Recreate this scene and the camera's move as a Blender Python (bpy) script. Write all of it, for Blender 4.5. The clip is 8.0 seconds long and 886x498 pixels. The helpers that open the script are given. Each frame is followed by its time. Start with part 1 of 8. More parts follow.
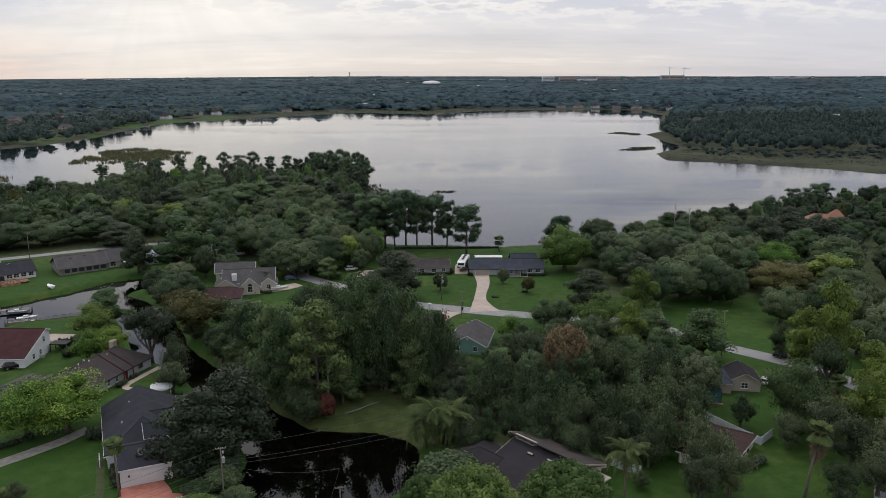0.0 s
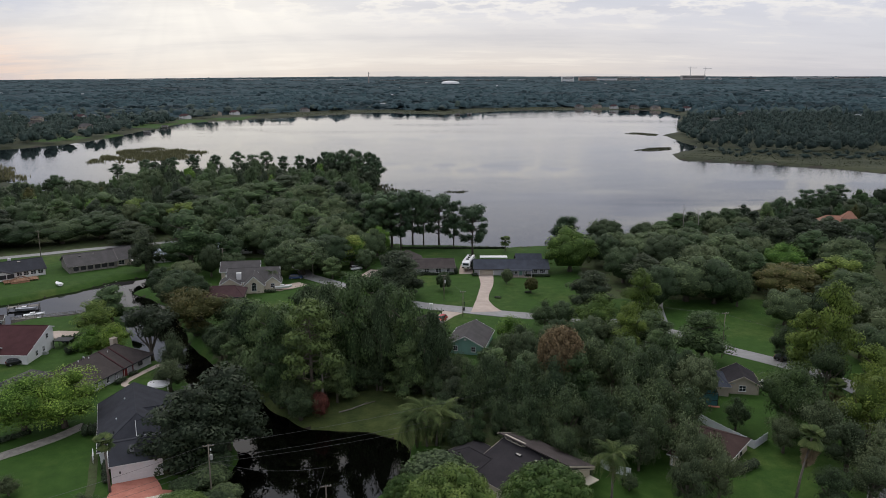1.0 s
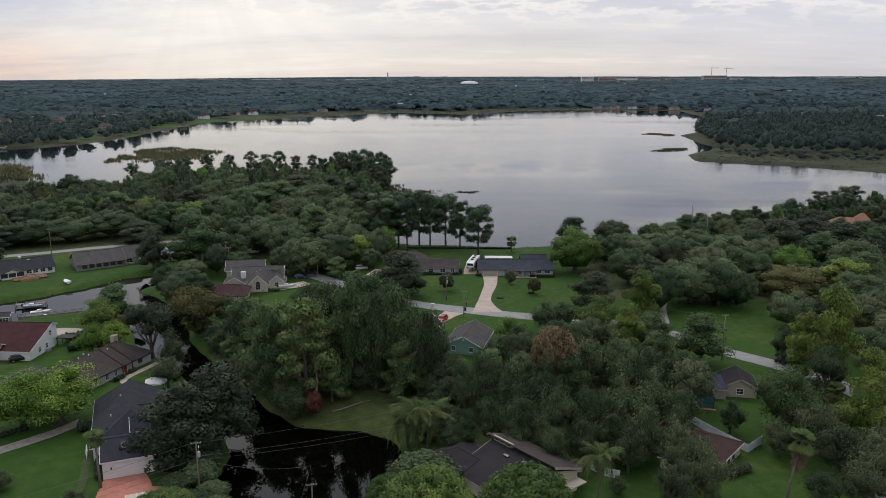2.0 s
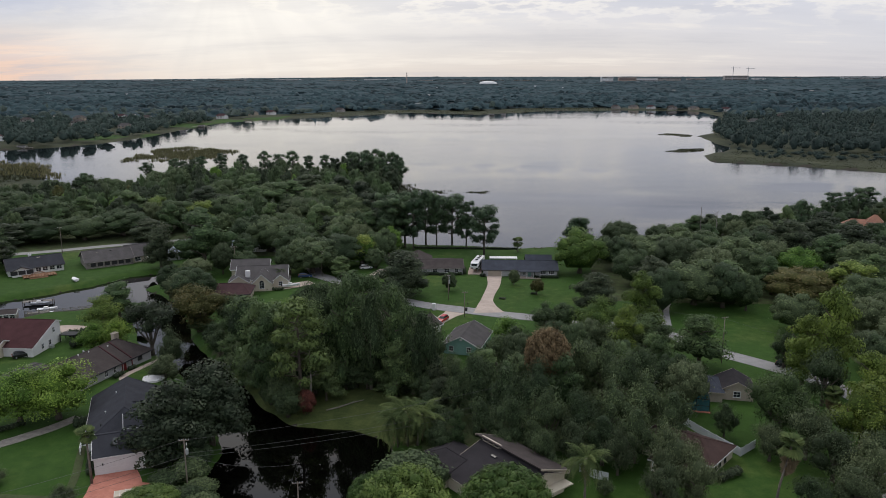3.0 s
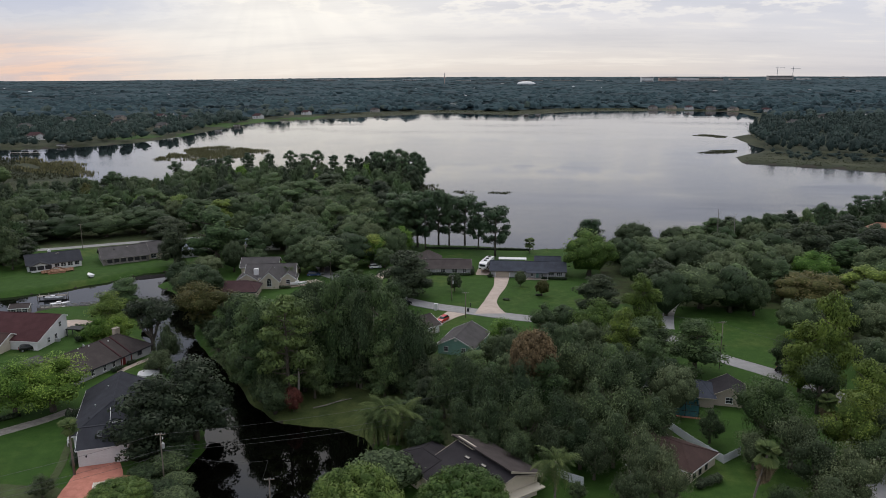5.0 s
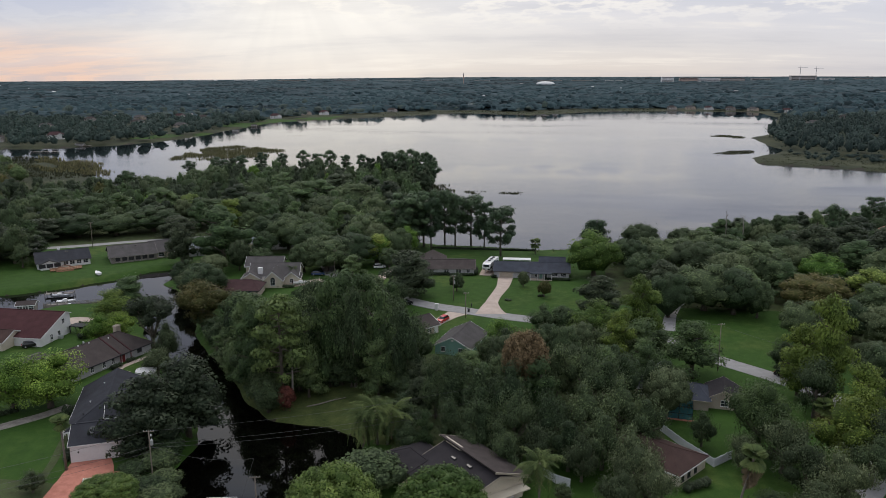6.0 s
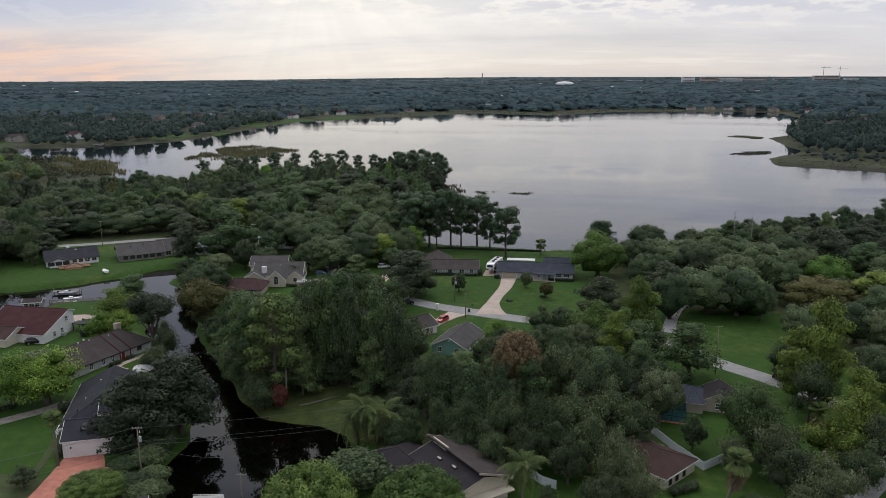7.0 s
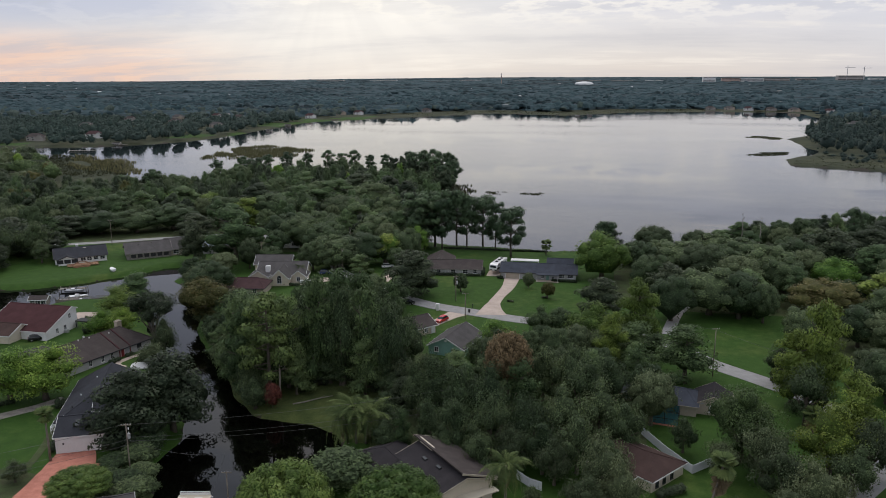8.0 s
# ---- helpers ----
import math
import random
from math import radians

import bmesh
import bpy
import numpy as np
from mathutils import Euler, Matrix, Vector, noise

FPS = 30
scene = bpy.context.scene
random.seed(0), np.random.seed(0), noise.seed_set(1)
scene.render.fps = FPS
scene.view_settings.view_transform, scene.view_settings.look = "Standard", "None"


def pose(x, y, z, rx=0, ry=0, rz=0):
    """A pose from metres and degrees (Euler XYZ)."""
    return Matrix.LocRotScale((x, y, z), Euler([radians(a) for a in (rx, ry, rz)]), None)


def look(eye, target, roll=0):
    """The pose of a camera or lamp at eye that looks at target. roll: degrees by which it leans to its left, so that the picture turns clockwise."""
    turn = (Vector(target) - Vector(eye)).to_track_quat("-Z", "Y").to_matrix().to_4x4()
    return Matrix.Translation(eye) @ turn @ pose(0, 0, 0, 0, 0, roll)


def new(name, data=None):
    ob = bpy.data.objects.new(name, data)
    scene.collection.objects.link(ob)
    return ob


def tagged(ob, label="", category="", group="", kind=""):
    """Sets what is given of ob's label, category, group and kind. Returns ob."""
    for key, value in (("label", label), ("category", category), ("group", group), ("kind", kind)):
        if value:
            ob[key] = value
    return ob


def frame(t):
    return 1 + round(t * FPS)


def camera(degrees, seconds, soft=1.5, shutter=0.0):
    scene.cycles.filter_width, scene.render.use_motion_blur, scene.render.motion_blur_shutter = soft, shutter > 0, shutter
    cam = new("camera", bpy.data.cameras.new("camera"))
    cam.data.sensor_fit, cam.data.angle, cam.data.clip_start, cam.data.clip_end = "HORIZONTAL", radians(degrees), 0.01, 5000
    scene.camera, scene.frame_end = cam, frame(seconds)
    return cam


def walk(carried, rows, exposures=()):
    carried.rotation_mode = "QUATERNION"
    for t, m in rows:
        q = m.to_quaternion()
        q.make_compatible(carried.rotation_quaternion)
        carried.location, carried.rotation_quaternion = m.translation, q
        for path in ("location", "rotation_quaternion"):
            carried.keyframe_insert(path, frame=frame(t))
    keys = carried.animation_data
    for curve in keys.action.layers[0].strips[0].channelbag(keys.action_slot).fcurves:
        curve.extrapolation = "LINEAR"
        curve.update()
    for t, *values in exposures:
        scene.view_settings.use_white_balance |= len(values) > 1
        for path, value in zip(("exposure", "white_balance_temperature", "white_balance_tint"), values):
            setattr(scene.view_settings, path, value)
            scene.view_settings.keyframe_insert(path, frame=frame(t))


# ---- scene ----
cam = camera(59.8, 8.0, soft=0.8)
# seconds, eye x, y, z, yaw, pitch, roll
PATH = [
    (0, 12.483, 0.415, 71.612, 0.390, -12.653, 0.013),
    (1, 17.891, 0.512, 71.596, 1.849, -12.642, -0.005),
    (2, 23.340, 0.762, 71.579, 3.308, -12.632, -0.024),
    (3, 28.831, 1.164, 71.563, 4.768, -12.622, -0.042),
    (4, 34.364, 1.720, 71.547, 6.227, -12.612, -0.060),
    (5, 39.938, 2.428, 71.531, 7.687, -12.602, -0.078),
    (6, 45.554, 3.289, 71.515, 9.148, -12.592, -0.097),
    (7, 51.211, 4.303, 71.498, 10.608, -12.582, -0.115),
    (8, 56.910, 5.470, 71.482, 12.069, -12.572, -0.133),
]
walk(cam, [(t, pose(x, y, z, 90 + pitch, 0, yaw) @ pose(0, 0, 0, 0, 0, roll)) for t, x, y, z, yaw, pitch, roll in PATH])
scene.view_settings.exposure = 0.0

# ---- sky and sun: overcast early morning, the sun behind cloud over the far shore ----
SUN_AZ, SUN_EL = radians(-20), radians(50)   # azimuth from +y towards +x
world = bpy.data.worlds.new("sky")
scene.world = world
world.use_nodes = True


class Nodes:
    """Short hand for building a node tree."""

    def __init__(self, tree):
        self.tree = tree
        tree.nodes.clear()

    def add(self, kind, **values):
        n = self.tree.nodes.new(kind)
        for key, v in values.items():
            if key in n.inputs:
                n.inputs[key].default_value = v
        return n

    def link(self, a, b):
        self.tree.links.new(a, b)

    def put(self, value, socket):
        if isinstance(value, (int, float, tuple)):
            socket.default_value = value
        else:
            self.tree.links.new(value, socket)

    def math(self, op, a, b=0.0, c=0.0, clamp=False):
        n = self.tree.nodes.new("ShaderNodeMath")
        n.operation, n.use_clamp = op, clamp
        for value, socket in zip((a, b, c), n.inputs):
            self.put(value, socket)
        return n.outputs[0]

    def mix(self, fac, a, b, blend="MIX"):
        n = self.tree.nodes.new("ShaderNodeMix")
        n.data_type, n.blend_type = "RGBA", blend
        self.put(fac, n.inputs[0])
        self.put(a, n.inputs[6])
        self.put(b, n.inputs[7])
        return n.outputs[2]

    def ramp(self, fac, *stops):
        n = self.tree.nodes.new("ShaderNodeValToRGB")
        e = n.color_ramp.elements
        while len(e) < len(stops):
            e.new(0.5)
        for el, (at, colour) in zip(e, stops):
            el.position = at
            el.color = (*colour, 1) if isinstance(colour, tuple) else (colour, colour, colour, 1)
        self.put(fac, n.inputs[0])
        return n.outputs[0]

    def step(self, x, lo, hi):
        n = self.tree.nodes.new("ShaderNodeMapRange")
        n.interpolation_type = "SMOOTHSTEP"
        for value, socket in zip((x, lo, hi), n.inputs):
            self.put(value, socket)
        return n.outputs[0]

    def noise(self, vector, scale, detail=4.0, rough=0.55, stretch=None):
        if stretch:
            m = self.tree.nodes.new("ShaderNodeMapping")
            m.inputs["Scale"].default_value = stretch
            self.link(vector, m.inputs[0])
            vector = m.outputs[0]
        n = self.tree.nodes.new("ShaderNodeTexNoise")
        n.inputs["Scale"].default_value, n.inputs["Detail"].default_value, n.inputs["Roughness"].default_value = scale, detail, rough
        if vector is not None:
            self.link(vector, n.inputs["Vector"])
        return n.outputs[0]


def build_sky():
    s = Nodes(world.node_tree)
    where = s.add("ShaderNodeTexCoord").outputs["Generated"]
    sep = s.add("ShaderNodeSeparateXYZ")
    s.link(where, sep.inputs[0])
    x, y, z = sep.outputs
    up = s.math("MAXIMUM", z, 0.0)
    flat = s.math("SQRT", s.math("ADD", s.math("MULTIPLY", x, x), s.math("MULTIPLY", y, y)))
    az = s.math("ARCTAN2", x, y)                      # 0 ahead, positive to the right
    el = s.math("ARCTAN2", up, flat)
    # cloud layer seen on a flat deck: long streaks low down, wide shapes overhead
    deck = s.add("ShaderNodeCombineXYZ")
    far = s.math("DIVIDE", 1.0, s.math("ADD", up, 0.13))
    s.put(s.math("MULTIPLY", x, far), deck.inputs[0])
    s.put(s.math("MULTIPLY", y, far), deck.inputs[1])
    big = s.noise(deck.outputs[0], 0.62, 5, 0.52, (0.34, 1.35, 1))
    fine = s.noise(deck.outputs[0], 2.4, 6, 0.62, (0.7, 1.1, 1))
    cover = s.math("ADD", s.math("MULTIPLY", big, 0.74), s.math("MULTIPLY", fine, 0.26))
    # glow of the hidden sun, spreading down to the horizon
    da = s.math("SUBTRACT", az, SUN_AZ)
    de = s.math("SUBTRACT", el, radians(5.5))
    ring = s.math("ADD", s.math("POWER", s.math("DIVIDE", da, 0.25), 2.0), s.math("POWER", s.math("DIVIDE", de, 0.095), 2.0))
    glow = s.math("EXPONENT", s.math("MULTIPLY", ring, -1.0))
    # base sky by height: cream horizon, pale violet-grey above, bright deck overhead
    base = s.ramp(s.math("DIVIDE", el, 1.2), (0.0, (0.82, 0.73, 0.66)), (0.03, (0.79, 0.75, 0.74)), (0.085, (0.78, 0.78, 0.86)), (0.18, (0.73, 0.75, 0.90)), (0.32, (0.72, 0.79, 0.95)), (0.6, (1.06, 1.10, 1.20)), (1.0, (1.26, 1.30, 1.40)))
    # warm pink quarter well to the side of the sun, blue-grey above it
    side = s.step(s.math("MULTIPLY", az, -1.0), 0.38, 0.62)
    low = s.math("SUBTRACT", 1.0, s.step(el, 0.02, 0.075))
    base = s.mix(s.math("MULTIPLY", s.math("MULTIPLY", side, low), 0.72), base, s.mix(s.step(fine, 0.42, 0.60), (0.95, 0.56, 0.40, 1), (0.72, 0.50, 0.47, 1)))
    high = s.math("MULTIPLY", side, s.math("MULTIPLY", s.step(el, 0.035, 0.085), s.math("SUBTRACT", 1.0, s.step(el, 0.3, 0.6))))
    base = s.mix(s.math("MULTIPLY", high, 0.95), base, (0.42, 0.46, 0.58, 1))
    right = s.math("MULTIPLY", s.step(az, 0.0, 0.5), s.math("SUBTRACT", 1.0, s.step(el, 0.2, 0.5)))
    base = s.mix(s.math("MULTIPLY", right, 0.55), base, (0.655, 0.68, 0.785, 1))
    dark = s.step(cover, 0.46, 0.62)
    lit = s.mix(s.math("MULTIPLY", dark, s.math("MULTIPLY_ADD", s.step(el, 0.09, 0.2), 0.34, 0.34)), base, (0.46, 0.47, 0.55, 1))
    bright = s.math("MULTIPLY", s.step(cover, 0.46, 0.36), s.math("MULTIPLY_ADD", side, -0.7, 1.0))
    lit = s.mix(s.math("MULTIPLY", bright, 0.55), lit, (1.02, 0.95, 0.87, 1))
    # thin bands of brighter and duller cloud above the horizon haze
    bands = s.noise(deck.outputs[0], 1.1, 4, 0.55, (0.30, 3.4, 1))
    above = s.math("MULTIPLY", s.math("MULTIPLY", s.step(el, 0.09, 0.15), s.math("MULTIPLY_ADD", side, -0.85, 1.0)), s.math("SUBTRACT", 1.0, s.step(el, 0.5, 0.9)))
    lit = s.mix(s.math("MULTIPLY", s.math("MULTIPLY", s.step(bands, 0.50, 0.62), above), 0.85), lit, (0.45, 0.47, 0.58, 1))
    lit = s.mix(s.math("MULTIPLY", s.math("MULTIPLY", s.step(bands, 0.50, 0.40), above), 0.85), lit, (1.10, 1.05, 1.0, 1))
    # broken puffs high in the view with lit edges
    dome = s.add("ShaderNodeCombineXYZ")
    s.put(s.math("MULTIPLY", az, 7.0), dome.inputs[0])
    s.put(s.math("MULTIPLY", el, 26.0), dome.inputs[1])
    puff = s.noise(dome.outputs[0], 1.0, 6, 0.58)
    aloft = s.math("MULTIPLY", s.step(el, 0.045, 0.10), s.math("SUBTRACT", 1.0, s.step(el, 0.11, 0.16)))
    lit = s.mix(s.math("MULTIPLY", s.math("MULTIPLY", s.step(puff, 0.50, 0.60), aloft), 0.5), lit, (0.66, 0.68, 0.76, 1))
    edge = s.math("MULTIPLY", s.step(puff, 0.42, 0.47), s.math("SUBTRACT", 1.0, s.step(puff, 0.48, 0.53)))
    warm = s.mix(s.math("MULTIPLY", glow, 0.88), lit, s.mix(s.math("MULTIPLY", dark, 0.6), (1.12, 1.06, 0.97, 1), (0.86, 0.82, 0.79, 1)))
    warm = s.mix(s.math("MULTIPLY", s.math("MULTIPLY", edge, aloft), 0.55), warm, (1.16, 1.09, 0.98, 1))
    # shafts of light slanting down from the hidden sun
    ray = s.add("ShaderNodeCombineXYZ")
    s.put(s.math("ARCTAN2", da, s.math("MAXIMUM", s.math("SUBTRACT", 0.15, el), 0.02)), ray.inputs[0])
    shaft = s.math("MULTIPLY", s.step(s.noise(ray.outputs[0], 3.2, 2, 0.5), 0.40, 0.62), s.math("SUBTRACT", 1.0, s.step(el, 0.06, 0.13)))
    warm = s.mix(s.math("MULTIPLY", shaft, 0.16), warm, (0.70, 0.68, 0.68, 1))
    # lilac cloud bases opposite the pink quarter
    lilac = s.math("MULTIPLY", s.math("MULTIPLY", s.step(s.math("MULTIPLY", az, -1.0), 0.36, 0.58), s.step(el, 0.048, 0.085)), s.math("SUBTRACT", 1.0, s.step(el, 0.2, 0.4)))
    warm = s.mix(s.math("MULTIPLY", s.math("MULTIPLY", lilac, s.step(puff, 0.30, 0.46)), 0.85), warm, (0.58, 0.61, 0.74, 1))
    back = s.add("ShaderNodeBackground", Strength=1.0)
    s.link(warm, back.inputs[0])
    clear = s.tree.nodes.new("ShaderNodeTexSky")
    clear.sky_type, clear.sun_disc, clear.sun_elevation, clear.sun_rotation = "NISHITA", False, SUN_EL, SUN_AZ
    blue = s.add("ShaderNodeBackground", Strength=0.06)
    s.link(clear.outputs[0], blue.inputs[0])
    both = s.add("ShaderNodeMixShader", Fac=0.9)
    s.link(blue.outputs[0], both.inputs[1])
    s.link(back.outputs[0], both.inputs[2])
    out = s.add("ShaderNodeOutputWorld")
    s.link(both.outputs[0], out.inputs[0])


build_sky()
sun = new("sun", bpy.data.lights.new("sun", "SUN"))
sun.data.energy, sun.data.angle, sun.data.color = 0.7, radians(28), (1.0, 0.9, 0.78)
sun.matrix_world = look((0, 0, 300), (-math.sin(SUN_AZ) * math.cos(SUN_EL), -math.cos(SUN_AZ) * math.cos(SUN_EL), 300 - math.sin(SUN_EL)))

# ---- materials ----
def material(name, colour, rough=0.8, vary=0.25, scale=1.0, fine=12.0, bump=0.0, metal=0.0, tint=None, random_amount=0.0, spec=0.3, stretch=None):
    """A surface with stains at one scale, grain at another and a fine relief."""
    m = bpy.data.materials.new(name)
    m.use_nodes = True
    s = Nodes(m.node_tree)
    where = s.add("ShaderNodeTexCoord").outputs["Object"]
    wide = s.noise(where, scale, 4, 0.6, stretch)
    grain = s.noise(where, scale * fine, 3, 0.6, stretch)
    amount = s.math("ADD", s.math("MULTIPLY", wide, 0.6), s.math("MULTIPLY", grain, 0.4))
    dark = tuple(c * (1 - vary) for c in colour)
    light = tuple(min(1, c * (1 + vary)) for c in (tint or colour))
    base = s.ramp(amount, (0.36, dark), (0.64, light))
    if random_amount:
        info = s.add("ShaderNodeObjectInfo").outputs["Random"]
        h = s.add("ShaderNodeHueSaturation")
        s.put(s.math("MULTIPLY_ADD", info, random_amount, 1 - random_amount / 2), h.inputs["Value"])
        s.put(s.math("MULTIPLY_ADD", info, random_amount * 0.08, 0.5 - random_amount * 0.04), h.inputs["Hue"])
        s.link(base, h.inputs["Color"])
        base = h.outputs[0]
    p = s.add("ShaderNodeBsdfPrincipled", Roughness=rough, Metallic=metal)
    p.inputs["Specular IOR Level"].default_value = spec
    s.link(base, p.inputs["Base Color"])
    if bump:
        b = s.add("ShaderNodeBump", Strength=bump, Distance=0.05)
        s.link(grain, b.inputs["Height"])
        s.link(b.outputs[0], p.inputs["Normal"])
    o = s.add("ShaderNodeOutputMaterial")
    s.link(p.outputs[0], o.inputs[0])
    return m


def leaf_material(name, colour, tint, rough=0.55, through_light=0.14, vary=0.5):
    """Foliage: each leaf cluster differs a little, each tree differs as a whole."""
    m = bpy.data.materials.new(name)
    m.use_nodes = True
    s = Nodes(m.node_tree)
    island = s.add("ShaderNodeNewGeometry").outputs["Random Per Island"]
    info = s.add("ShaderNodeObjectInfo").outputs["Random"]
    where = s.add("ShaderNodeTexCoord").outputs["Object"]
    patch = s.noise(where, 0.45, 2, 0.5)
    tuft = s.noise(where, 1.7, 2, 0.5)
    fac = s.math("ADD", s.math("MULTIPLY", island, 0.16), s.math("MULTIPLY_ADD", s.math("ADD", s.math("MULTIPLY", patch, 2.4), s.math("MULTIPLY", tuft, 0.6)), 1.0, -1.10), clamp=True)
    base = s.mix(fac, (*[c * (1 - vary * 0.8) for c in colour], 1), (*[c * 0.96 for c in tint], 1))
    h = s.add("ShaderNodeHueSaturation")
    s.put(s.math("MULTIPLY_ADD", info, 0.7, 0.65), h.inputs["Value"])
    s.put(s.math("MULTIPLY_ADD", info, -0.035, 0.52), h.inputs["Hue"])
    s.link(base, h.inputs["Color"])
    p = s.add("ShaderNodeBsdfPrincipled", Roughness=rough)
    p.inputs["Specular IOR Level"].default_value = 0.18
    s.link(h.outputs[0], p.inputs["Base Color"])
    t = s.add("ShaderNodeBsdfTranslucent")
    s.link(h.outputs[0], t.inputs[0])
    both = s.add("ShaderNodeMixShader", Fac=through_light)
    s.link(p.outputs[0], both.inputs[1])
    s.link(t.outputs[0], both.inputs[2])
    o = s.add("ShaderNodeOutputMaterial")
    s.link(both.outputs[0], o.inputs[0])
    return m


def water_material(name, body, ripple, scale, rough):
    m = bpy.data.materials.new(name)
    m.use_nodes = True
    s = Nodes(m.node_tree)
    where = s.add("ShaderNodeTexCoord").outputs["Object"]
    p = s.add("ShaderNodeBsdfPrincipled", Roughness=rough, IOR=1.33)
    p.inputs["Base Color"].default_value = (*body, 1)
    calm = s.step(s.noise(where, 0.004, 3, 0.5, (1, 2.2, 1)), 0.42, 0.6)
    s.put(s.math("MULTIPLY_ADD", calm, rough * 1.2, rough * 0.6), p.inputs["Roughness"])
    waves = s.math("ADD", s.noise(where, scale, 3, 0.5, (1, 1.8, 1)), s.math("MULTIPLY", s.noise(where, scale * 0.13, 2, 0.5), 1.5))
    b = s.add("ShaderNodeBump", Strength=ripple, Distance=0.1)
    if ripple > 0.03:                       # wind draws rougher bands over open water
        bands = s.step(s.noise(where, 0.006, 4, 0.55, (0.55, 1.5, 1)), 0.42, 0.60)
        s.put(s.math("MULTIPLY_ADD", bands, ripple * 8.0, ripple * 0.2), b.inputs["Strength"])
    s.link(waves, b.inputs["Height"])
    s.link(b.outputs[0], p.inputs["Normal"])
    o = s.add("ShaderNodeOutputMaterial")
    s.link(p.outputs[0], o.inputs[0])
    return m


def glass_material():
    m = bpy.data.materials.new("window_glass")
    m.use_nodes = True
    s = Nodes(m.node_tree)
    p = s.add("ShaderNodeBsdfPrincipled", Roughness=0.05, IOR=1.5)
    p.inputs["Base Color"].default_value = (0.02, 0.025, 0.03, 1)
    o = s.add("ShaderNodeOutputMaterial")
    s.link(p.outputs[0], o.inputs[0])
    return m


def ground_material():
    m = bpy.data.materials.new("grass_ground")
    m.use_nodes = True
    s = Nodes(m.node_tree)
    where = s.add("ShaderNodeTexCoord").outputs["Object"]
    wide = s.noise(where, 0.035, 4, 0.55)
    mid = s.noise(where, 0.35, 4, 0.6)
    blade = s.noise(where, 5.0, 3, 0.65)
    tone = s.math("ADD", s.math("MULTIPLY", mid, 0.5), s.math("MULTIPLY", blade, 0.5))
    lawn = s.ramp(tone, (0.33, (0.022, 0.052, 0.009)), (0.5, (0.032, 0.074, 0.012)), (0.68, (0.047, 0.096, 0.018)))
    dry = s.ramp(tone, (0.35, (0.065, 0.088, 0.022)), (0.65, (0.115, 0.135, 0.036)))
    base = s.mix(s.math("MULTIPLY", s.step(s.math("MULTIPLY_ADD", mid, 0.3, wide), 0.66, 0.86), 0.4), lawn, dry)
    p = s.add("ShaderNodeBsdfPrincipled", Roughness=0.9)
    p.inputs["Specular IOR Level"].default_value = 0.15
    s.link(base, p.inputs["Base Color"])
    b = s.add("ShaderNodeBump", Strength=0.5, Distance=0.08)
    s.link(blade, b.inputs["Height"])
    s.link(b.outputs[0], p.inputs["Normal"])
    o = s.add("ShaderNodeOutputMaterial")
    s.link(p.outputs[0], o.inputs[0])
    return m


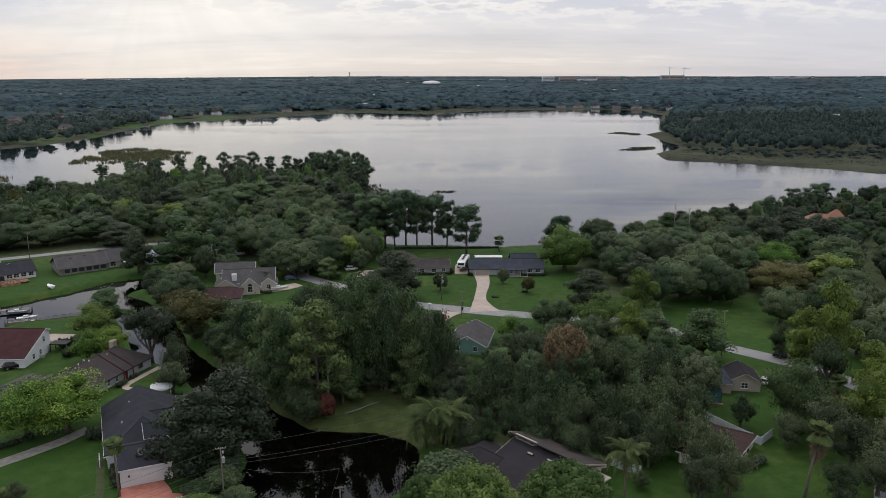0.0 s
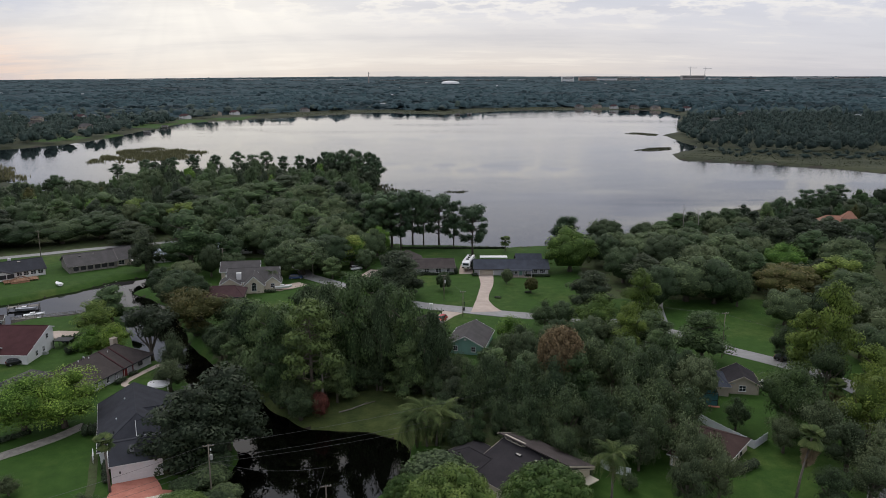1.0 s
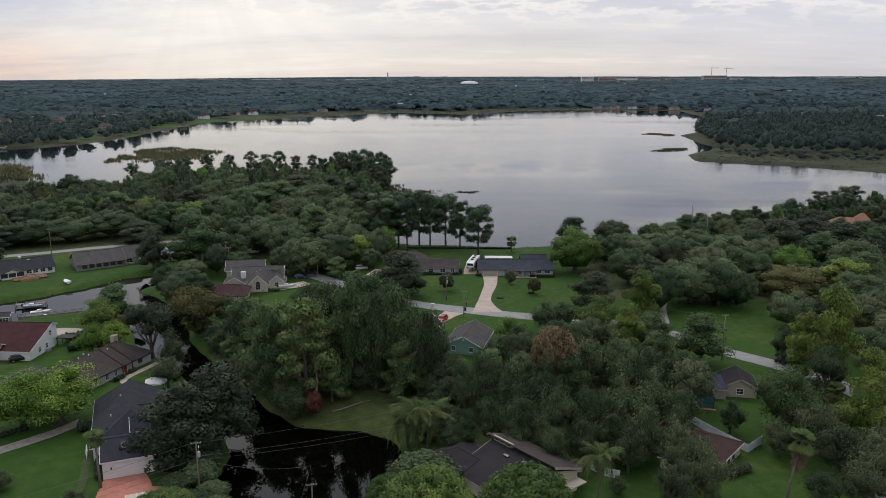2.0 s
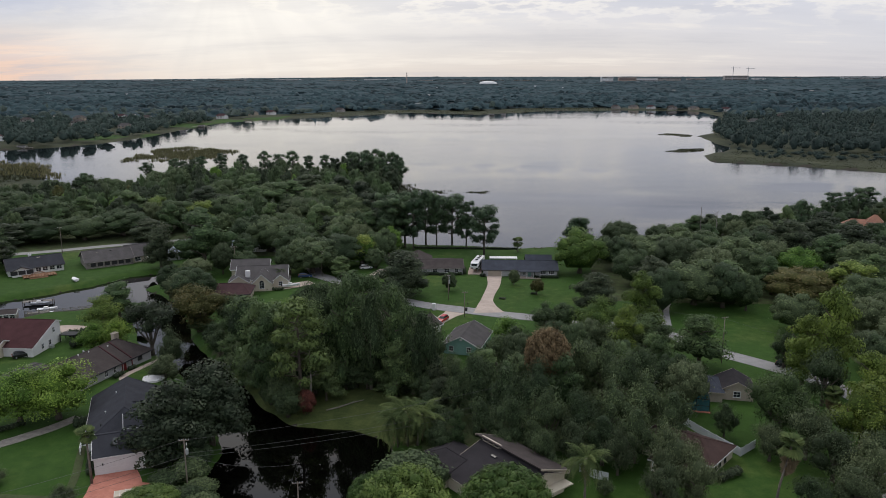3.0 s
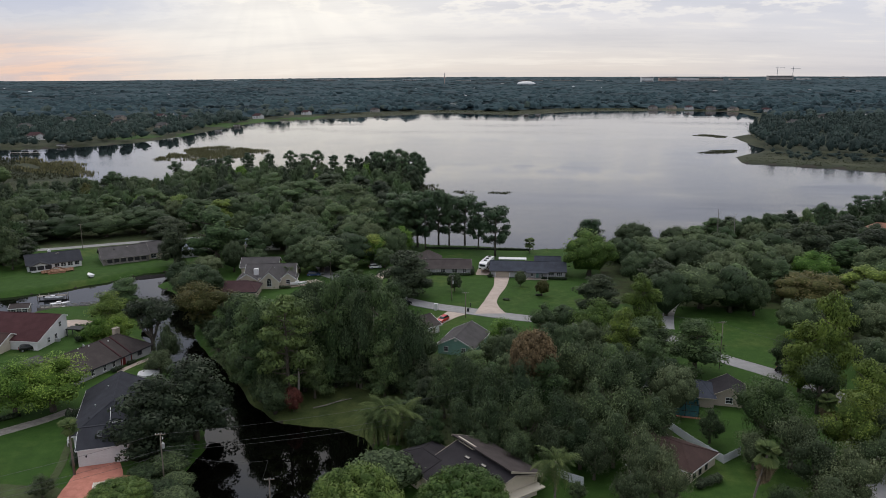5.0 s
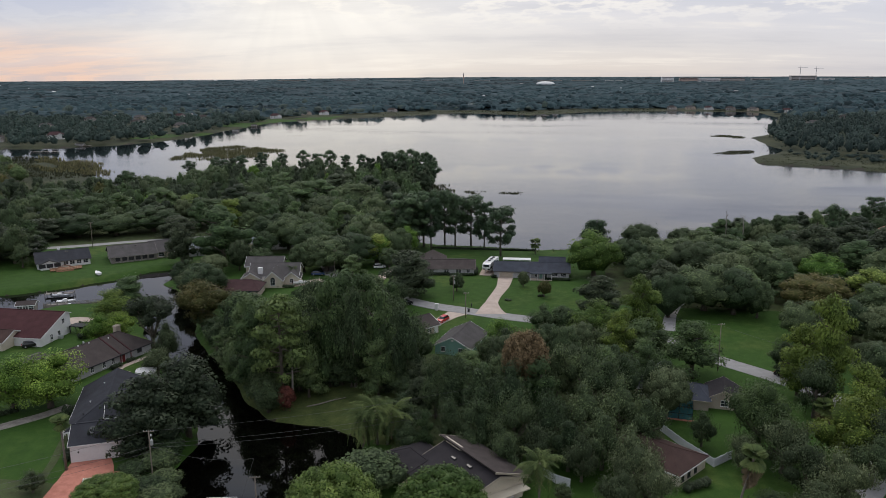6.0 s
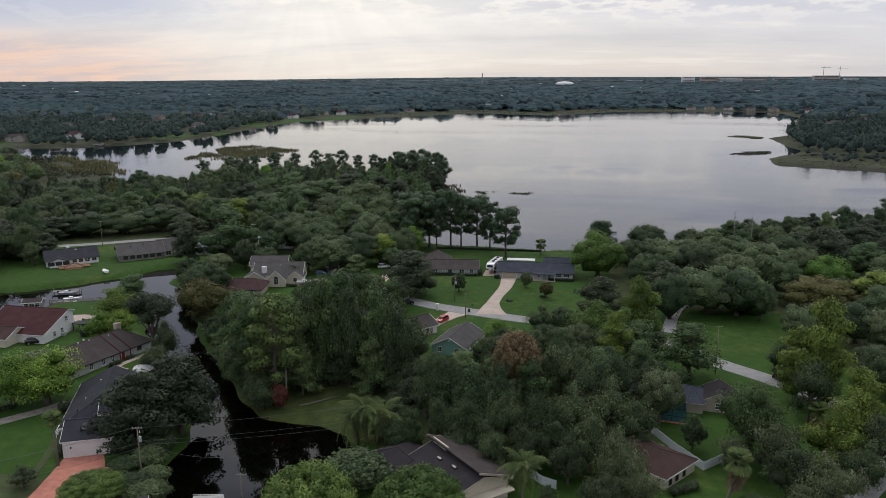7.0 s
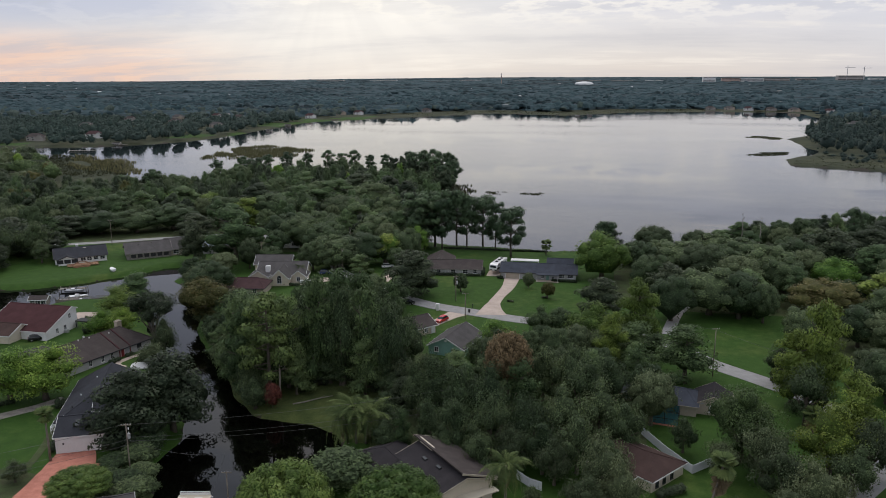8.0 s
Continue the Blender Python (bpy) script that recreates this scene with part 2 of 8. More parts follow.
M = {
    "grass": ground_material(),
    "litter": material("leaf_litter", (0.060, 0.058, 0.028), 0.95, 0.4, 0.25, 14, 0.4, tint=(0.05, 0.075, 0.025)),
    "olive_lawn": material("shaded_thin_lawn", (0.040, 0.066, 0.015), 0.95, 0.3, 0.22, 16, 0.4, tint=(0.064, 0.078, 0.022)),
    "marsh": material("marsh_meadow", (0.022, 0.034, 0.014), 0.95, 0.4, 0.02, 12, 0.3, tint=(0.036, 0.040, 0.017)),
    "bed": material("lake_bed_mud", (0.03, 0.026, 0.018), 0.95, 0.3, 0.3, 10, 0.2),
    "lake": water_material("lake_water", (0.010, 0.014, 0.017), 0.035, 0.9, 0.035),
    "pond": water_material("pond_water", (0.0012, 0.0012, 0.0009), 0.008, 1.2, 0.01),
    "asphalt": material("worn_asphalt", (0.27, 0.265, 0.265), 0.9, 0.16, 0.5, 25, 0.3),
    "concrete": material("concrete_paving", (0.44, 0.36, 0.31), 0.85, 0.16, 0.35, 20, 0.25),
    "paver": material("salmon_pavers", (0.46, 0.175, 0.125), 0.85, 0.15, 0.6, 20, 0.25, tint=(0.50, 0.21, 0.155)),
    "white": material("white_paint", (0.66, 0.66, 0.66), 0.55, 0.07, 0.5, 9),
    "cream": material("cream_paint", (0.52, 0.47, 0.38), 0.6, 0.09, 0.5, 9),
    "grey_wall": material("grey_siding", (0.36, 0.36, 0.37), 0.7, 0.1, 0.4, 9),
    "tan_wall": material("tan_stucco", (0.38, 0.33, 0.27), 0.8, 0.12, 0.4, 12, 0.2),
    "teal_wall": material("green_siding", (0.20, 0.36, 0.31), 0.7, 0.1, 0.4, 9),
    "stone_wall": material("stone_facing", (0.20, 0.185, 0.17), 0.9, 0.45, 0.9, 4, 0.6),
    "brick": material("brick_chimney", (0.32, 0.19, 0.14), 0.9, 0.25, 1.2, 6, 0.4),
    "timber": material("deck_timber", (0.27, 0.15, 0.09), 0.8, 0.25, 1.0, 9, 0.2, random_amount=0.3),
    "old_timber": material("weathered_timber", (0.22, 0.20, 0.18), 0.9, 0.3, 0.8, 9, 0.3, random_amount=0.3),
    "bark": material("bark", (0.10, 0.085, 0.07), 0.95, 0.4, 0.9, 6, 0.6, stretch=(1, 1, 0.3)),
    "palm_bark": material("palm_bark", (0.15, 0.13, 0.11), 0.95, 0.25, 1.5, 5, 0.4, stretch=(1, 1, 3)),
    "pole": material("utility_pole_wood", (0.20, 0.17, 0.14), 0.9, 0.3, 1.0, 8, 0.3, stretch=(1, 1, 0.2)),
    "steel": material("galvanised_steel", (0.45, 0.46, 0.47), 0.45, 0.15, 1.0, 8, metal=0.6),
    "wire": material("black_cable", (0.10, 0.10, 0.10), 0.6, 0.1),
    "glass": glass_material(),
    "screen": material("dark_insect_screen", (0.028, 0.030, 0.032), 0.7, 0.2, 1.0, 8),
    "dark_door": material("dark_red_door", (0.16, 0.02, 0.02), 0.5, 0.15),
    "rubber": material("tyre_rubber", (0.02, 0.02, 0.02), 0.85, 0.2),
    "car_black": material("black_car_paint", (0.012, 0.012, 0.014), 0.2, 0.1, spec=0.6),
    "car_red": material("red_car_paint", (0.45, 0.03, 0.035), 0.25, 0.08, spec=0.6),
    "car_white": material("white_car_paint", (0.75, 0.75, 0.75), 0.25, 0.04, spec=0.6),
    "car_silver": material("silver_car_paint", (0.42, 0.44, 0.47), 0.28, 0.05, metal=0.5),
    "car_blue": material("dark_blue_car_paint", (0.03, 0.06, 0.14), 0.25, 0.1, spec=0.6),
    "lamp": material("clear_lamp", (0.6, 0.6, 0.6), 0.2, 0.05),
    "tail": material("red_lamp", (0.35, 0.01, 0.01), 0.3, 0.05),
    "vinyl": material("white_vinyl_fence", (0.58, 0.60, 0.63), 0.5, 0.06, 0.8, 8),
    "teal_screen": material("teal_pool_screen", (0.05, 0.16, 0.18), 0.5, 0.2, 0.7, 6),
    "orange_tile": material("orange_roof_tile", (0.28, 0.14, 0.095), 0.8, 0.2, 0.6, 10, 0.3),
    "far_wall": material("pale_facade", (0.34, 0.32, 0.30), 0.8, 0.1, 0.05, 10),
    "far_roof": material("dull_roof", (0.17, 0.16, 0.16), 0.85, 0.2, 0.1, 10, random_amount=0.7),
    "brick_far": material("pink_brick_facade", (0.42, 0.31, 0.27), 0.8, 0.1, 0.05, 10),
    "thatch": material("dead_fronds", (0.20, 0.155, 0.095), 0.9, 0.35, 2.0, 5),
}
for key, colour in {"roof_char": (0.036, 0.033, 0.036), "roof_dark": (0.040, 0.042, 0.050), "roof_brown": (0.066, 0.056, 0.054), "roof_grey": (0.085, 0.080, 0.080), "roof_red": (0.064, 0.029, 0.031),
                    "roof_rust": (0.066, 0.043, 0.039), "roof_blue": (0.052, 0.058, 0.074), "roof_maroon": (0.068, 0.040, 0.042), "roof_metal": (0.30, 0.34, 0.38)}.items():
    M[key] = material(key, colour, 0.95, 0.22, 0.35, 30, 0.4, spec=0.1)
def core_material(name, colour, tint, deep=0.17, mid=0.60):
    """The dense leaf mass of a crown: leaves and gaps as fine grain with a rough relief, the shade of the gaps painted
    in.
    """
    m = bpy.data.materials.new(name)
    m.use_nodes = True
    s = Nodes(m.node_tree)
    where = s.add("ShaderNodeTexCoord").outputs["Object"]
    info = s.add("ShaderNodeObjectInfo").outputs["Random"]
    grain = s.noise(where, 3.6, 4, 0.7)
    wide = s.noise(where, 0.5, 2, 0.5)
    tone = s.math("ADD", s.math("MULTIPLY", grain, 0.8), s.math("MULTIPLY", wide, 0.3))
    # deep and mid darken the leaf colour to stand for shade inside the crown
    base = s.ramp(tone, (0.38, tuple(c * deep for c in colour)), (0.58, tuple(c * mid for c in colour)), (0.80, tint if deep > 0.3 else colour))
    h = s.add("ShaderNodeHueSaturation")
    s.put(s.math("MULTIPLY_ADD", info, 0.7, 0.65), h.inputs["Value"])
    s.put(s.math("MULTIPLY_ADD", info, -0.035, 0.52), h.inputs["Hue"])
    s.link(base, h.inputs["Color"])
    p = s.add("ShaderNodeBsdfPrincipled", Roughness=0.75)
    p.inputs["Specular IOR Level"].default_value = 0.12
    s.link(h.outputs[0], p.inputs["Base Color"])
    b = s.add("ShaderNodeBump", Strength=0.7, Distance=0.3)
    s.link(grain, b.inputs["Height"])
    s.link(b.outputs[0], p.inputs["Normal"])
    o = s.add("ShaderNodeOutputMaterial")
    s.link(p.outputs[0], o.inputs[0])
    return m


FOLIAGE = {
    # oak, tall, dark and moss carry some extra blue for haze over the woods
    "oak": ((0.062, 0.095, 0.043), (0.112, 0.157, 0.069), 0.6),
    "tall": ((0.072, 0.120, 0.048), (0.136, 0.200, 0.076), 0.6),
    "dark": ((0.042, 0.062, 0.034), (0.076, 0.100, 0.053), 0.55),
    "maple": ((0.120, 0.180, 0.036), (0.245, 0.318, 0.062), 0.55),
    "lime": ((0.092, 0.155, 0.034), (0.190, 0.268, 0.058), 0.55),
    "yellow": ((0.130, 0.185, 0.034), (0.285, 0.335, 0.058), 0.55),
    "bright": ((0.100, 0.195, 0.032), (0.220, 0.345, 0.058), 0.55),
    "rust": ((0.225, 0.155, 0.086), (0.350, 0.240, 0.140), 0.6),
    "rusty": ((0.082, 0.090, 0.028), (0.145, 0.125, 0.044), 0.6),
    "parkpine": ((0.070, 0.112, 0.040), (0.128, 0.182, 0.062), 0.5),
    "moss": ((0.082, 0.112, 0.053), (0.140, 0.174, 0.089), 0.65),
    "cypress": ((0.078, 0.125, 0.040), (0.140, 0.200, 0.060), 0.6),
    "pine": ((0.049, 0.089, 0.046), (0.086, 0.140, 0.065), 0.5),
    "pinetop": ((0.070, 0.135, 0.030), (0.145, 0.215, 0.052), 0.5),
    "palm": ((0.070, 0.112, 0.034), (0.125, 0.165, 0.055), 0.75),
    "red": ((0.115, 0.045, 0.030), (0.175, 0.070, 0.045), 0.6),
    "reed": ((0.135, 0.140, 0.060), (0.200, 0.190, 0.095), 0.7),
    "marsh_reed": ((0.046, 0.055, 0.025), (0.074, 0.078, 0.036), 0.7),
    # distant leaves: blue of the air's haze mixed into the base colour
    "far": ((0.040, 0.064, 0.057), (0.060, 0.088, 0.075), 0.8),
    "hazed_olive": ((0.042, 0.070, 0.062), (0.056, 0.088, 0.072), 0.8),
}
LEAF, CORE, MASS = {}, {}, {}
for key, (colour, tint, rough) in FOLIAGE.items():
    LEAF[key] = leaf_material(key + "_leaves", colour, tint, rough)
    CORE[key + "_leaves"] = core_material(key + "_shaded_leaf_mass", colour, tint)
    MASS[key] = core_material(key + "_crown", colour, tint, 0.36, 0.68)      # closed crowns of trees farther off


def canopy_material(name, colour, tint, heads=False):
    """Woodland seen from far off: stands of differing trees, single heads, and gap shade painted by noise."""
    m = bpy.data.materials.new(name)
    m.use_nodes = True
    s = Nodes(m.node_tree)
    where = s.add("ShaderNodeTexCoord").outputs["Object"]
    stand = s.noise(where, 0.0045, 4, 0.6, (0.5, 1, 1))
    head = s.noise(where, 0.055, 3, 0.65, (0.6, 1, 1))
    tone = s.math("ADD", s.math("MULTIPLY", stand, 0.6), s.math("MULTIPLY", head, 0.4))
    if heads:                               # every head has its own tone
        tone = s.math("ADD", tone, s.math("MULTIPLY_ADD", s.add("ShaderNodeNewGeometry").outputs["Random Per Island"], 0.06, -0.03))
    # the darkest stop stands for shade between crowns
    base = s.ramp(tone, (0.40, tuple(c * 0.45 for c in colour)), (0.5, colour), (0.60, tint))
    p = s.add("ShaderNodeBsdfPrincipled", Roughness=0.9)
    p.inputs["Specular IOR Level"].default_value = 0.1
    s.link(base, p.inputs["Base Color"])
    o = s.add("ShaderNodeOutputMaterial")
    s.link(p.outputs[0], o.inputs[0])
    return m


# haze beyond the lake is painted as blue-grey in both colours
LEAF["hazed_far_canopy"] = canopy_material("hazed_far_canopy", (0.029, 0.053, 0.063), (0.043, 0.073, 0.083))
LEAF["hazed_far_head"] = canopy_material("hazed_far_head", (0.029, 0.054, 0.063), (0.045, 0.076, 0.084), True)


# ---- mesh helpers ----
class Shape:
    """Collects corners and faces of one mesh; faces may carry a material slot."""

    def __init__(self):
        self.v, self.f, self.s = [], [], []

    def face(self, points, slot=0):
        n = len(self.v)
        self.v.extend(tuple(p) for p in points)
        self.f.append(tuple(range(n, n + len(points))))
        self.s.append(slot)

    def solid(self, points, faces, slot=0):
        n = len(self.v)
        self.v.extend(tuple(p) for p in points)
        self.f.extend(tuple(n + i for i in f) for f in faces)
        self.s.extend([slot] * len(faces))

    def box(self, x0, y0, z0, x1, y1, z1, slot=0):
        p = [(x0, y0, z0), (x1, y0, z0), (x1, y1, z0), (x0, y1, z0), (x0, y0, z1), (x1, y0, z1), (x1, y1, z1), (x0, y1, z1)]
        self.solid(p, [(3, 2, 1, 0), (4, 5, 6, 7), (0, 1, 5, 4), (1, 2, 6, 5), (2, 3, 7, 6), (3, 0, 4, 7)], slot)

    def beam(self, a, b, w, h, slot=0):
        """A square bar from a to b, w wide and h high, its top at the given line."""
        a, b = Vector(a), Vector(b)
        d = (b - a).normalized()
        side = d.cross(Vector((0, 0, 1)))
        side = side.normalized() * w / 2 if side.length > 1e-5 else Vector((w / 2, 0, 0))
        down = side.cross(d).normalized() * h
        if down.z > 0:
            down = -down
        p = [a - side + down, b - side + down, b + side + down, a + side + down, a - side, b - side, b + side, a + side]
        self.solid(p, [(3, 2, 1, 0), (4, 5, 6, 7), (0, 1, 5, 4), (1, 2, 6, 5), (2, 3, 7, 6), (3, 0, 4, 7)], slot)

    def tube(self, points, radii, sides=7, slot=0, cap=True):
        """A round bar along points with a radius at each."""
        rings = []
        for i, p in enumerate(points):
            p = Vector(p)
            d = Vector(points[min(i + 1, len(points) - 1)]) - Vector(points[max(i - 1, 0)])
            d.normalize()
            e = d.orthogonal().normalized()
            if abs(d.z) > 0.6:
                e = Vector((1, 0, 0)) - d * d.x
                e.normalize()
            g = d.cross(e)
            ring = []
            for k in range(sides):
                a = 2 * math.pi * k / sides
                ring.append(len(self.v))
                self.v.append(tuple(p + (e * math.cos(a) + g * math.sin(a)) * radii[i]))
            rings.append(ring)
        for r0, r1 in zip(rings, rings[1:]):
            for k in range(sides):
                self.f.append((r0[k], r0[(k + 1) % sides], r1[(k + 1) % sides], r1[k]))
                self.s.append(slot)
        if cap:
            self.f += [tuple(reversed(rings[0])), tuple(rings[-1])]
            self.s += [slot, slot]

    def mesh(self, name, *materials, smooth=False):
        me = bpy.data.meshes.new(name)
        me.from_pydata(self.v, [], self.f)
        for m in materials:
            me.materials.append(m)
        if len(materials) > 1:
            me.polygons.foreach_set("material_index", self.s)
        if smooth:
            me.polygons.foreach_set("use_smooth", [True] * len(self.f))
        me.update()
        return me


def array_mesh(name, verts, quads, slots, *materials, smooth=None, normals=None):
    """A mesh out of arrays; faces all have the same number of corners. normals: one for each vertex, where leaves are to shade as one soft mass."""
    me = bpy.data.meshes.new(name)
    n, k = quads.shape
    me.vertices.add(len(verts))
    me.vertices.foreach_set("co", np.asarray(verts, dtype=np.float32).ravel())
    me.loops.add(n * k)
    me.loops.foreach_set("vertex_index", quads.astype(np.int32).ravel())
    me.polygons.add(n)
    me.polygons.foreach_set("loop_start", np.arange(0, n * k, k, dtype=np.int32))
    if slots is not None:
        me.polygons.foreach_set("material_index", slots.astype(np.int32))
    if smooth is not None:
        me.polygons.foreach_set("use_smooth", smooth)
    for m in materials:
        me.materials.append(m)
    me.update(calc_edges=True)
    me.validate()
    if normals is not None:
        me.normals_split_custom_set_from_vertices(np.asarray(normals, dtype=np.float32))
    return me


def thing(name, m, label, category, group="", kind=""):
    ob = new(name)
    ob.empty_display_size = 0.5
    ob.matrix_world = m
    return tagged(ob, label, category, group, kind)


def part(name, shape, material_or_list, parent, label="", m=None, smooth=False):
    """Links a shape (or a ready mesh) as one mesh object under a thing or a part."""
    mats = material_or_list if isinstance(material_or_list, (list, tuple)) else [material_or_list]
    me = shape.mesh(name, *mats, smooth=smooth) if isinstance(shape, Shape) else shape
    ob = new(name, me)
    ob.parent = parent
    if m is not None:
        ob.matrix_basis = m
    if label:
        tagged(ob, label)
    return ob


# ---- the lie of the land ----
WATER_Z = -1.5
LAKE = [(-640, 640), (-540, 612), (-420, 622), (-350, 596), (-312, 532), (-256, 490), (-236, 494), (-232, 535), (-205, 562), (-150, 575), (-80, 560), (-42, 525), (-33, 495), (-36, 440), (-32, 380),
        (-24, 336), (-8, 329), (35, 326), (56, 331), (80, 338), (124, 388), (190, 435), (296, 499), (420, 575), (345, 596), (316, 633), (243, 675), (206, 695),
        (209, 745), (236, 775), (262, 830), (262, 985), (300, 1060), (420, 1500), (430, 1715), (262, 1751), (114, 1710), (-25, 1530), (-180, 1600), (-296, 1433), (-372, 1329),
        (-427, 1255), (-430, 1120), (-421, 1003), (-417, 863), (-446, 785), (-500, 740), (-600, 700)]
CANAL = [(-6, 80), (-5, 112), (0, 120.5), (5, 127), (7.5, 134), (7, 141), (4, 146.5), (-2, 149.5), (-9, 149.5), (-16, 151), (-24, 157), (-30, 166), (-38, 176), (-50, 190), (-60, 203), (-66, 216),
         (-75, 231), (-88, 246), (-97, 252), (-92, 262), (-88, 270), (-100, 275), (-111, 269), (-117.5, 255), (-126, 245), (-134, 237), (-143, 230), (-180, 222), (-180, 204), (-140, 205),
         (-123, 209), (-117, 220), (-104, 226), (-94, 234), (-82, 214), (-74, 199), (-62, 188), (-51, 176), (-42, 165), (-32, 150), (-26.5, 138), (-26, 126), (-21, 118), (-17, 110), (-16, 80)]


def distance_to(poly, x, y):
    """Metres to the outline of a closed shape: positive outside, negative inside."""
    px, py = np.asarray(x, float), np.asarray(y, float)
    best = np.full(px.shape, 1e18)
    inside = np.zeros(px.shape, bool)
    for (ax, ay), (bx, by) in zip(poly, poly[1:] + poly[:1]):
        ex, ey = bx - ax, by - ay
        k = np.clip(((px - ax) * ex + (py - ay) * ey) / (ex * ex + ey * ey), 0, 1)
        best = np.minimum(best, (px - ax - k * ex) ** 2 + (py - ay - k * ey) ** 2)
        if ey:
            cross = (ay > py) != (by > py)
            inside ^= cross & (px < (py - ay) / ey * ex + ax)
    d = np.sqrt(best)
    return np.where(inside, -d, d)


def wobble(x, y, s):
    return np.sin(x / s + 1.3 * np.sin(y / s * 0.7)) + 0.6 * np.sin(y / s * 1.7 + 0.8 + 1.1 * np.sin(x / s * 1.3)) + 0.35 * np.sin((x + y) / s * 2.9)


def shore(x, y):
    """Metres to the nearest water's edge, negative over water."""
    x, y = np.asarray(x, float), np.asarray(y, float)
    lake = distance_to(LAKE, x, y) + wobble(x, y, 17.0) * np.clip((y - 250) / 150, 0.0, 1.0) * 2.2
    canal = distance_to(CANAL, x, y) + wobble(x, y, 3.1) * 0.35
    return np.minimum(lake, canal)


def far_rise(x, y):
    d = np.hypot(np.asarray(x, float), np.asarray(y, float))
    west = np.clip((np.arctan2(-np.asarray(x, float), np.asarray(y, float)) - 0.14) / 0.6, 0, 0.7)
    return (60.0 - 25.0 * west) * np.clip((d - 1800) / 3000, 0, 1.05) ** 2


def shore_lawn(x, y):
    """Where mown lawns run down to the far shore."""
    return (x < -370) & (y > 730) & (y < 1500) & (distance_to(LAKE, x, y) < 55) & (wobble(x, y, 60.0) > -0.5)


def land(x, y):
    """Height of the ground."""
    x, y = np.asarray(x, float), np.asarray(y, float)
    d = np.hypot(x, y)
    width = np.maximum(2.2, np.clip(d - 330, 0, None) * 0.012)
    s = shore(x, y)
    bank = np.where(s > 0, WATER_Z + np.minimum(s / width, 1.0) * 1.5, WATER_Z + np.maximum(s / width, -1.4) * 1.5)
    roll = 0.12 * wobble(x, y, 23.0) * np.clip(s / 12, 0, 1)
    return bank + roll + far_rise(x, y)


def spread(lo, hi, near_lo, near_hi, step, growth):
    """Grid lines: even inside the near stretch, wider and wider outside."""
    lines = list(np.arange(near_lo, near_hi + 0.1, step))
    s, p = step, near_hi
    while p < hi:
        s *= growth
        p = min(p + s, hi)
        lines.append(p)
    s, p = step, near_lo
    while p > lo:
        s *= growth
        p = max(p - s, lo)
        lines.insert(0, p)
    return np.array(lines)


def build_ground():
    gx, gy = spread(-4000, 4000, -175, 130, 2.0, 1.032), spread(-900, 4860, 95, 335, 2.0, 1.026)
    X, Y = np.meshgrid(gx, gy)
    Z = land(X, Y)
    n, m = X.shape
    i = np.arange(n * m).reshape(n, m)
    quads = np.stack([i[:-1, :-1], i[:-1, 1:], i[1:, 1:], i[1:, :-1]], -1).reshape(-1, 4)
    cx, cy = ((X[:-1, :-1] + X[1:, 1:]) / 2).ravel(), ((Y[:-1, :-1] + Y[1:, 1:]) / 2).ravel()
    cz = ((Z[:-1, :-1] + Z[1:, 1:]) / 2).ravel()
    slots = np.zeros(len(quads), int)
    slots[(cy > 345) | (np.abs(cx) > 420)] = 1
    woods = (distance_to([(-40, 152), (8, 158), (14, 190), (-8, 226), (-42, 230), (-52, 208)], cx, cy) < 0) | (distance_to([(12, 138), (28, 136), (66, 150), (72, 185), (46, 205), (26, 186), (16, 168)], cx, cy) < 0)
    woods |= (distance_to([(60, 246), (118, 246), (118, 190), (170, 190), (300, 470), (90, 330), (60, 320)], cx, cy) < 0) | ((cy > 300) & (cx < -28)) | ((cy < 118) & (cx < 60))
    slots[woods & (slots == 0)] = 2
    slots[shore_lawn(cx, cy)] = 0
    slots[distance_to([(-44, 186), (-32, 164), (-22, 153), (-12, 147), (0, 145), (8, 143), (12, 140), (16, 140), (12, 158), (10, 168), (-20, 175)], cx, cy) < 0] = 4
    slots[cz < WATER_Z - 0.25] = 3
    me = array_mesh("ground", np.stack([X.ravel(), Y.ravel(), Z.ravel()], 1), quads, slots, M["grass"], M["marsh"], M["litter"], M["bed"], M["olive_lawn"], smooth=np.ones(len(quads), bool))
    tagged(new("ground", me), "flat grassy lakeside land with lawns, leaf litter and marsh", "ground", kind="structure")


def water_sheet(name, outline, z, mat, label):
    sh = Shape()
    sh.face([(x, y, 0) for x, y in outline])
    ob = new(name, sh.mesh(name, mat))
    ob.location.z = z
    tagged(ob, label, "water", kind="structure")


build_ground()
water_sheet("lake_water", [(-900, 326), (900, 326), (900, 2000), (-900, 2000)], WATER_Z, M["lake"], "calm grey lake mirroring the cloudy morning sky")
water_sheet("canal_water", [(-260, 60), (40, 60), (40, 300), (-260, 300)], WATER_Z + 0.05, M["pond"], "still black canal water between grassy banks")


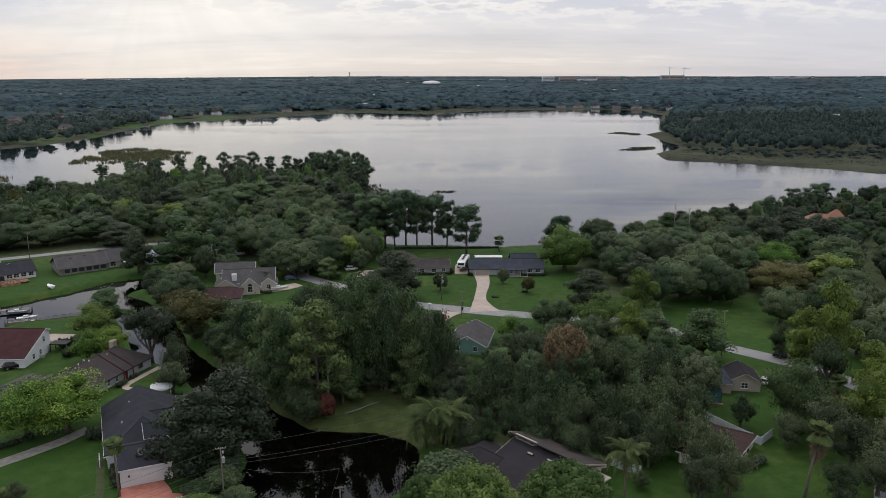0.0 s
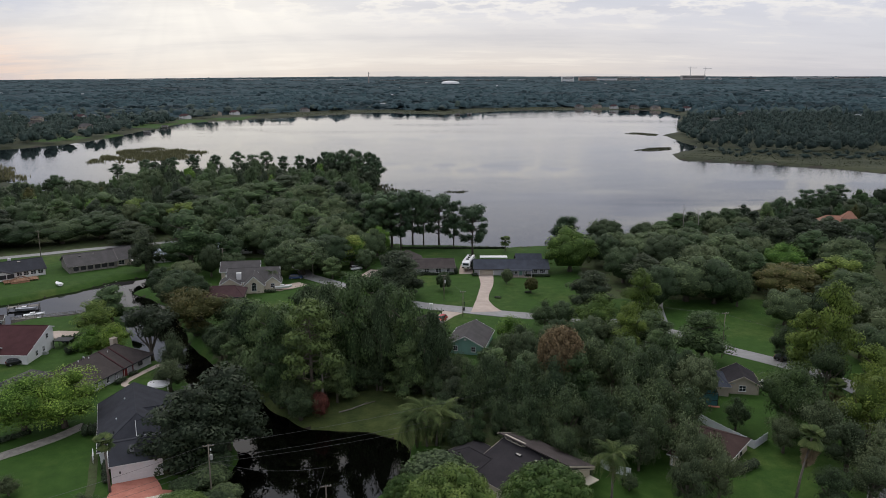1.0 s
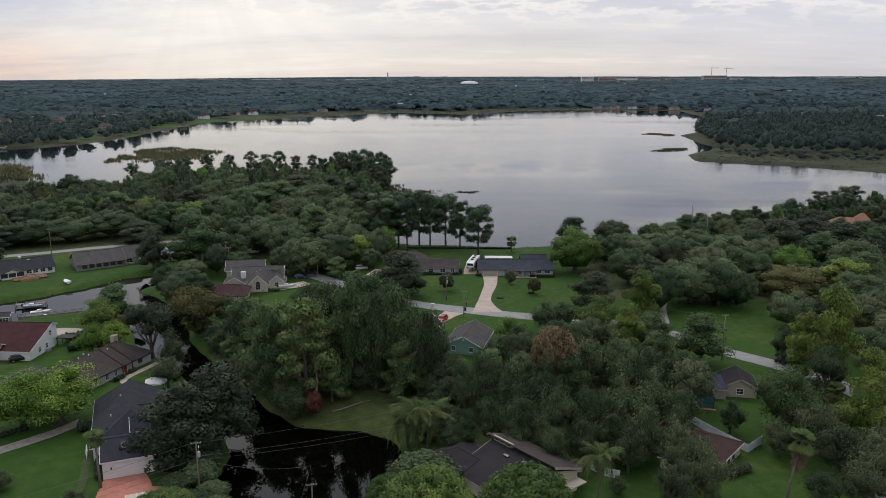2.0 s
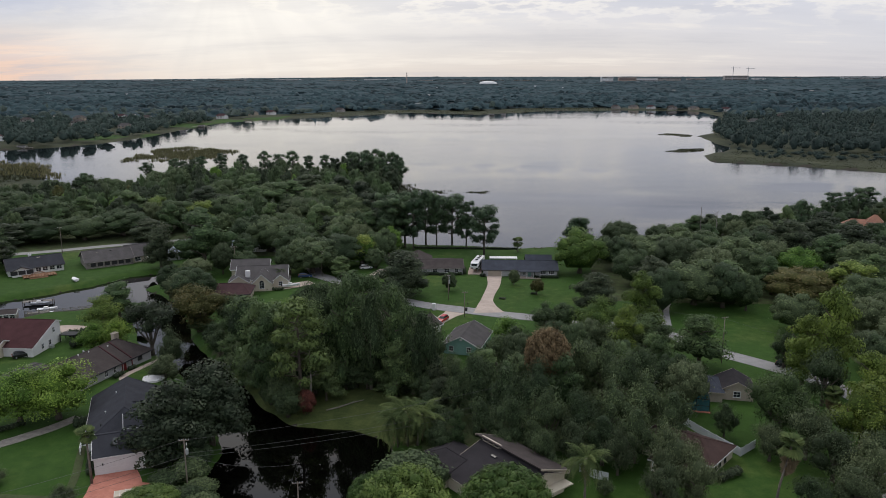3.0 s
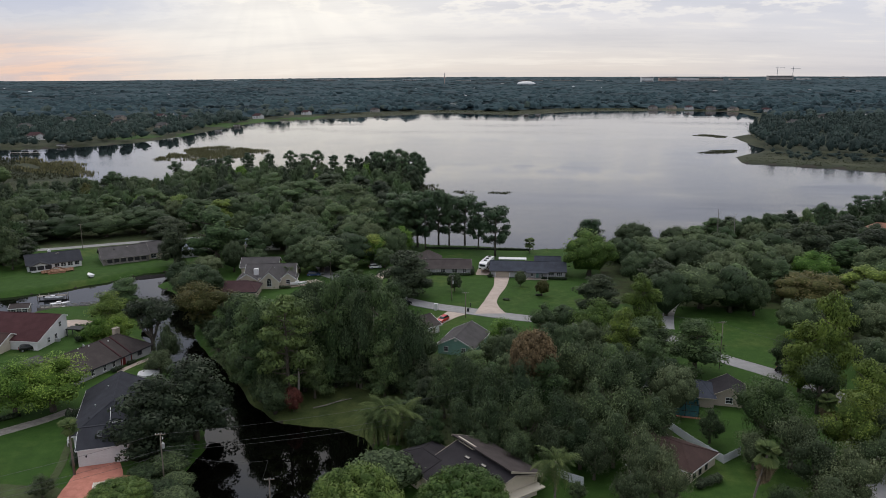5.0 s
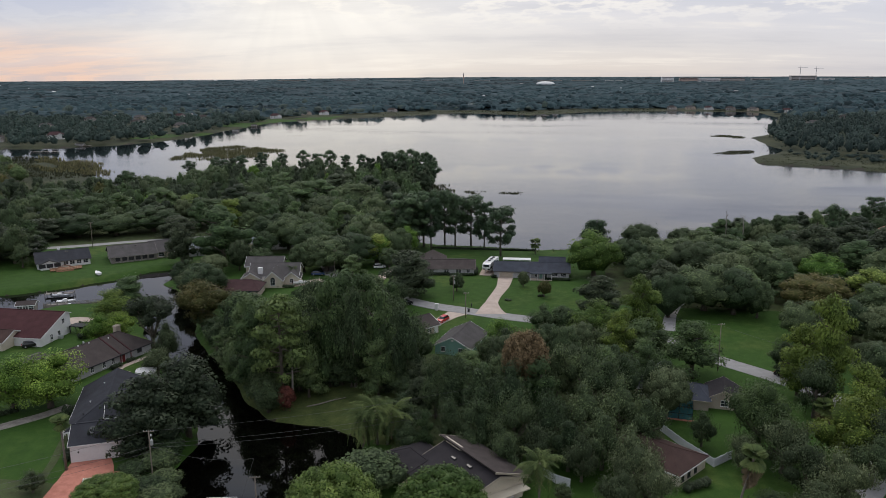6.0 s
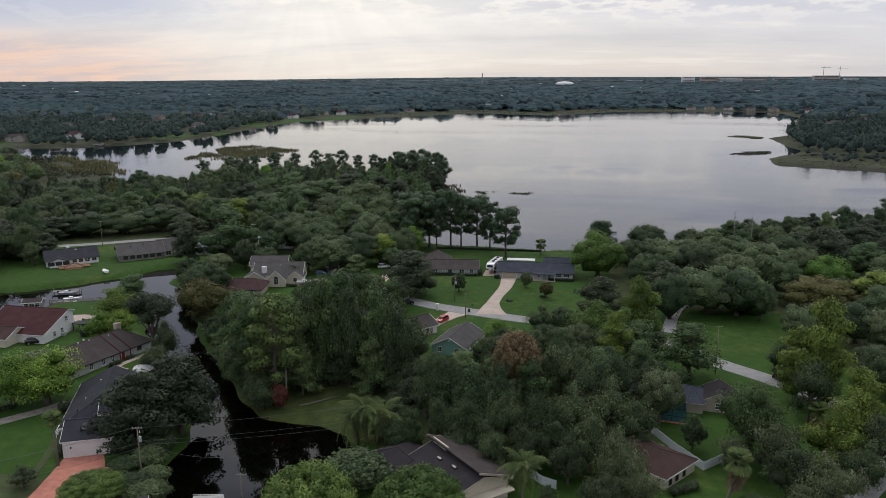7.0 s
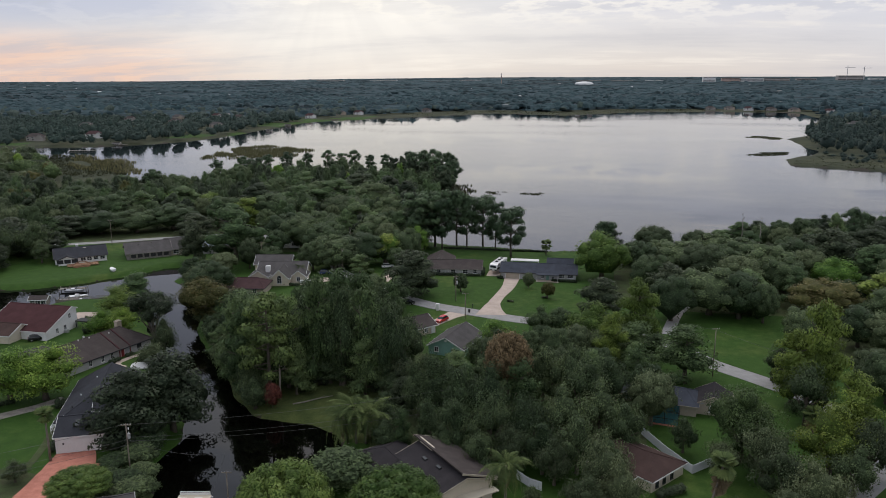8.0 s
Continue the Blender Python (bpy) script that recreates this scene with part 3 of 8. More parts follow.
def ribbon(name, line, widths, mat, label, lift=0.06, category="road"):
    """A paved strip along a line, laid on the ground as a thin slab."""
    sh = Shape()
    pts = [Vector((x, y, 0)) for x, y in line]
    fine, fw = [], []
    for i in range(len(pts) - 1):                       # smooth curve through the points
        p0, p1, p2, p3 = pts[max(i - 1, 0)], pts[i], pts[i + 1], pts[min(i + 2, len(pts) - 1)]
        for k in range(6):
            t = k / 6
            fine.append(0.5 * ((2 * p1) + (p2 - p0) * t + (2 * p0 - 5 * p1 + 4 * p2 - p3) * t * t + (3 * p1 - p0 - 3 * p2 + p3) * t ** 3))
            fw.append(widths[i] * (1 - t) + widths[i + 1] * t)
    fine.append(pts[-1])
    fw.append(widths[-1])
    rows = []
    for i, p in enumerate(fine):
        d = (fine[min(i + 1, len(fine) - 1)] - fine[max(i - 1, 0)]).normalized()
        s = Vector((d.y, -d.x, 0)) * fw[i] / 2
        z = max(float(land(p.x, p.y)), float(land(p.x + s.x, p.y + s.y)), float(land(p.x - s.x, p.y - s.y))) + lift
        rows.append((p - s + Vector((0, 0, z)), p + s + Vector((0, 0, z))))
    for (a, b), (c, d) in zip(rows, rows[1:]):
        dn = Vector((0, 0, -0.4))
        sh.face([a, b, d, c])
        sh.face([a + dn, a, c, c + dn])
        sh.face([b, b + dn, d + dn, d])
    return tagged(new(name, sh.mesh(name, mat)), label, category, kind="structure")


ribbon("road", [(-40, 272), (-24, 258), (-11, 246), (2, 237.5), (14, 233), (30, 228), (46, 225), (62, 222), (76, 213), (85, 201), (96, 191), (106, 180), (111, 165), (108, 150), (100, 138), (88, 118), (80, 90)],
       [6, 6, 6, 6, 6.2, 6.2, 6, 6, 6, 6, 6, 6, 6, 6, 6, 6, 6], M["asphalt"], "worn grey asphalt street winding through the neighbourhood")
ribbon("road_lakeside", [(-260, 262), (-178, 294), (-134, 319), (-105, 330), (-80, 320), (-55, 300), (-40, 272)], [5, 5, 5, 5, 5, 5, 5], M["asphalt"], "narrow pale asphalt lane behind the canal houses")
ribbon("driveway", [(24.8, 275.4), (24.9, 263), (23.6, 251), (23.0, 243), (23.2, 236), (24.0, 230)], [5.6, 4.4, 3.7, 4.0, 6.5, 10], M["concrete"], "tan concrete driveway widening towards the street", 0.075, "driveway")
ribbon("driveway_garage", [(-42.6, 126.2), (-40.4, 121.8), (-39.0, 117), (-38.5, 108), (-38, 95)], [6.8, 9, 9.5, 7, 6], M["paver"], "salmon red paver driveway in front of the garage", 0.075, "driveway")
ribbon("driveway_field", [(75.9, 222.7), (78.4, 237.1), (81.5, 248.3), (85.1, 256.7)], [4.2, 3.4, 3.2, 3.2], M["asphalt"], "grey asphalt drive running in under the oaks", 0.07, "driveway")
ribbon("footpath_garage", [(-38, 121.5), (-34, 121.6), (-30, 121.9)], [3.4, 2.4, 2.0], M["paver"], "salmon red paver walk leading off the drive", 0.07, "path")
ribbon("driveway_red_car", [(8, 217), (9.5, 221), (12, 227), (15, 232.5)], [3.6, 4, 5, 8], M["concrete"], "pale concrete driveway with a red car", 0.07, "driveway")
ribbon("driveway_white_car", [(-20, 262), (-19.5, 272), (-17, 282)], [4, 3.6, 3.4], M["concrete"], "pale gravel driveway by the oaks", 0.07, "driveway")
ribbon("driveway_boat", [(-40, 262), (-44, 258), (-48, 255), (-53, 252)], [5, 6, 6, 5], M["concrete"], "pale concrete driveway with a covered boat", 0.08, "driveway")
ribbon("footpath", [(-84, 120), (-70.8, 134.8), (-67.6, 138.8), (-64.6, 143), (-62.2, 148.2)], [3.2, 3.2, 3.2, 3.0, 2.6], M["old_timber"], "dull brown garden path along the lawn", 0.06, "path")
ribbon("footpath_house", [(-60, 168), (-63.5, 170), (-62, 177), (-60, 183)], [1.6, 1.6, 1.6, 1.6], M["concrete"], "pale concrete path along the house wall", 0.06, "path")
ribbon("planting_bed", [(-47.4, 118.5), (-49.2, 124), (-51.8, 130), (-54.4, 136)], [1.4, 1.5, 1.5, 1.3], M["litter"], "brown mulched bed along the garage wall", 0.05, "planting bed")
ribbon("patio", [(-104, 203), (-99, 204.5), (-93, 205)], [5, 7, 5], M["concrete"], "round pale concrete patio behind the red-roofed house", 0.06, "patio")
ribbon("rv_pad", [(17.5, 277), (17.5, 284), (18, 292)], [5, 5, 5], M["concrete"], "concrete parking pad between two houses", 0.07, "driveway")


# ---- trees ----
def sphere_points(n, rng):
    """Evenly strewn directions."""
    i = np.arange(n) + 0.5
    z = 1 - 2 * i / n
    a = i * 2.39996 + rng.uniform(0, 6.28)
    r = np.sqrt(1 - z * z)
    return np.stack([r * np.cos(a), r * np.sin(a), z], 1)


def ico(subdiv):
    bm = bmesh.new()
    bmesh.ops.create_icosphere(bm, subdivisions=subdiv, radius=1)
    v = np.array([tuple(p.co) for p in bm.verts])
    f = np.array([[p.index for p in q.verts] for q in bm.faces])
    bm.free()
    return v, f


ICO_V, ICO_F = ico(1)
BALL_V, BALL_F = ico(2)


def leaf_cards(centre, out, size, rng, long=1.0, droop=0.0):
    """Small leaf clusters: three-cornered blades, facing mostly outwards."""
    n = len(centre)
    nrm = out + rng.normal(0, 0.45, (n, 3))
    nrm[:, 2] += 0.25
    nrm /= np.linalg.norm(nrm, axis=1, keepdims=True)
    a = np.cross(nrm, rng.normal(0, 1, (n, 3)))
    a[:, 2] -= droop
    a /= np.linalg.norm(a, axis=1, keepdims=True)
    b = np.cross(nrm, a)
    b /= np.linalg.norm(b, axis=1, keepdims=True)
    s = (size * rng.uniform(0.6, 1.4, n))[:, None]
    w = s * rng.uniform(0.75, 1.05, (n, 1))
    return np.stack([centre - a * s * 0.6 * long - b * w, centre + a * s * 1.2 * long, centre - a * s * 0.6 * long + b * w], 1).reshape(-1, 3)


def crown_arrays(clumps, cards, size, rng, long=1.0, droop=0.0, core=0.88, ragged=0.16, fine=False, soft=0.22, bare=0.5, lift=0.0):
    """A crown out of clumps (centre, radii): a knobbly body of dense leaves and many loose leaf clusters on it.
    Gives corners, faces, slots (0 body, 1 leaves) and the normals by which the leaves shade as rounded heads."""
    verts, tris, norms = [], [], []
    n = 0
    area = np.array([r[0] * r[1] + r[0] * r[2] for _, r, *_ in clumps])
    middle = np.average([c for c, *_ in clumps], axis=0, weights=area) - np.array([0, 0, 1.2])
    area *= np.array([1.0 if loose else bare for _, _, *loose in clumps])
    share = np.maximum(5, (cards * area / area.sum()).astype(int))

    def blend(own, places):
        whole = places - middle
        whole /= np.linalg.norm(whole, axis=1, keepdims=True)
        o = own * (1 - soft) + whole * soft + np.array([0, 0, lift])
        return o / np.linalg.norm(o, axis=1, keepdims=True)
    for c, r, *loose in clumps:
        if loose:                           # an outer head of leaves alone
            continue
        ball_v, ball_f = (BALL_V, BALL_F) if fine and r[0] > 1.0 else (ICO_V, ICO_F)
        turn = np.array(Euler(rng.uniform(0, 6, 3)).to_matrix())
        v = np.array(c) + (ball_v @ turn.T) * np.array(r) * core * (1 + rng.normal(0, 0.12, (len(ball_v), 1)))
        verts.append(v)
        norms.append(blend(ball_v @ turn.T, v))
        tris.append(ball_f + n)
        n += len(v)
    core_v, core_f = np.concatenate(verts), np.concatenate(tris)
    lv, ln = [], []
    for (c, r, *_), k in zip(clumps, share):
        d = sphere_points(int(k * 1.25), rng)
        d = d[d[:, 2] > -0.55]
        d = d + rng.normal(0, 0.16, d.shape)
        d /= np.linalg.norm(d, axis=1, keepdims=True)
        at_ = np.array(c) + d * np.array(r) * (1 + rng.normal(0, ragged, (len(d), 1)))
        o = d / np.array(r)
        o /= np.linalg.norm(o, axis=1, keepdims=True)
        o = blend(o, at_)
        lv.append(leaf_cards(at_, o, size, rng, long, droop))
        o = o + rng.normal(0, 0.12, o.shape)
        ln.append(np.repeat(o / np.linalg.norm(o, axis=1, keepdims=True), 3, axis=0))
    lv, ln = np.concatenate(lv), np.concatenate(ln)
    lf = np.arange(len(lv)).reshape(-1, 3) + len(core_v)
    slots = np.concatenate([np.zeros(len(core_f), int), np.ones(len(lf), int)])
    return np.concatenate([core_v, lv]), np.concatenate([core_f, lf]), slots, np.concatenate(norms + [ln])


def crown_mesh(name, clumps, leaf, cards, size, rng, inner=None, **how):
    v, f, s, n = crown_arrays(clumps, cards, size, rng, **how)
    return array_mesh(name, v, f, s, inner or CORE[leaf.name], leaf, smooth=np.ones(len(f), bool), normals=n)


def lobes(mains, rng, small, count, filled=False):
    """Breaks big lobes up into smaller heads strewn over their upper sides; filled: heads with a body of their own."""
    out = []
    for c, r in mains:
        out.append((c, tuple(k * 0.84 for k in r)))
        d = sphere_points(count * 2, rng)
        d = d[d[:, 2] > -0.35]
        d = d[rng.permutation(len(d))[:count]]
        for e in d:
            k = small * rng.uniform(0.6, 1.45)
            p = np.array(c) + e * np.array(r) * (rng.uniform(0.62, 0.92) if filled else rng.uniform(0.76, 1.06))
            out.append((tuple(p), (k, k, k * 0.95) if filled else (k * 1.15, k * 1.15, k * 0.8), *([] if filled else [True])))
    return out


def limb(sh, a, b, r0, r1, rng, sag=0.1):
    a, b = np.array(a, float), np.array(b, float)
    mid = (a + b) / 2 + rng.normal(0, 0.07, 3) * np.linalg.norm(b - a) + np.array([0, 0, -sag])
    sh.tube([a, mid, b], [r0, (r0 + r1) / 2, r1], 6, cap=False)


def tree_shape(kind, rng, fine):
    """Trunk and crown of a tree one metre in radius units: height 10, crown radius 4, scaled when it is planted."""
    sh, clumps = Shape(), []
    if kind == "oak":                       # broad uneven dome of several lobes
        if not fine:
            clumps = [((0, 0, 4.7), (4.0, 4.0, 4.2))]
            for e in sphere_points(34, rng):
                if e[2] > -0.3 and rng.uniform() < 0.8:
                    r = rng.uniform(1.0, 1.7)
                    clumps.append(((e[0] * 3.6, e[1] * 3.6, 4.7 + e[2] * 3.9 * rng.uniform(0.85, 1.1)), (r, r, r)))
            sh.tube([(0, 0, -0.4), (0.05, 0, 1.2), (0.1, 0.1, 4.5)], [0.5, 0.36, 0.25], 8)
            return sh, clumps
        mains = [((rng.uniform(-0.5, 0.5), rng.uniform(-0.5, 0.5), 6.3), (2.9, 2.9, 2.9))]
        n = rng.randint(6, 9)
        for i in range(n):
            a = 6.28 * i / n + rng.uniform(-0.35, 0.35)
            q, r = rng.uniform(2.0, 3.1), rng.uniform(1.5, 2.2)
            mains.append(((q * math.cos(a), q * math.sin(a), rng.uniform(3.6, 6.8)), (r, r, r * 0.92)))
        for i in range(4):
            a = 1.57 * i + rng.uniform(-0.4, 0.4)
            mains.append(((1.9 * math.cos(a), 1.9 * math.sin(a), rng.uniform(2.2, 3.0)), (1.0, 1.0, 0.9)))
        mains.append(((rng.uniform(-1.2, 1.2), rng.uniform(-1.2, 1.2), 8.2), (1.7, 1.7, 1.5)))
        clumps = lobes(mains, rng, 1.0, 5)
        sh.tube([(0, 0, -0.4), (0.05, 0, 1.2), (0.1, 0.1, 2.6), (0.1, 0.1, 5)], [0.5, 0.36, 0.32, 0.18], 8)
        for i in range(6):
            a = i * 1.05 + rng.uniform(-0.3, 0.3)
            limb(sh, (0.08, 0.05, 2.0 + 0.25 * i), (3.0 * math.cos(a), 3.0 * math.sin(a), 4.6 + rng.uniform(0, 1.8)), 0.2, 0.06, rng)
    elif kind == "tall":                    # upright, uneven crown in storeys
        mains = [((0, 0, 4.6), (1.9, 1.9, 3.2)), ((0.2, 0.1, 8.3), (1.25, 1.25, 1.5))]
        for i in range(9):
            t = (i + rng.uniform(0, 0.8)) / 9
            z = 1.5 + 7.2 * t
            a = i * 2.4 + rng.uniform(-0.5, 0.5)
            q = (2.5 - 1.5 * max(0, t - 0.3) / 0.7) * rng.uniform(0.75, 1.1)
            r = rng.uniform(0.95, 1.45) * (1.1 - 0.3 * t)
            mains.append(((q * math.cos(a), q * math.sin(a), z), (r * 1.15, r * 1.15, r * 0.85)))
        clumps = lobes(mains, rng, 0.72 if fine else 0.9, 4 if fine else 2, not fine)
        sh.tube([(0, 0, -0.4), (0, 0, 1.5), (0.05, 0.05, 5), (0, 0, 8.6)], [0.36, 0.26, 0.18, 0.05], 8)
        for i in range(7):
            a, z = i * 2.2, 2.0 + i * 0.8
            limb(sh, (0, 0, z), (2.2 * math.cos(a), 2.2 * math.sin(a), z + 1.1), 0.12, 0.04, rng, 0)
    elif kind == "dark":                    # dense egg down to the grass
        mains = [((0, 0, 4.4), (2.7, 2.7, 4.0))]
        for i in range(16):
            t = (i + 0.5) / 16
            z = 1.0 + 7.6 * t
            rr = 3.6 * math.sin(math.pi * (0.20 + 0.76 * t) ** 0.85) ** 0.7
            a = i * 2.4 + rng.uniform(-0.3, 0.3)
            r = rng.uniform(0.9, 1.5)
            mains.append((((rr - r * 0.7) * math.cos(a), (rr - r * 0.7) * math.sin(a), z), (r * 1.1, r * 1.1, r)))
        clumps = lobes(mains, rng, 0.62 if fine else 0.85, 4 if fine else 1, not fine)
        sh.tube([(0, 0, -0.4), (0, 0, 2), (0, 0, 7.5)], [0.34, 0.26, 0.08], 8)
    elif kind == "pine":                    # long bare trunk, flat heads of needles on top with sky between
        for i in range(26):
            t = (i + 0.5) / 26
            z = 2.7 + 6.9 * t
            rr = 3.2 * (0.45 + 0.55 * math.sin(math.pi * (0.15 + 0.68 * t)))
            a = i * 2.4 + rng.uniform(-0.4, 0.4)
            q = rng.uniform(0.25, 1.0) * rr
            z += rng.uniform(-0.6, 0.5)
            r = rng.uniform(0.48, 0.85) * (0.8 + 0.5 * t)
            c = (q * math.cos(a), q * math.sin(a), z)
            clumps.append((c, (r * 1.25, r * 1.25, r * 0.9)))
            limb(sh, (0, 0, z - 0.8), c, 0.08, 0.03, rng, 0)
        clumps.append(((0, 0, 9.5), (1.0, 1.0, 0.6)))
        for i in range(3):
            a, z = rng.uniform(0, 6.28), rng.uniform(2.2, 3.4)
            limb(sh, (0, 0, z), (1.5 * math.cos(a), 1.5 * math.sin(a), z + 0.1), 0.05, 0.015, rng)
        sh.tube([(0, 0, -0.4), (0.1, 0, 3), (0.02, 0.1, 6.5), (0, 0, 9.4)], [0.24, 0.19, 0.14, 0.05], 8)
    elif kind == "vase":                    # bare stems that part low and carry a high dense crown
        mains = [((0, 0, 7.2), (2.2, 2.2, 1.8))]
        for i in range(9):
            a, q = i * 2.4 + rng.uniform(-0.3, 0.3), rng.uniform(1.7, 2.9)
            r = rng.uniform(1.2, 1.7)
            c = (q * math.cos(a), q * math.sin(a), rng.uniform(5.3, 7.8))
            mains.append((c, (r, r, r * 0.9)))
            limb(sh, (0, 0, 0.9 + 0.15 * i), c, 0.15, 0.05, rng, -0.3)
        clumps = lobes(mains, rng, 0.8, 4)
        sh.tube([(0, 0, -0.4), (0, 0, 1.0), (0.1, 0.1, 2.6)], [0.4, 0.3, 0.2], 8)
    elif kind == "cypress":                 # long bare trunk seen between flat layers of foliage
        for i in range(30):
            t = (i + 0.5) / 30
            z = 2.6 + 7.0 * t
            a = i * 2.4 + rng.uniform(-0.3, 0.3)
            q = rng.uniform(0.35, 1.0) * 3.3 * (1.0 - 0.55 * max(0, t - 0.55) / 0.45)
            r = rng.uniform(0.6, 1.0)
            c = (q * math.cos(a), q * math.sin(a), z + rng.uniform(-0.2, 0.2))
            clumps.append((c, (r * 1.3, r * 1.3, r * 0.55)))
            limb(sh, (0, 0, z - 0.15), c, 0.07, 0.03, rng, 0)
        clumps.append(((0, 0, 9.5), (1.0, 1.0, 0.6)))
        sh.tube([(0, 0, -0.4), (0.05, 0, 3), (0, 0.05, 6.5), (0, 0, 9.5)], [0.26, 0.19, 0.13, 0.04], 8)
    elif kind == "round":                   # thick rounded head of upright tufts
        for i in range(90):
            d = sphere_points(90, np.random.RandomState(3))[i]
            if d[2] < -0.35:
                continue
            r = rng.uniform(0.55, 0.85)
            clumps.append(((d[0] * 3.2, d[1] * 3.2, 6.6 + d[2] * 2.5), (r, r, r * 0.85)))
        clumps.append(((0, 0, 6.4), (2.9, 2.9, 2.3)))
        sh.tube([(0, 0, -0.4), (0, 0, 4), (0, 0, 6.5)], [0.3, 0.22, 0.14], 8)
    elif kind == "bush":
        for i in range(16):
            a, q = i * 2.4, math.sqrt((i + 0.5) / 16)
            r = rng.uniform(1.0, 1.7)
            clumps.append(((q * 3.0 * math.cos(a), q * 3.0 * math.sin(a), 1.6 + 6.0 * math.sqrt(1 - q * q * 0.9)), (r * 1.1, r * 1.1, r * 1.3)))
        clumps.append(((0, 0, 3.6), (3.0, 3.0, 3.6)))
        sh.tube([(0, 0, -0.4), (0, 0, 3)], [0.25, 0.15], 6)
    return sh, clumps


FORM = {"vase": "vase", "parkpine": "oak", "cypress": "cypress", "oak": "oak", "tall": "tall", "dark": "dark", "maple": "tall", "lime": "oak", "yellow": "oak", "bright": "oak", "rust": "round", "rusty": "oak", "moss": "oak", "pine": "pine", "pinetop": "round", "red": "bush", "bush": "bush"}
TREE_NAME = {"vase": "spreading_elm_tree", "parkpine": "broad_pine_tree", "cypress": "cypress_tree", "oak": "oak_tree", "tall": "sweetgum_tree", "dark": "magnolia_tree", "maple": "maple_tree", "lime": "shade_tree", "yellow": "yellowing_tree", "bright": "young_oak_tree", "rust": "rust_brown_tree",
             "rusty": "olive_brown_tree", "moss": "mossy_oak_tree", "pine": "pine_tree", "pinetop": "young_pine_tree", "red": "red_shrub", "bush": "shrub"}
TREE_LABEL = {"vase": "dark spreading tree on several bare rising stems by the water", "parkpine": "broad round-crowned pine with fine olive-green needles", "cypress": "tall open cypress with bare side limbs and layered foliage", "oak": "broad dark green oak with a clumped dome crown", "tall": "tall green sweetgum with an uneven upright crown", "dark": "dense dark green magnolia reaching down to the grass",
              "maple": "upright yellow-green maple standing in grass", "lime": "broad domed yellow-green shade tree on a lawn", "yellow": "broad tree with leaves turning yellow", "bright": "fresh light green spreading shade tree",
              "rust": "oak with dry rust-brown leaves among green trees", "rusty": "olive-brown thin-leaved tree by the canal", "moss": "grey-green oak hung with pale moss",
              "pine": "tall slash pine with bare trunk and flat dark top", "pinetop": "rounded bright green pine top close below", "red": "small shrub with dark red leaves on the bank",
              "bush": "rounded dark green garden shrub"}
STOCK = {}


def stock(kind, near, variant):
    """The meshes of one sort of tree, made once."""
    key = (kind, near, variant)
    if key not in STOCK:
        rng = np.random.RandomState(abs(hash_name(kind)) % 1000 + variant * 17 + (5 if near else 0))
        sh, clumps = tree_shape(FORM[kind], rng, near)
        cards, size = (5000, 0.135) if near else (2300, 0.15)
        if kind in ("pine", "cypress"):
            cards, size = (4600, 0.135) if near else (1600, 0.20)
        if kind in ("pinetop", "parkpine"):
            cards, size = (24000, 0.062) if kind == "pinetop" else (14000, 0.075)
        if kind in ("bright", "maple", "lime", "yellow") and near:
            cards, size = 8200, 0.115
        if kind == "dark" and near:
            cards, size = 6400, 0.145
        if FORM[kind] == "bush":
            cards, size = 2600, 0.22
        leaf_key = {"bush": "oak", "vase": "dark"}.get(kind, kind)
        crown = crown_mesh("crown", clumps, LEAF[leaf_key], cards, size, rng, long=1.6 if kind in ("pine", "pinetop", "parkpine") else 1.0, droop=0.6 if kind == "moss" else 0.0,
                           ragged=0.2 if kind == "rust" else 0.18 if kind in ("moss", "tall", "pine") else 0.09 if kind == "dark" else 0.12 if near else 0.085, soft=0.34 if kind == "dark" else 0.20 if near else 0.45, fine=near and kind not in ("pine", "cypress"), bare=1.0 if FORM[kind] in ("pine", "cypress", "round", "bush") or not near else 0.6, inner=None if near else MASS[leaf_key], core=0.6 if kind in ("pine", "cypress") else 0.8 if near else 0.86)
        STOCK[key] = (sh.mesh("trunk", M["bark"], smooth=True), crown)
    return STOCK[key]


def hash_name(word):
    return sum((i + 1) * ord(c) for i, c in enumerate(word))


RADIUS = {"vase": 4.2, "cypress": 3.6, "oak": 4.9, "tall": 3.9, "dark": 4.0, "pine": 3.6, "round": 3.9, "bush": 3.9}
RNG = np.random.RandomState(11)
PLANTED = []


def plant(x, y, h, r, kind, near=True, group="", base=None):
    """One tree: trunk and crown under an Empty at its foot, moved off the water where it would stand in it."""
    for _ in range(12):
        s = float(shore(x, y))
        if s > 1.2:
            break
        gx, gy = float(shore(x + 0.5, y)) - s, float(shore(x, y + 0.5)) - s
        g = math.hypot(gx, gy) or 1
        x, y = x + gx / g * 1.0, y + gy / g * 1.0
    z = float(land(x, y)) if base is None else base
    trunk, crown = stock(kind, near, RNG.randint(3 if near else 4))
    wide = r / RADIUS[FORM[kind]]
    m = pose(x, y, z - 0.05, 0, 0, RNG.uniform(0, 360)) @ Matrix.Diagonal((wide, wide * RNG.uniform(0.92, 1.08), h / 10.0, 1))
    ob = thing(TREE_NAME[kind], m, TREE_LABEL[kind], "shrub" if FORM[kind] == "bush" else "tree", group)
    part("trunk", trunk, None, ob)
    part("crown", crown, None, ob)
    PLANTED.append((x, y, r))
    return ob


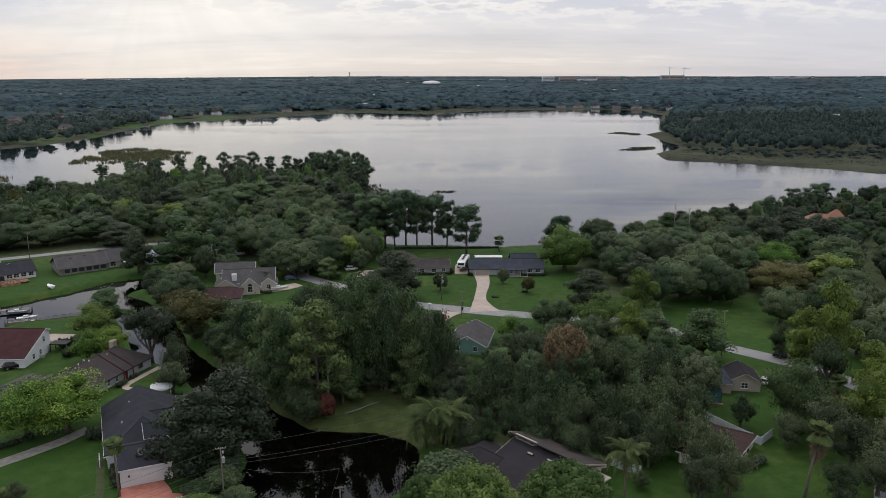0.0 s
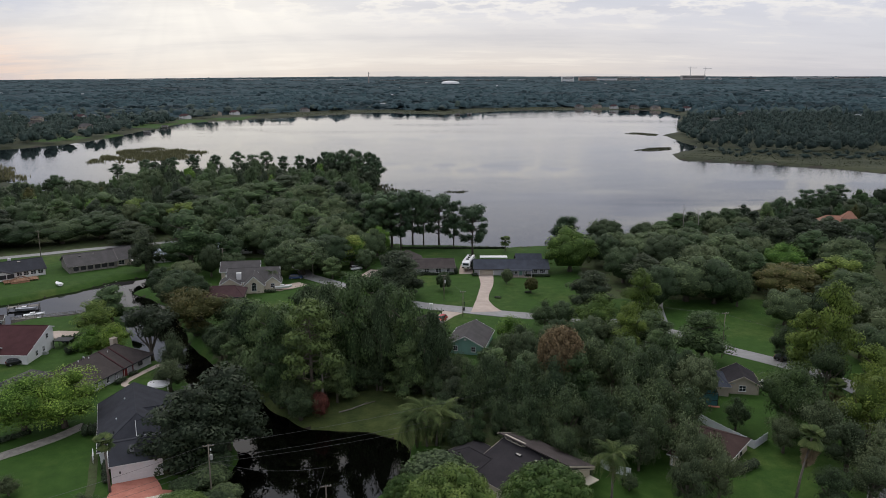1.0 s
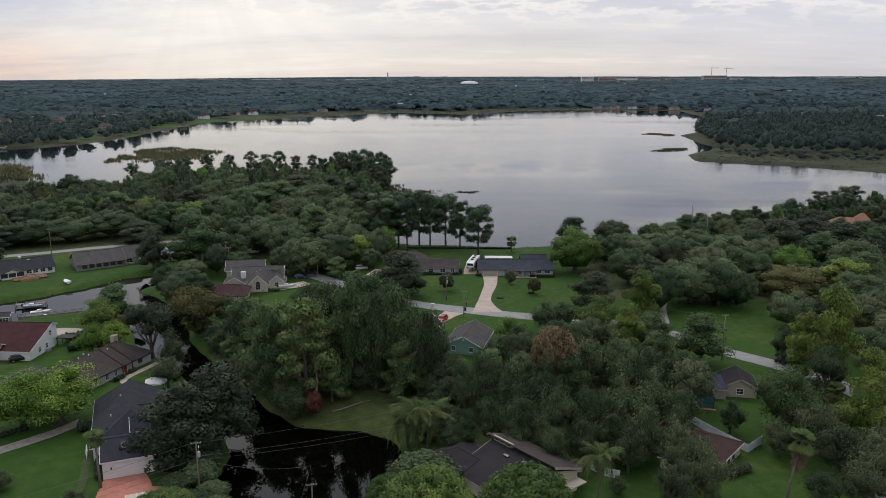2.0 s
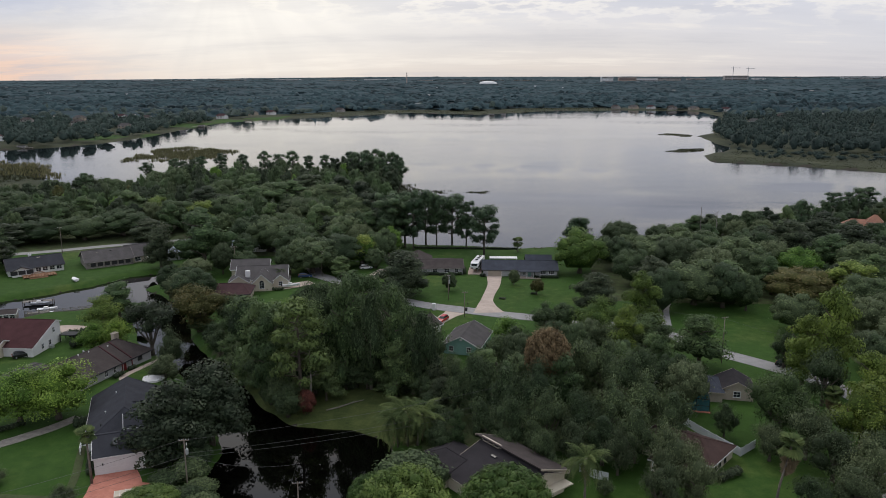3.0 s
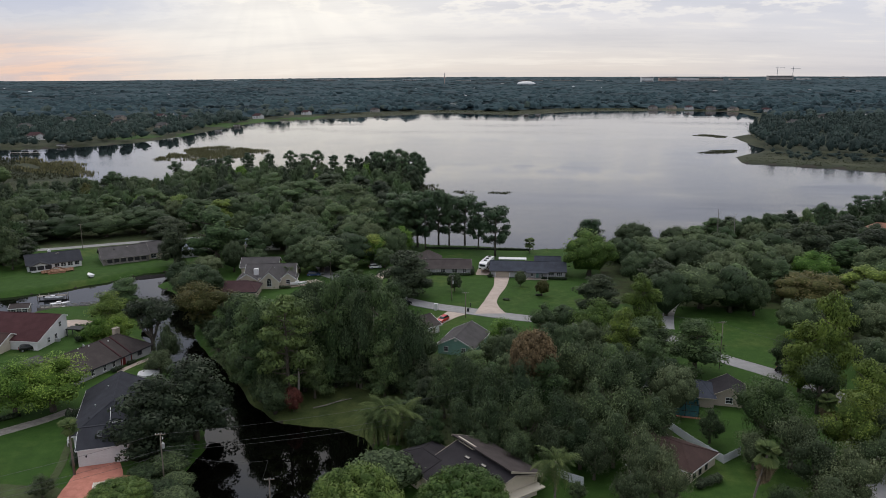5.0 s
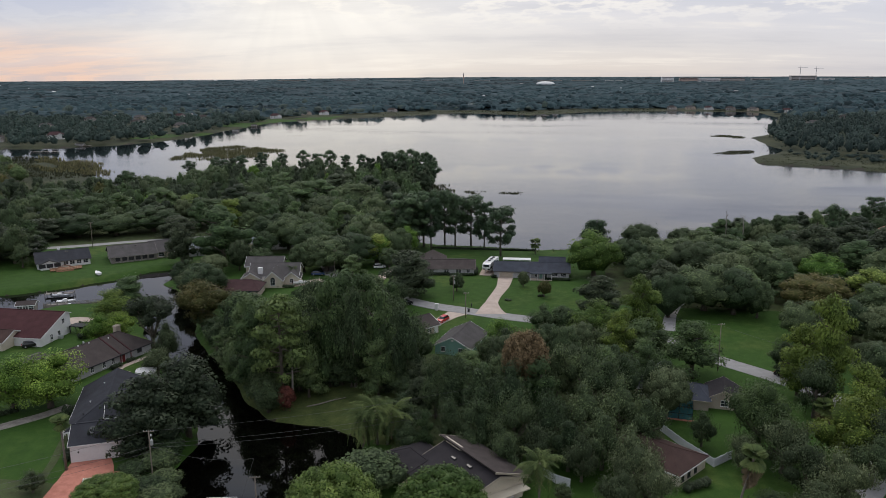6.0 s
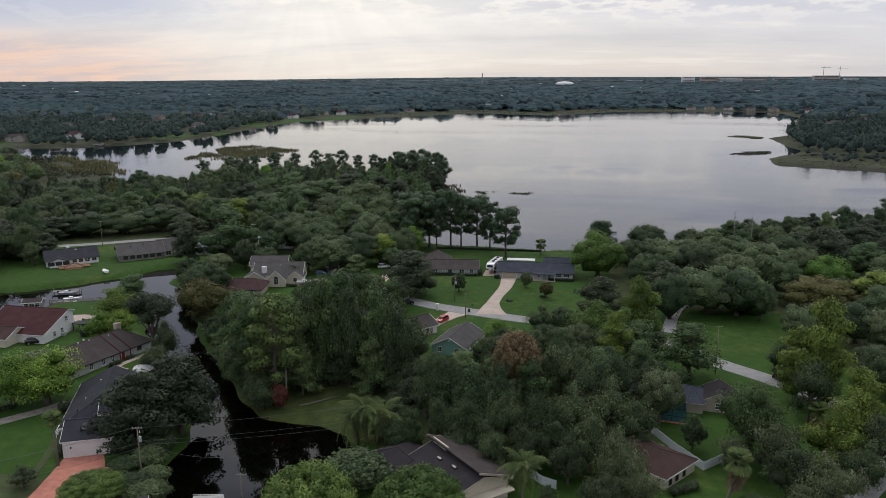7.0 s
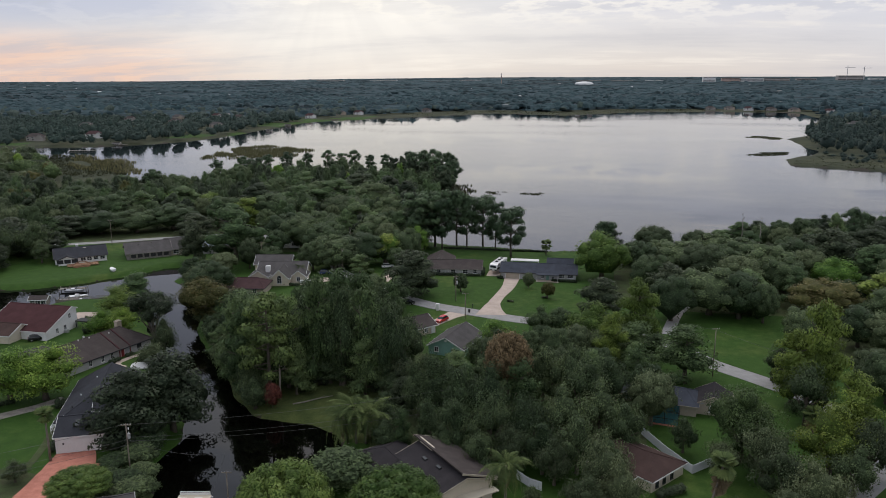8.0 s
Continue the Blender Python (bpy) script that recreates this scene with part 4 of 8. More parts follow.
GROVE_POND = [
    (-16.0, 157.8, 25, 6.0, "cypress"), (-38.0, 187.0, 17, 6.1, "oak"), (-28.8, 171.7, 16, 5.4, "tall"), (-11.8, 190.6, 23, 6.4, "tall"),
    (-19.1, 195.2, 20, 6.0, "oak"), (-7.0, 199.5, 20, 6.1, "tall"), (2.4, 184.7, 15, 5.7, "oak"), (9.2, 181.9, 14, 5.0, "oak"),
    (-3.6, 179.1, 17, 5.8, "tall"), (-10.2, 172.0, 18, 5.6, "tall"), (-16.7, 173.1, 18, 5.1, "oak"), (8.1, 166.6, 13, 4.4, "oak"),
    (4.5, 164.6, 14, 4.1, "tall"), (12.7, 166.0, 11, 3.6, "dark"), (-5.8, 169.4, 9, 5.3, "oak"), (-11.1, 161.5, 9, 3.8, "tall"),
    (-17.5, 153.4, 8, 4.3, "oak"), (-26.9, 161.2, 14, 4.8, "oak"),
]
GROVE_EAST = [
    (23.2, 154.5, 15, 4.3, "oak"), (19.6, 154.6, 13, 3.8, "oak"), (29.2, 150.5, 15, 4.6, "oak"), (28.0, 184.8, 9, 3.6, "oak"),
    (31.8, 190.3, 10, 3.8, "oak"), (38.2, 158.7, 20, 4.6, "rust"), (35.5, 148.6, 16, 4.5, "oak"), (41.4, 155.1, 15, 4.7, "tall"),
    (45.1, 165.3, 15, 5.0, "oak"), (50.8, 163.2, 16, 5.1, "oak"), (55.0, 157.8, 15, 5.0, "oak"), (59.6, 163.6, 14, 4.4, "oak"),
    (57.4, 149.2, 14, 4.5, "oak"), (50.4, 145.5, 14, 4.6, "oak"), (43.7, 141.5, 13, 4.1, "oak"), (37.2, 140.8, 13, 4.1, "oak"),
    (30.8, 139.7, 12, 3.9, "oak"), (25.3, 141.3, 11, 3.5, "oak"),
]
GROVE_SOUTH = [
    (62.4, 145.8, 12, 4.0, "oak"), (53.8, 137.5, 12, 4.0, "oak"), (47.6, 136.0, 11, 3.8, "oak"), (42.4, 135.1, 10, 3.3, "moss"),
    (20.0, 139.1, 9, 2.2, "tall"), (16.7, 139.1, 7, 3.1, "oak"), (35.2, 136.9, 9, 3.4, "oak"), (29.0, 136.8, 8, 3.0, "oak"),
    (58.8, 135.9, 10, 3.3, "oak"), (58.6, 126.6, 13, 4.0, "moss"), (61.4, 122.1, 11, 3.5, "moss"), (55.4, 119.9, 10, 3.3, "moss"),
    (50.0, 132.5, 10, 3.2, "moss"), (40.8, 170.8, 12, 4.4, "oak"), (59.3, 194.2, 12, 4.9, "oak"), (23.3, 152.5, 11, 3.8, "oak"),
]
STREET = [
    (66.8, 210.3, 20, 5.9, "maple"), (59.9, 190.7, 15, 4.5, "maple"), (54.2, 208.0, 12.5, 6.4, "lime"), (65.0, 197.0, 11, 6.2, "tall"), (70.5, 203.0, 7, 4.6, "oak"), (40.4, 213.1, 9, 3.8, "oak"),
    (77.0, 186.0, 15, 7.4, "tall"), (-5.0, 245.9, 17, 7.8, "dark"), (56.4, 282.9, 17, 9.5, "lime"), (56.3, 303.5, 17, 4.9, "pine"),
    (77.5, 236.1, 15, 7.2, "oak"), (89.4, 245.3, 16, 10.0, "oak"), (97.8, 242.6, 15, 8.1, "oak"), (104.1, 239.5, 13, 4.2, "oak"),
    (39.5, 252.0, 6, 2.2, "rusty"), (31.9, 263.8, 6, 1.9, "moss"), (9.9, 254.0, 7, 2.5, "oak"), (46.1, 215.9, 8, 3.9, "oak"), (76.9, 324.1, 13, 8.0, "moss"),
]
EAST_SIDE = [
    (103.9, 173.6, 26, 5.7, "maple"), (99.4, 179.2, 18, 5.2, "maple"), (107.5, 161.5, 15, 5.4, "maple"), (99.3, 147.3, 14, 6.0, "yellow"),
    (98.7, 189.8, 10, 3.3, "oak"), (99.5, 167.3, 14, 4.6, "oak"), (84.0, 148.5, 16, 6.6, "parkpine"),
    (73.6, 149.8, 8, 2.7, "oak"), (86.5, 141.5, 11.5, 4.6, "moss"), (79.5, 140.2, 8, 3.2, "moss"), (88.4, 133.3, 11, 4.6, "moss"),
    (92.5, 127.6, 12, 4.4, "moss"), (87.5, 122.8, 9, 4.2, "moss"), (79.6, 120.1, 8, 3.6, "oak"),
]
WEST_SIDE = [
    (-65.8, 146.8, 13, 7.5, "bright"), (-72.5, 143.8, 13, 6.9, "bright"), (-63.5, 186.5, 16, 6.6, "vase"),
    (-58.7, 206.2, 14, 7.5, "rusty"), (-87.0, 205.6, 10, 5.6, "lime"), (-74.9, 188.3, 9, 4.8, "bright"), (-79.4, 186.3, 9, 4.2, "bright"),
    (-71.7, 233.7, 12, 7.0, "oak"),
    (-86.7, 214.4, 12, 7.2, "tall"), (-78.1, 230.9, 11, 5.4, "moss"), (-80.1, 240.7, 12, 6.0, "oak"),
    (-103.0, 278.7, 17, 5.6, "dark"), (-86.9, 282.0, 23, 12.0, "tall"), (-74.5, 224.7, 8, 3.5, "oak"),
    (-50.8, 166.1, 8, 3.7, "moss"),
]
LAKE_PINES = [
    (-5.8, 327.1, 24, 6.3, "pine"), (5.6, 328.2, 22, 6.5, "pine"), (20.1, 309.2, 20, 6.4, "pine"), (-14.4, 323.0, 24, 6.5, "pine"),
    (-20.4, 319.2, 22, 6.4, "pine"), (-70.0, 308.8, 15, 8.5, "oak"), (-35.2, 283.7, 14, 9.5, "oak"), (-26.4, 288.7, 12, 5.7, "bright"),
    (-42.7, 274.9, 13, 8.4, "oak"), (-20.7, 296.6, 14, 6.3, "oak"), (-55.2, 295.4, 14, 7.7, "oak"), (-68.7, 274.2, 9, 4.7, "oak"),
    (-20.6, 283.6, 8, 4.3, "oak"), (-35.0, 277.7, 9, 5.1, "oak"), (-50.7, 272.6, 12, 5.4, "oak"),
]
POINT_TREES = [
    (-225.1, 445.1, 15, 10.3, "dark"), (-204.6, 438.3, 14, 8.1, "oak"), (-242.6, 439.0, 12, 8.2, "oak"), (-190.1, 466.3, 15, 7.9, "oak"),
    (-180.7, 474.4, 16, 8.7, "oak"), (-229.8, 378.8, 14, 12.5, "oak"), (-189.7, 349.2, 15, 10.4, "oak"), (-176.7, 357.8, 15, 9.5, "tall"),
    (-164.0, 378.7, 15, 10.0, "tall"), (-146.4, 371.2, 14, 7.4, "maple"), (-129.1, 355.4, 15, 9.3, "oak"), (-115.5, 351.4, 15, 8.1, "maple"),
    (-104.8, 358.7, 16, 11.0, "oak"), (-103.8, 386.3, 16, 11.1, "tall"), (-98.3, 409.0, 16, 11.1, "oak"), (-186.1, 310.1, 11, 9.4, "dark"),
    (-175.1, 319.8, 11.5, 11.6, "oak"), (-160.0, 325.9, 12, 11.2, "oak"), (-147.7, 336.8, 13, 12.6, "oak"), (-128.6, 324.4, 11, 8.1, "dark"),
    (-193.9, 334.3, 14, 9.5, "dark"), (-78.9, 313.3, 15, 8.6, "oak"), (-88.5, 402.7, 17, 13.4, "tall"), (-66.8, 400.4, 17, 12.6, "oak"),
    (-87.1, 437.7, 18, 11.2, "dark"), (-70.4, 364.1, 16, 11.0, "moss"), (-43.9, 360.3, 17, 9.7, "oak"), (-35.2, 361.0, 19, 9.2, "dark"),
    (-18.4, 316.1, 24, 8.5, "pine"), (-23.3, 322.0, 20, 7.2, "dark"), (-18.7, 304.2, 13, 5.9, "bright"), (-43.7, 278.5, 14, 9.3, "oak"),
    (-26.7, 287.2, 13, 6.1, "maple"), (-38.9, 314.7, 16, 10.0, "oak"), (-30.3, 319.8, 16, 7.7, "tall"), (-68.5, 317.2, 16, 10.1, "oak"),
    (-55.7, 305.2, 14, 7.9, "oak"), (-54.6, 342.6, 15, 9.8, "tall"), (-21.4, 324.8, 14, 7.3, "oak"), (-129.6, 415.4, 16, 10.1, "oak"),
    (-122.6, 441.8, 16, 11.4, "tall"), (-132.8, 399.0, 15, 10.4, "dark"), (-64.5, 426.7, 18, 9.6, "dark"), (-51.0, 415.8, 17, 8.7, "dark"),
    (-221.8, 352.2, 14, 8.4, "oak"),
]
FIELD_WOODS = [
    (57.8, 311.4, 16, 6.4, "dark"), (93.9, 325.8, 11.5, 6.6, "moss"), (100.5, 318.8, 12, 8.2, "oak"), (115.7, 333.4, 10, 6.2, "tall"),
    (108.4, 312.3, 12, 8.8, "oak"), (85.2, 291.9, 14, 10.6, "oak"), (91.6, 283.6, 15, 8.2, "moss"), (113.8, 283.9, 15, 10.2, "oak"),
    (102.2, 252.6, 13, 7.7, "tall"), (117.6, 258.1, 13, 5.9, "tall"), (133.1, 276.1, 14, 7.1, "bright"), (138.1, 303.8, 19, 9.9, "dark"),
    (147.6, 333.5, 18.5, 4.7, "tall"), (155.2, 338.7, 20, 4.8, "pine"), (172.1, 357.4, 13, 8.5, "dark"), (158.6, 326.8, 15, 10.0, "dark"),
    (140.3, 252.6, 14, 8.3, "maple"), (122.7, 247.2, 13, 10.3, "rusty"), (138.9, 239.0, 13, 8.5, "oak"), (155.9, 278.7, 15, 8.7, "oak"),
    (56.6, 233.5, 14, 6.6, "dark"), (111.7, 220.9, 12, 6.4, "oak"), (125.3, 297.7, 15, 8.5, "oak"), (127.2, 287.0, 14, 7.0, "moss"),
    (148.6, 289.6, 15, 9.0, "tall"), (163.6, 307.9, 16, 9.5, "dark"), (115.9, 271.6, 14, 7.0, "oak"), (150.9, 262.4, 14, 7.4, "tall"),
    (101.4, 270.1, 14, 7.8, "moss"), (73.3, 267.1, 14, 7.0, "oak"), (78.7, 259.0, 13, 6.8, "dark"), (71.4, 290.9, 13, 6.8, "oak"),
    (127.6, 320.4, 11, 7.2, "oak"), (125.2, 222.3, 12, 6.1, "oak"), (176.0, 338.0, 12, 7.0, "dark"), (188.5, 342.0, 10.5, 6.5, "oak"), (199.0, 345.0, 13, 6.5, "dark"), (130.6, 217.2, 12, 6.2, "moss"),
]
LATE_TREES = [
    (-188.4, 278.4, 15, 10.9, "dark"), (-171.3, 272.7, 14, 10.1, "dark"), (16.0, 175.9, 6.5, 3.4, "oak"), (22.5, 178.5, 7.5, 3.2, "tall"),
    (30.1, 199.4, 9, 4.5, "bright"), (27.1, 185.9, 8, 3.4, "oak"), (8.5, 188.6, 12, 4.3, "oak"), (7.7, 174.7, 12, 4.1, "tall"),
    (0.9, 173.9, 14, 4.3, "oak"), (105.8, 146.6, 12, 4.6, "moss"), (101.1, 138.9, 10, 3.9, "oak"),
]

for grove, name in ((GROVE_POND, "trees by the pond"), (GROVE_EAST, "trees in the grove"), (GROVE_SOUTH, "trees by the near houses"), (STREET, "trees along the street"),
                    (EAST_SIDE, "trees along the bend"), (WEST_SIDE, "trees by the canal"), (LAKE_PINES, "trees on the lake shore"), (POINT_TREES, "trees on the wooded point"), (FIELD_WOODS, "woods by the field"), (LATE_TREES, "trees beside the gardens")):
    for x, y, h, r, kind in grove:
        plant(x, y, h, r * 1.12, kind, y < (330 if kind in ("pine", "dark") else 214), name)
NEAR_TREES = [(15.9, 93.5, 21.4, 6.9, "pinetop"), (29.6, 100.3, 18.2, 7.3, "pinetop"), (12.5, 124.0, 7.6, 6.0, "bush"), (-34.0, 131.5, 16.5, 8.8, "dark"), (-29.0, 138.8, 17.8, 8.6, "dark"), (-49, 180, 12, 3.6, "moss"), (-1, 325.5, 22, 5.5, "pine"), (12, 321, 20, 5.5, "pine"), (-10, 317, 22, 5.5, "pine"), (-27, 107, 8.4, 5.0, "pinetop"), (-24.5, 114.5, 4.2, 4.0, "bush"), (-171, 247, 14, 8, "dark"), (-27.5, 124.5, 4.5, 3.4, "bush"), (-23.5, 119.0, 4.0, 3.2, "bush"), (-31, 121.5, 3.5, 2.8, "bush"), (-28.5, 129.5, 5, 3.4, "bush"), (-20, 116, 3.5, 2.6, "bush"), (-21, 158, 9, 4, "oak"), (-18, 153.8, 5, 3, "oak"),
              (-28, 114.5, 3.5, 4.5, "bush"), (-22, 113, 4, 4.0, "bush"), (-45.5, 113.5, 4.5, 2.6, "moss"), (-62, 120, 4.0, 2.2, "moss"), (-13.5, 153.5, 6.5, 2.0, "red"), (-23, 160, 4.5, 3.2, "bush"), (-26.5, 162.5, 10, 4.2, "oak"), (-31, 168.5, 10, 4.4, "tall"), (-35.5, 174.5, 9, 4.2, "oak"), (-40.5, 181, 9, 4.2, "tall"), (-45.5, 187.5, 8, 4.0, "oak"), (-50, 194, 7, 3.8, "oak"), (-21.5, 156, 9, 3.8, "oak"), (-17.5, 153.8, 4, 2.6, "bush"), (-58, 206, 5, 3.5, "bush"), (-26.5, 171, 20, 7.5, "tall"), (-36, 187, 16.5, 7.5, "tall"), (-12, 166, 7, 3.4, "oak"), (-8, 168, 6, 3.2, "dark"), (-3, 168.5, 7, 3.6, "oak"), (2, 168, 6, 3.2, "tall"), (6.5, 168, 7, 3.4, "dark"), (11, 163, 7, 3.4, "oak"), (15, 158, 8, 3.6, "dark"), (13, 152, 7, 3.2, "oak"), (15.5, 146, 8, 3.4, "oak"), (12.5, 144.5, 4, 2.6, "bush"), (65.6, 176.5, 12, 3.9, "tall"), (36.5, 131.5, 9, 3.4, "oak"), (39.5, 128.5, 5, 2.6, "moss"), (46.8, 125.2, 3.6, 2.0, "oak"), (-14.5, 165, 23, 5.5, "tall"), (-8, 168, 27, 5.5, "tall"), (-2, 168.5, 26, 5.5, "oak"), (4, 168.5, 25, 5.5, "tall"), (10.5, 166, 22, 5.2, "oak"), (2, 183, 20, 6, "oak"), (-16, 163, 9, 3.5, "oak"), (9, 108, 12, 4, "pinetop"),
              (-6, 228, 11, 5.5, "oak"), (-16, 222, 13, 5.5, "tall"), (-28, 212, 14, 6, "oak"), (-24, 230, 10, 5, "oak"), (-26, 161.5, 21, 5.2, "tall"), (-30, 171, 19, 5.5, "tall"), (-26, 166, 21.5, 5.5, "tall"), (-35, 184, 16.5, 6, "tall"), (-168, 268, 16, 8, "oak"), (-176, 257, 16, 8, "oak"), (-171, 281, 15, 7, "tall"), (-184, 268, 16, 8, "oak"), (-160, 262, 9, 4.5, "oak"), (-64, 226, 5, 3.6, "oak"), (-52, 229, 4, 3.0, "oak"), (-71, 227, 9, 5, "rusty"), (-23, 159, 15, 4.6, "tall"), (-38, 190, 15, 6.5, "oak"), (-45, 202, 12, 6.5, "tall"), (-52, 214, 9.5, 6, "oak")]
for x, y, h, r, kind in NEAR_TREES:
    plant(x, y, h, r, kind, True, "trees below the camera")


# ---- houses ----
def at(x, y, z=0.0, turn=0.0):
    return pose(x, y, z, 0, 0, turn)


def window(house, x, y, z, turn, w=1.1, h=1.2, trim="white", bars=1, arched=False):
    """A framed window on a wall; turn is the way the wall faces, 0 for local -y."""
    fr = Shape()
    t = 0.10
    ring = []
    for d in (-0.06, 0.05):
        for e in (t, 0.0):
            ring += [(-w / 2 - e, d, -h / 2 - e), (w / 2 + e, d, -h / 2 - e), (w / 2 + e, d, h / 2 + e), (-w / 2 - e, d, h / 2 + e)]
    faces = []
    for i in range(4):
        j = (i + 1) % 4
        faces += [(i, j, 4 + j, 4 + i), (8 + j, 8 + i, 12 + i, 12 + j), (j, i, 8 + i, 8 + j), (4 + i, 4 + j, 12 + j, 12 + i)]
    fr.solid(ring, faces)
    ob = part("window", fr, M[trim], house, m=at(x, y, z, turn))
    for i in range(bars):
        k = -w / 2 + w * (i + 1) / (bars + 1)
        bar = Shape()
        bar.box(k - 0.03, -0.05, -h / 2, k + 0.03, 0.03, h / 2)
        part("glazing_bar", bar, M[trim], ob)
    bar = Shape()
    bar.box(-w / 2, -0.046, -0.03, w / 2, 0.034, 0.03)
    part("glazing_bar", bar, M[trim], ob)
    gl = Shape()
    gl.box(-w / 2, -0.02, -h / 2, w / 2, 0.02, h / 2)
    if arched:
        n = 8
        gl.solid([(w / 2 * math.cos(math.pi * k / n), -0.02, h / 2 + t + w / 2 * math.sin(math.pi * k / n)) for k in range(n + 1)], [tuple(range(n + 1))])
    part("pane", gl, M["glass"], ob)
    sill = Shape()
    sill.box(-w / 2 - 0.16, -0.14, -h / 2 - t - 0.08, w / 2 + 0.16, 0.02, -h / 2 - t)
    part("sill", sill, M[trim], ob)
    return ob


def door(house, x, y, turn, w=1.0, h=2.05, mat="white", name="door", panels=2):
    sh = Shape()
    sh.box(-w / 2, -0.05, 0.05, w / 2, 0.03, h)
    cols = max(1, round(w / 1.2)) if w > 2 else 1
    for i in range(cols):
        for j in range(panels):
            x0, x1 = -w / 2 + w * i / cols + 0.1, -w / 2 + w * (i + 1) / cols - 0.1
            z0, z1 = 0.05 + (h - 0.05) * j / panels + 0.08, 0.05 + (h - 0.05) * (j + 1) / panels - 0.08
            sh.box(x0, -0.075, z0, x1, -0.04, z1)
    ob = part(name, sh, M[mat], house, m=at(x, y, 0, turn))
    fr = Shape()
    fr.box(-w / 2 - 0.12, -0.07, 0, -w / 2, 0.04, h + 0.12)
    fr.box(w / 2, -0.07, 0, w / 2 + 0.12, 0.04, h + 0.12)
    fr.box(-w / 2, -0.07, h, w / 2, 0.04, h + 0.12)
    part("door_frame", fr, M["white"], ob)
    k = Shape()
    k.tube([(w * 0.36, -0.08, 1.0), (w * 0.36, -0.14, 1.0)], [0.04, 0.05], 6)
    part("handle", k, M["steel"], ob)
    return ob


def wing(house, cx, cy, L, wl, wr, turn, eave, rise, wall="grey_wall", roof="roof_grey", trim="white", hip=(0, 0), over=0.5, base=0.0, ridge_cap=True):
    """One body of a house, ridge along its local x: walls, a thick roof, fascia boards and a ridge cap."""
    m = at(cx, cy, base, turn)
    top, slope = eave + rise, rise / wl
    er = top - slope * wr
    w = Shape()
    a, b = -L / 2, L / 2
    if hip == (0, 0):
        cross = [(-wl, 0), (wr, 0), (wr, er - 0.02), (0, top - 0.12), (-wl, eave - 0.02)]
        n = len(cross)
        w.solid([(a, y, z) for y, z in cross] + [(b, y, z) for y, z in cross], [tuple(range(n)), tuple(range(2 * n - 1, n - 1, -1))] + [(i, i + n, (i + 1) % n + n, (i + 1) % n) for i in range(n)])
    else:
        w.box(a, -wl, -0.3, b, wr, eave - 0.02)
    part("wall", w, M[wall], house, m=m)
    # roof planes, top and underside
    ya, yb, za, zb = -wl - over, wr + over, eave - over * slope, er - over * slope
    x0, x1 = a - over, b + over
    r0, r1 = (x0 + hip[0], x1 - hip[1])
    t = 0.16
    P = [(x0, ya, za), (x1, ya, za), (x1, yb, zb), (x0, yb, zb), (r0, 0, top), (r1, 0, top)]
    Q = [(x, y, z - t) for x, y, z in P]
    s = Shape()
    faces = [(0, 1, 5, 4), (2, 3, 4, 5), (1, 2, 5), (3, 0, 4)] if hip != (0, 0) else [(0, 1, 5, 4), (2, 3, 4, 5)]
    under = [tuple(reversed([i + 6 for i in f])) for f in faces]
    rim = [(0, 6, 7, 1), (2, 8, 9, 3)] + ([(1, 7, 8, 2), (3, 9, 6, 0)] if hip != (0, 0) else [(1, 7, 11, 5), (5, 11, 8, 2), (3, 9, 10, 4), (4, 10, 6, 0)])
    s.solid(P + Q, faces + under + rim)
    ob = part("roof", s, M[roof], house, m=m)
    boards = []

    def board():
        boards.append(Shape())
        return boards[-1]
    board().box(x0, ya - 0.05, za - t - 0.10, x1, ya + 0.0, za - 0.01)
    board().box(x0, yb, zb - t - 0.10, x1, yb + 0.05, zb - 0.01)
    for x, is_hip, sgn in ((x0, hip[0], -1), (x1, hip[1], 1)):
        if is_hip:
            board().box(x - (0.05 if sgn < 0 else 0), ya, za - t - 0.10, x + (0.05 if sgn > 0 else 0), yb, za - 0.01)
        else:
            board().beam((x + sgn * 0.03, ya, za - 0.0), (x + sgn * 0.03, 0, top), 0.10, 0.26)
            board().beam((x + sgn * 0.03, yb, zb - 0.0), (x + sgn * 0.03, 0, top), 0.10, 0.26)
    for b_ in boards:
        part("fascia", b_, M[trim], ob)
    if ridge_cap:
        c = Shape()
        c.beam((r0, 0, top + 0.06), (r1, 0, top + 0.06), 0.30, 0.08)
        for x, is_hip, r in ((x0, hip[0], r0), (x1, hip[1], r1)):
            if is_hip:
                c.beam((x, ya, za + 0.04), (r, 0, top + 0.05), 0.26, 0.08)
                c.beam((x, yb, zb + 0.04), (r, 0, top + 0.05), 0.26, 0.08)
        part("ridge_cap", c, M[roof], ob)
    return ob


def chimney(house, x, y, z0, z1, w=1.1, d=0.8, mat="brick"):
    s = Shape()
    s.box(x - w / 2, y - d / 2, z0, x + w / 2, y + d / 2, z1 - 0.35)
    s.box(x - w / 2 - 0.08, y - d / 2 - 0.08, z1 - 0.35, x + w / 2 + 0.08, y + d / 2 + 0.08, z1 - 0.15)
    s.tube([(x - 0.2, y, z1 - 0.15), (x - 0.2, y, z1 + 0.15)], [0.16, 0.13], 8)
    s.tube([(x + 0.25, y, z1 - 0.15), (x + 0.25, y, z1 + 0.1)], [0.14, 0.11], 8)
    part("chimney", s, M[mat], house)


def roof_vent(house, x, y, z, mat="steel"):
    s = Shape()
    s.tube([(x, y, z - 0.25), (x, y, z + 0.25)], [0.11, 0.11], 7)
    s.tube([(x, y, z + 0.25), (x, y, z + 0.38)], [0.2, 0.06], 7)
    part("roof_vent", s, M[mat], house)


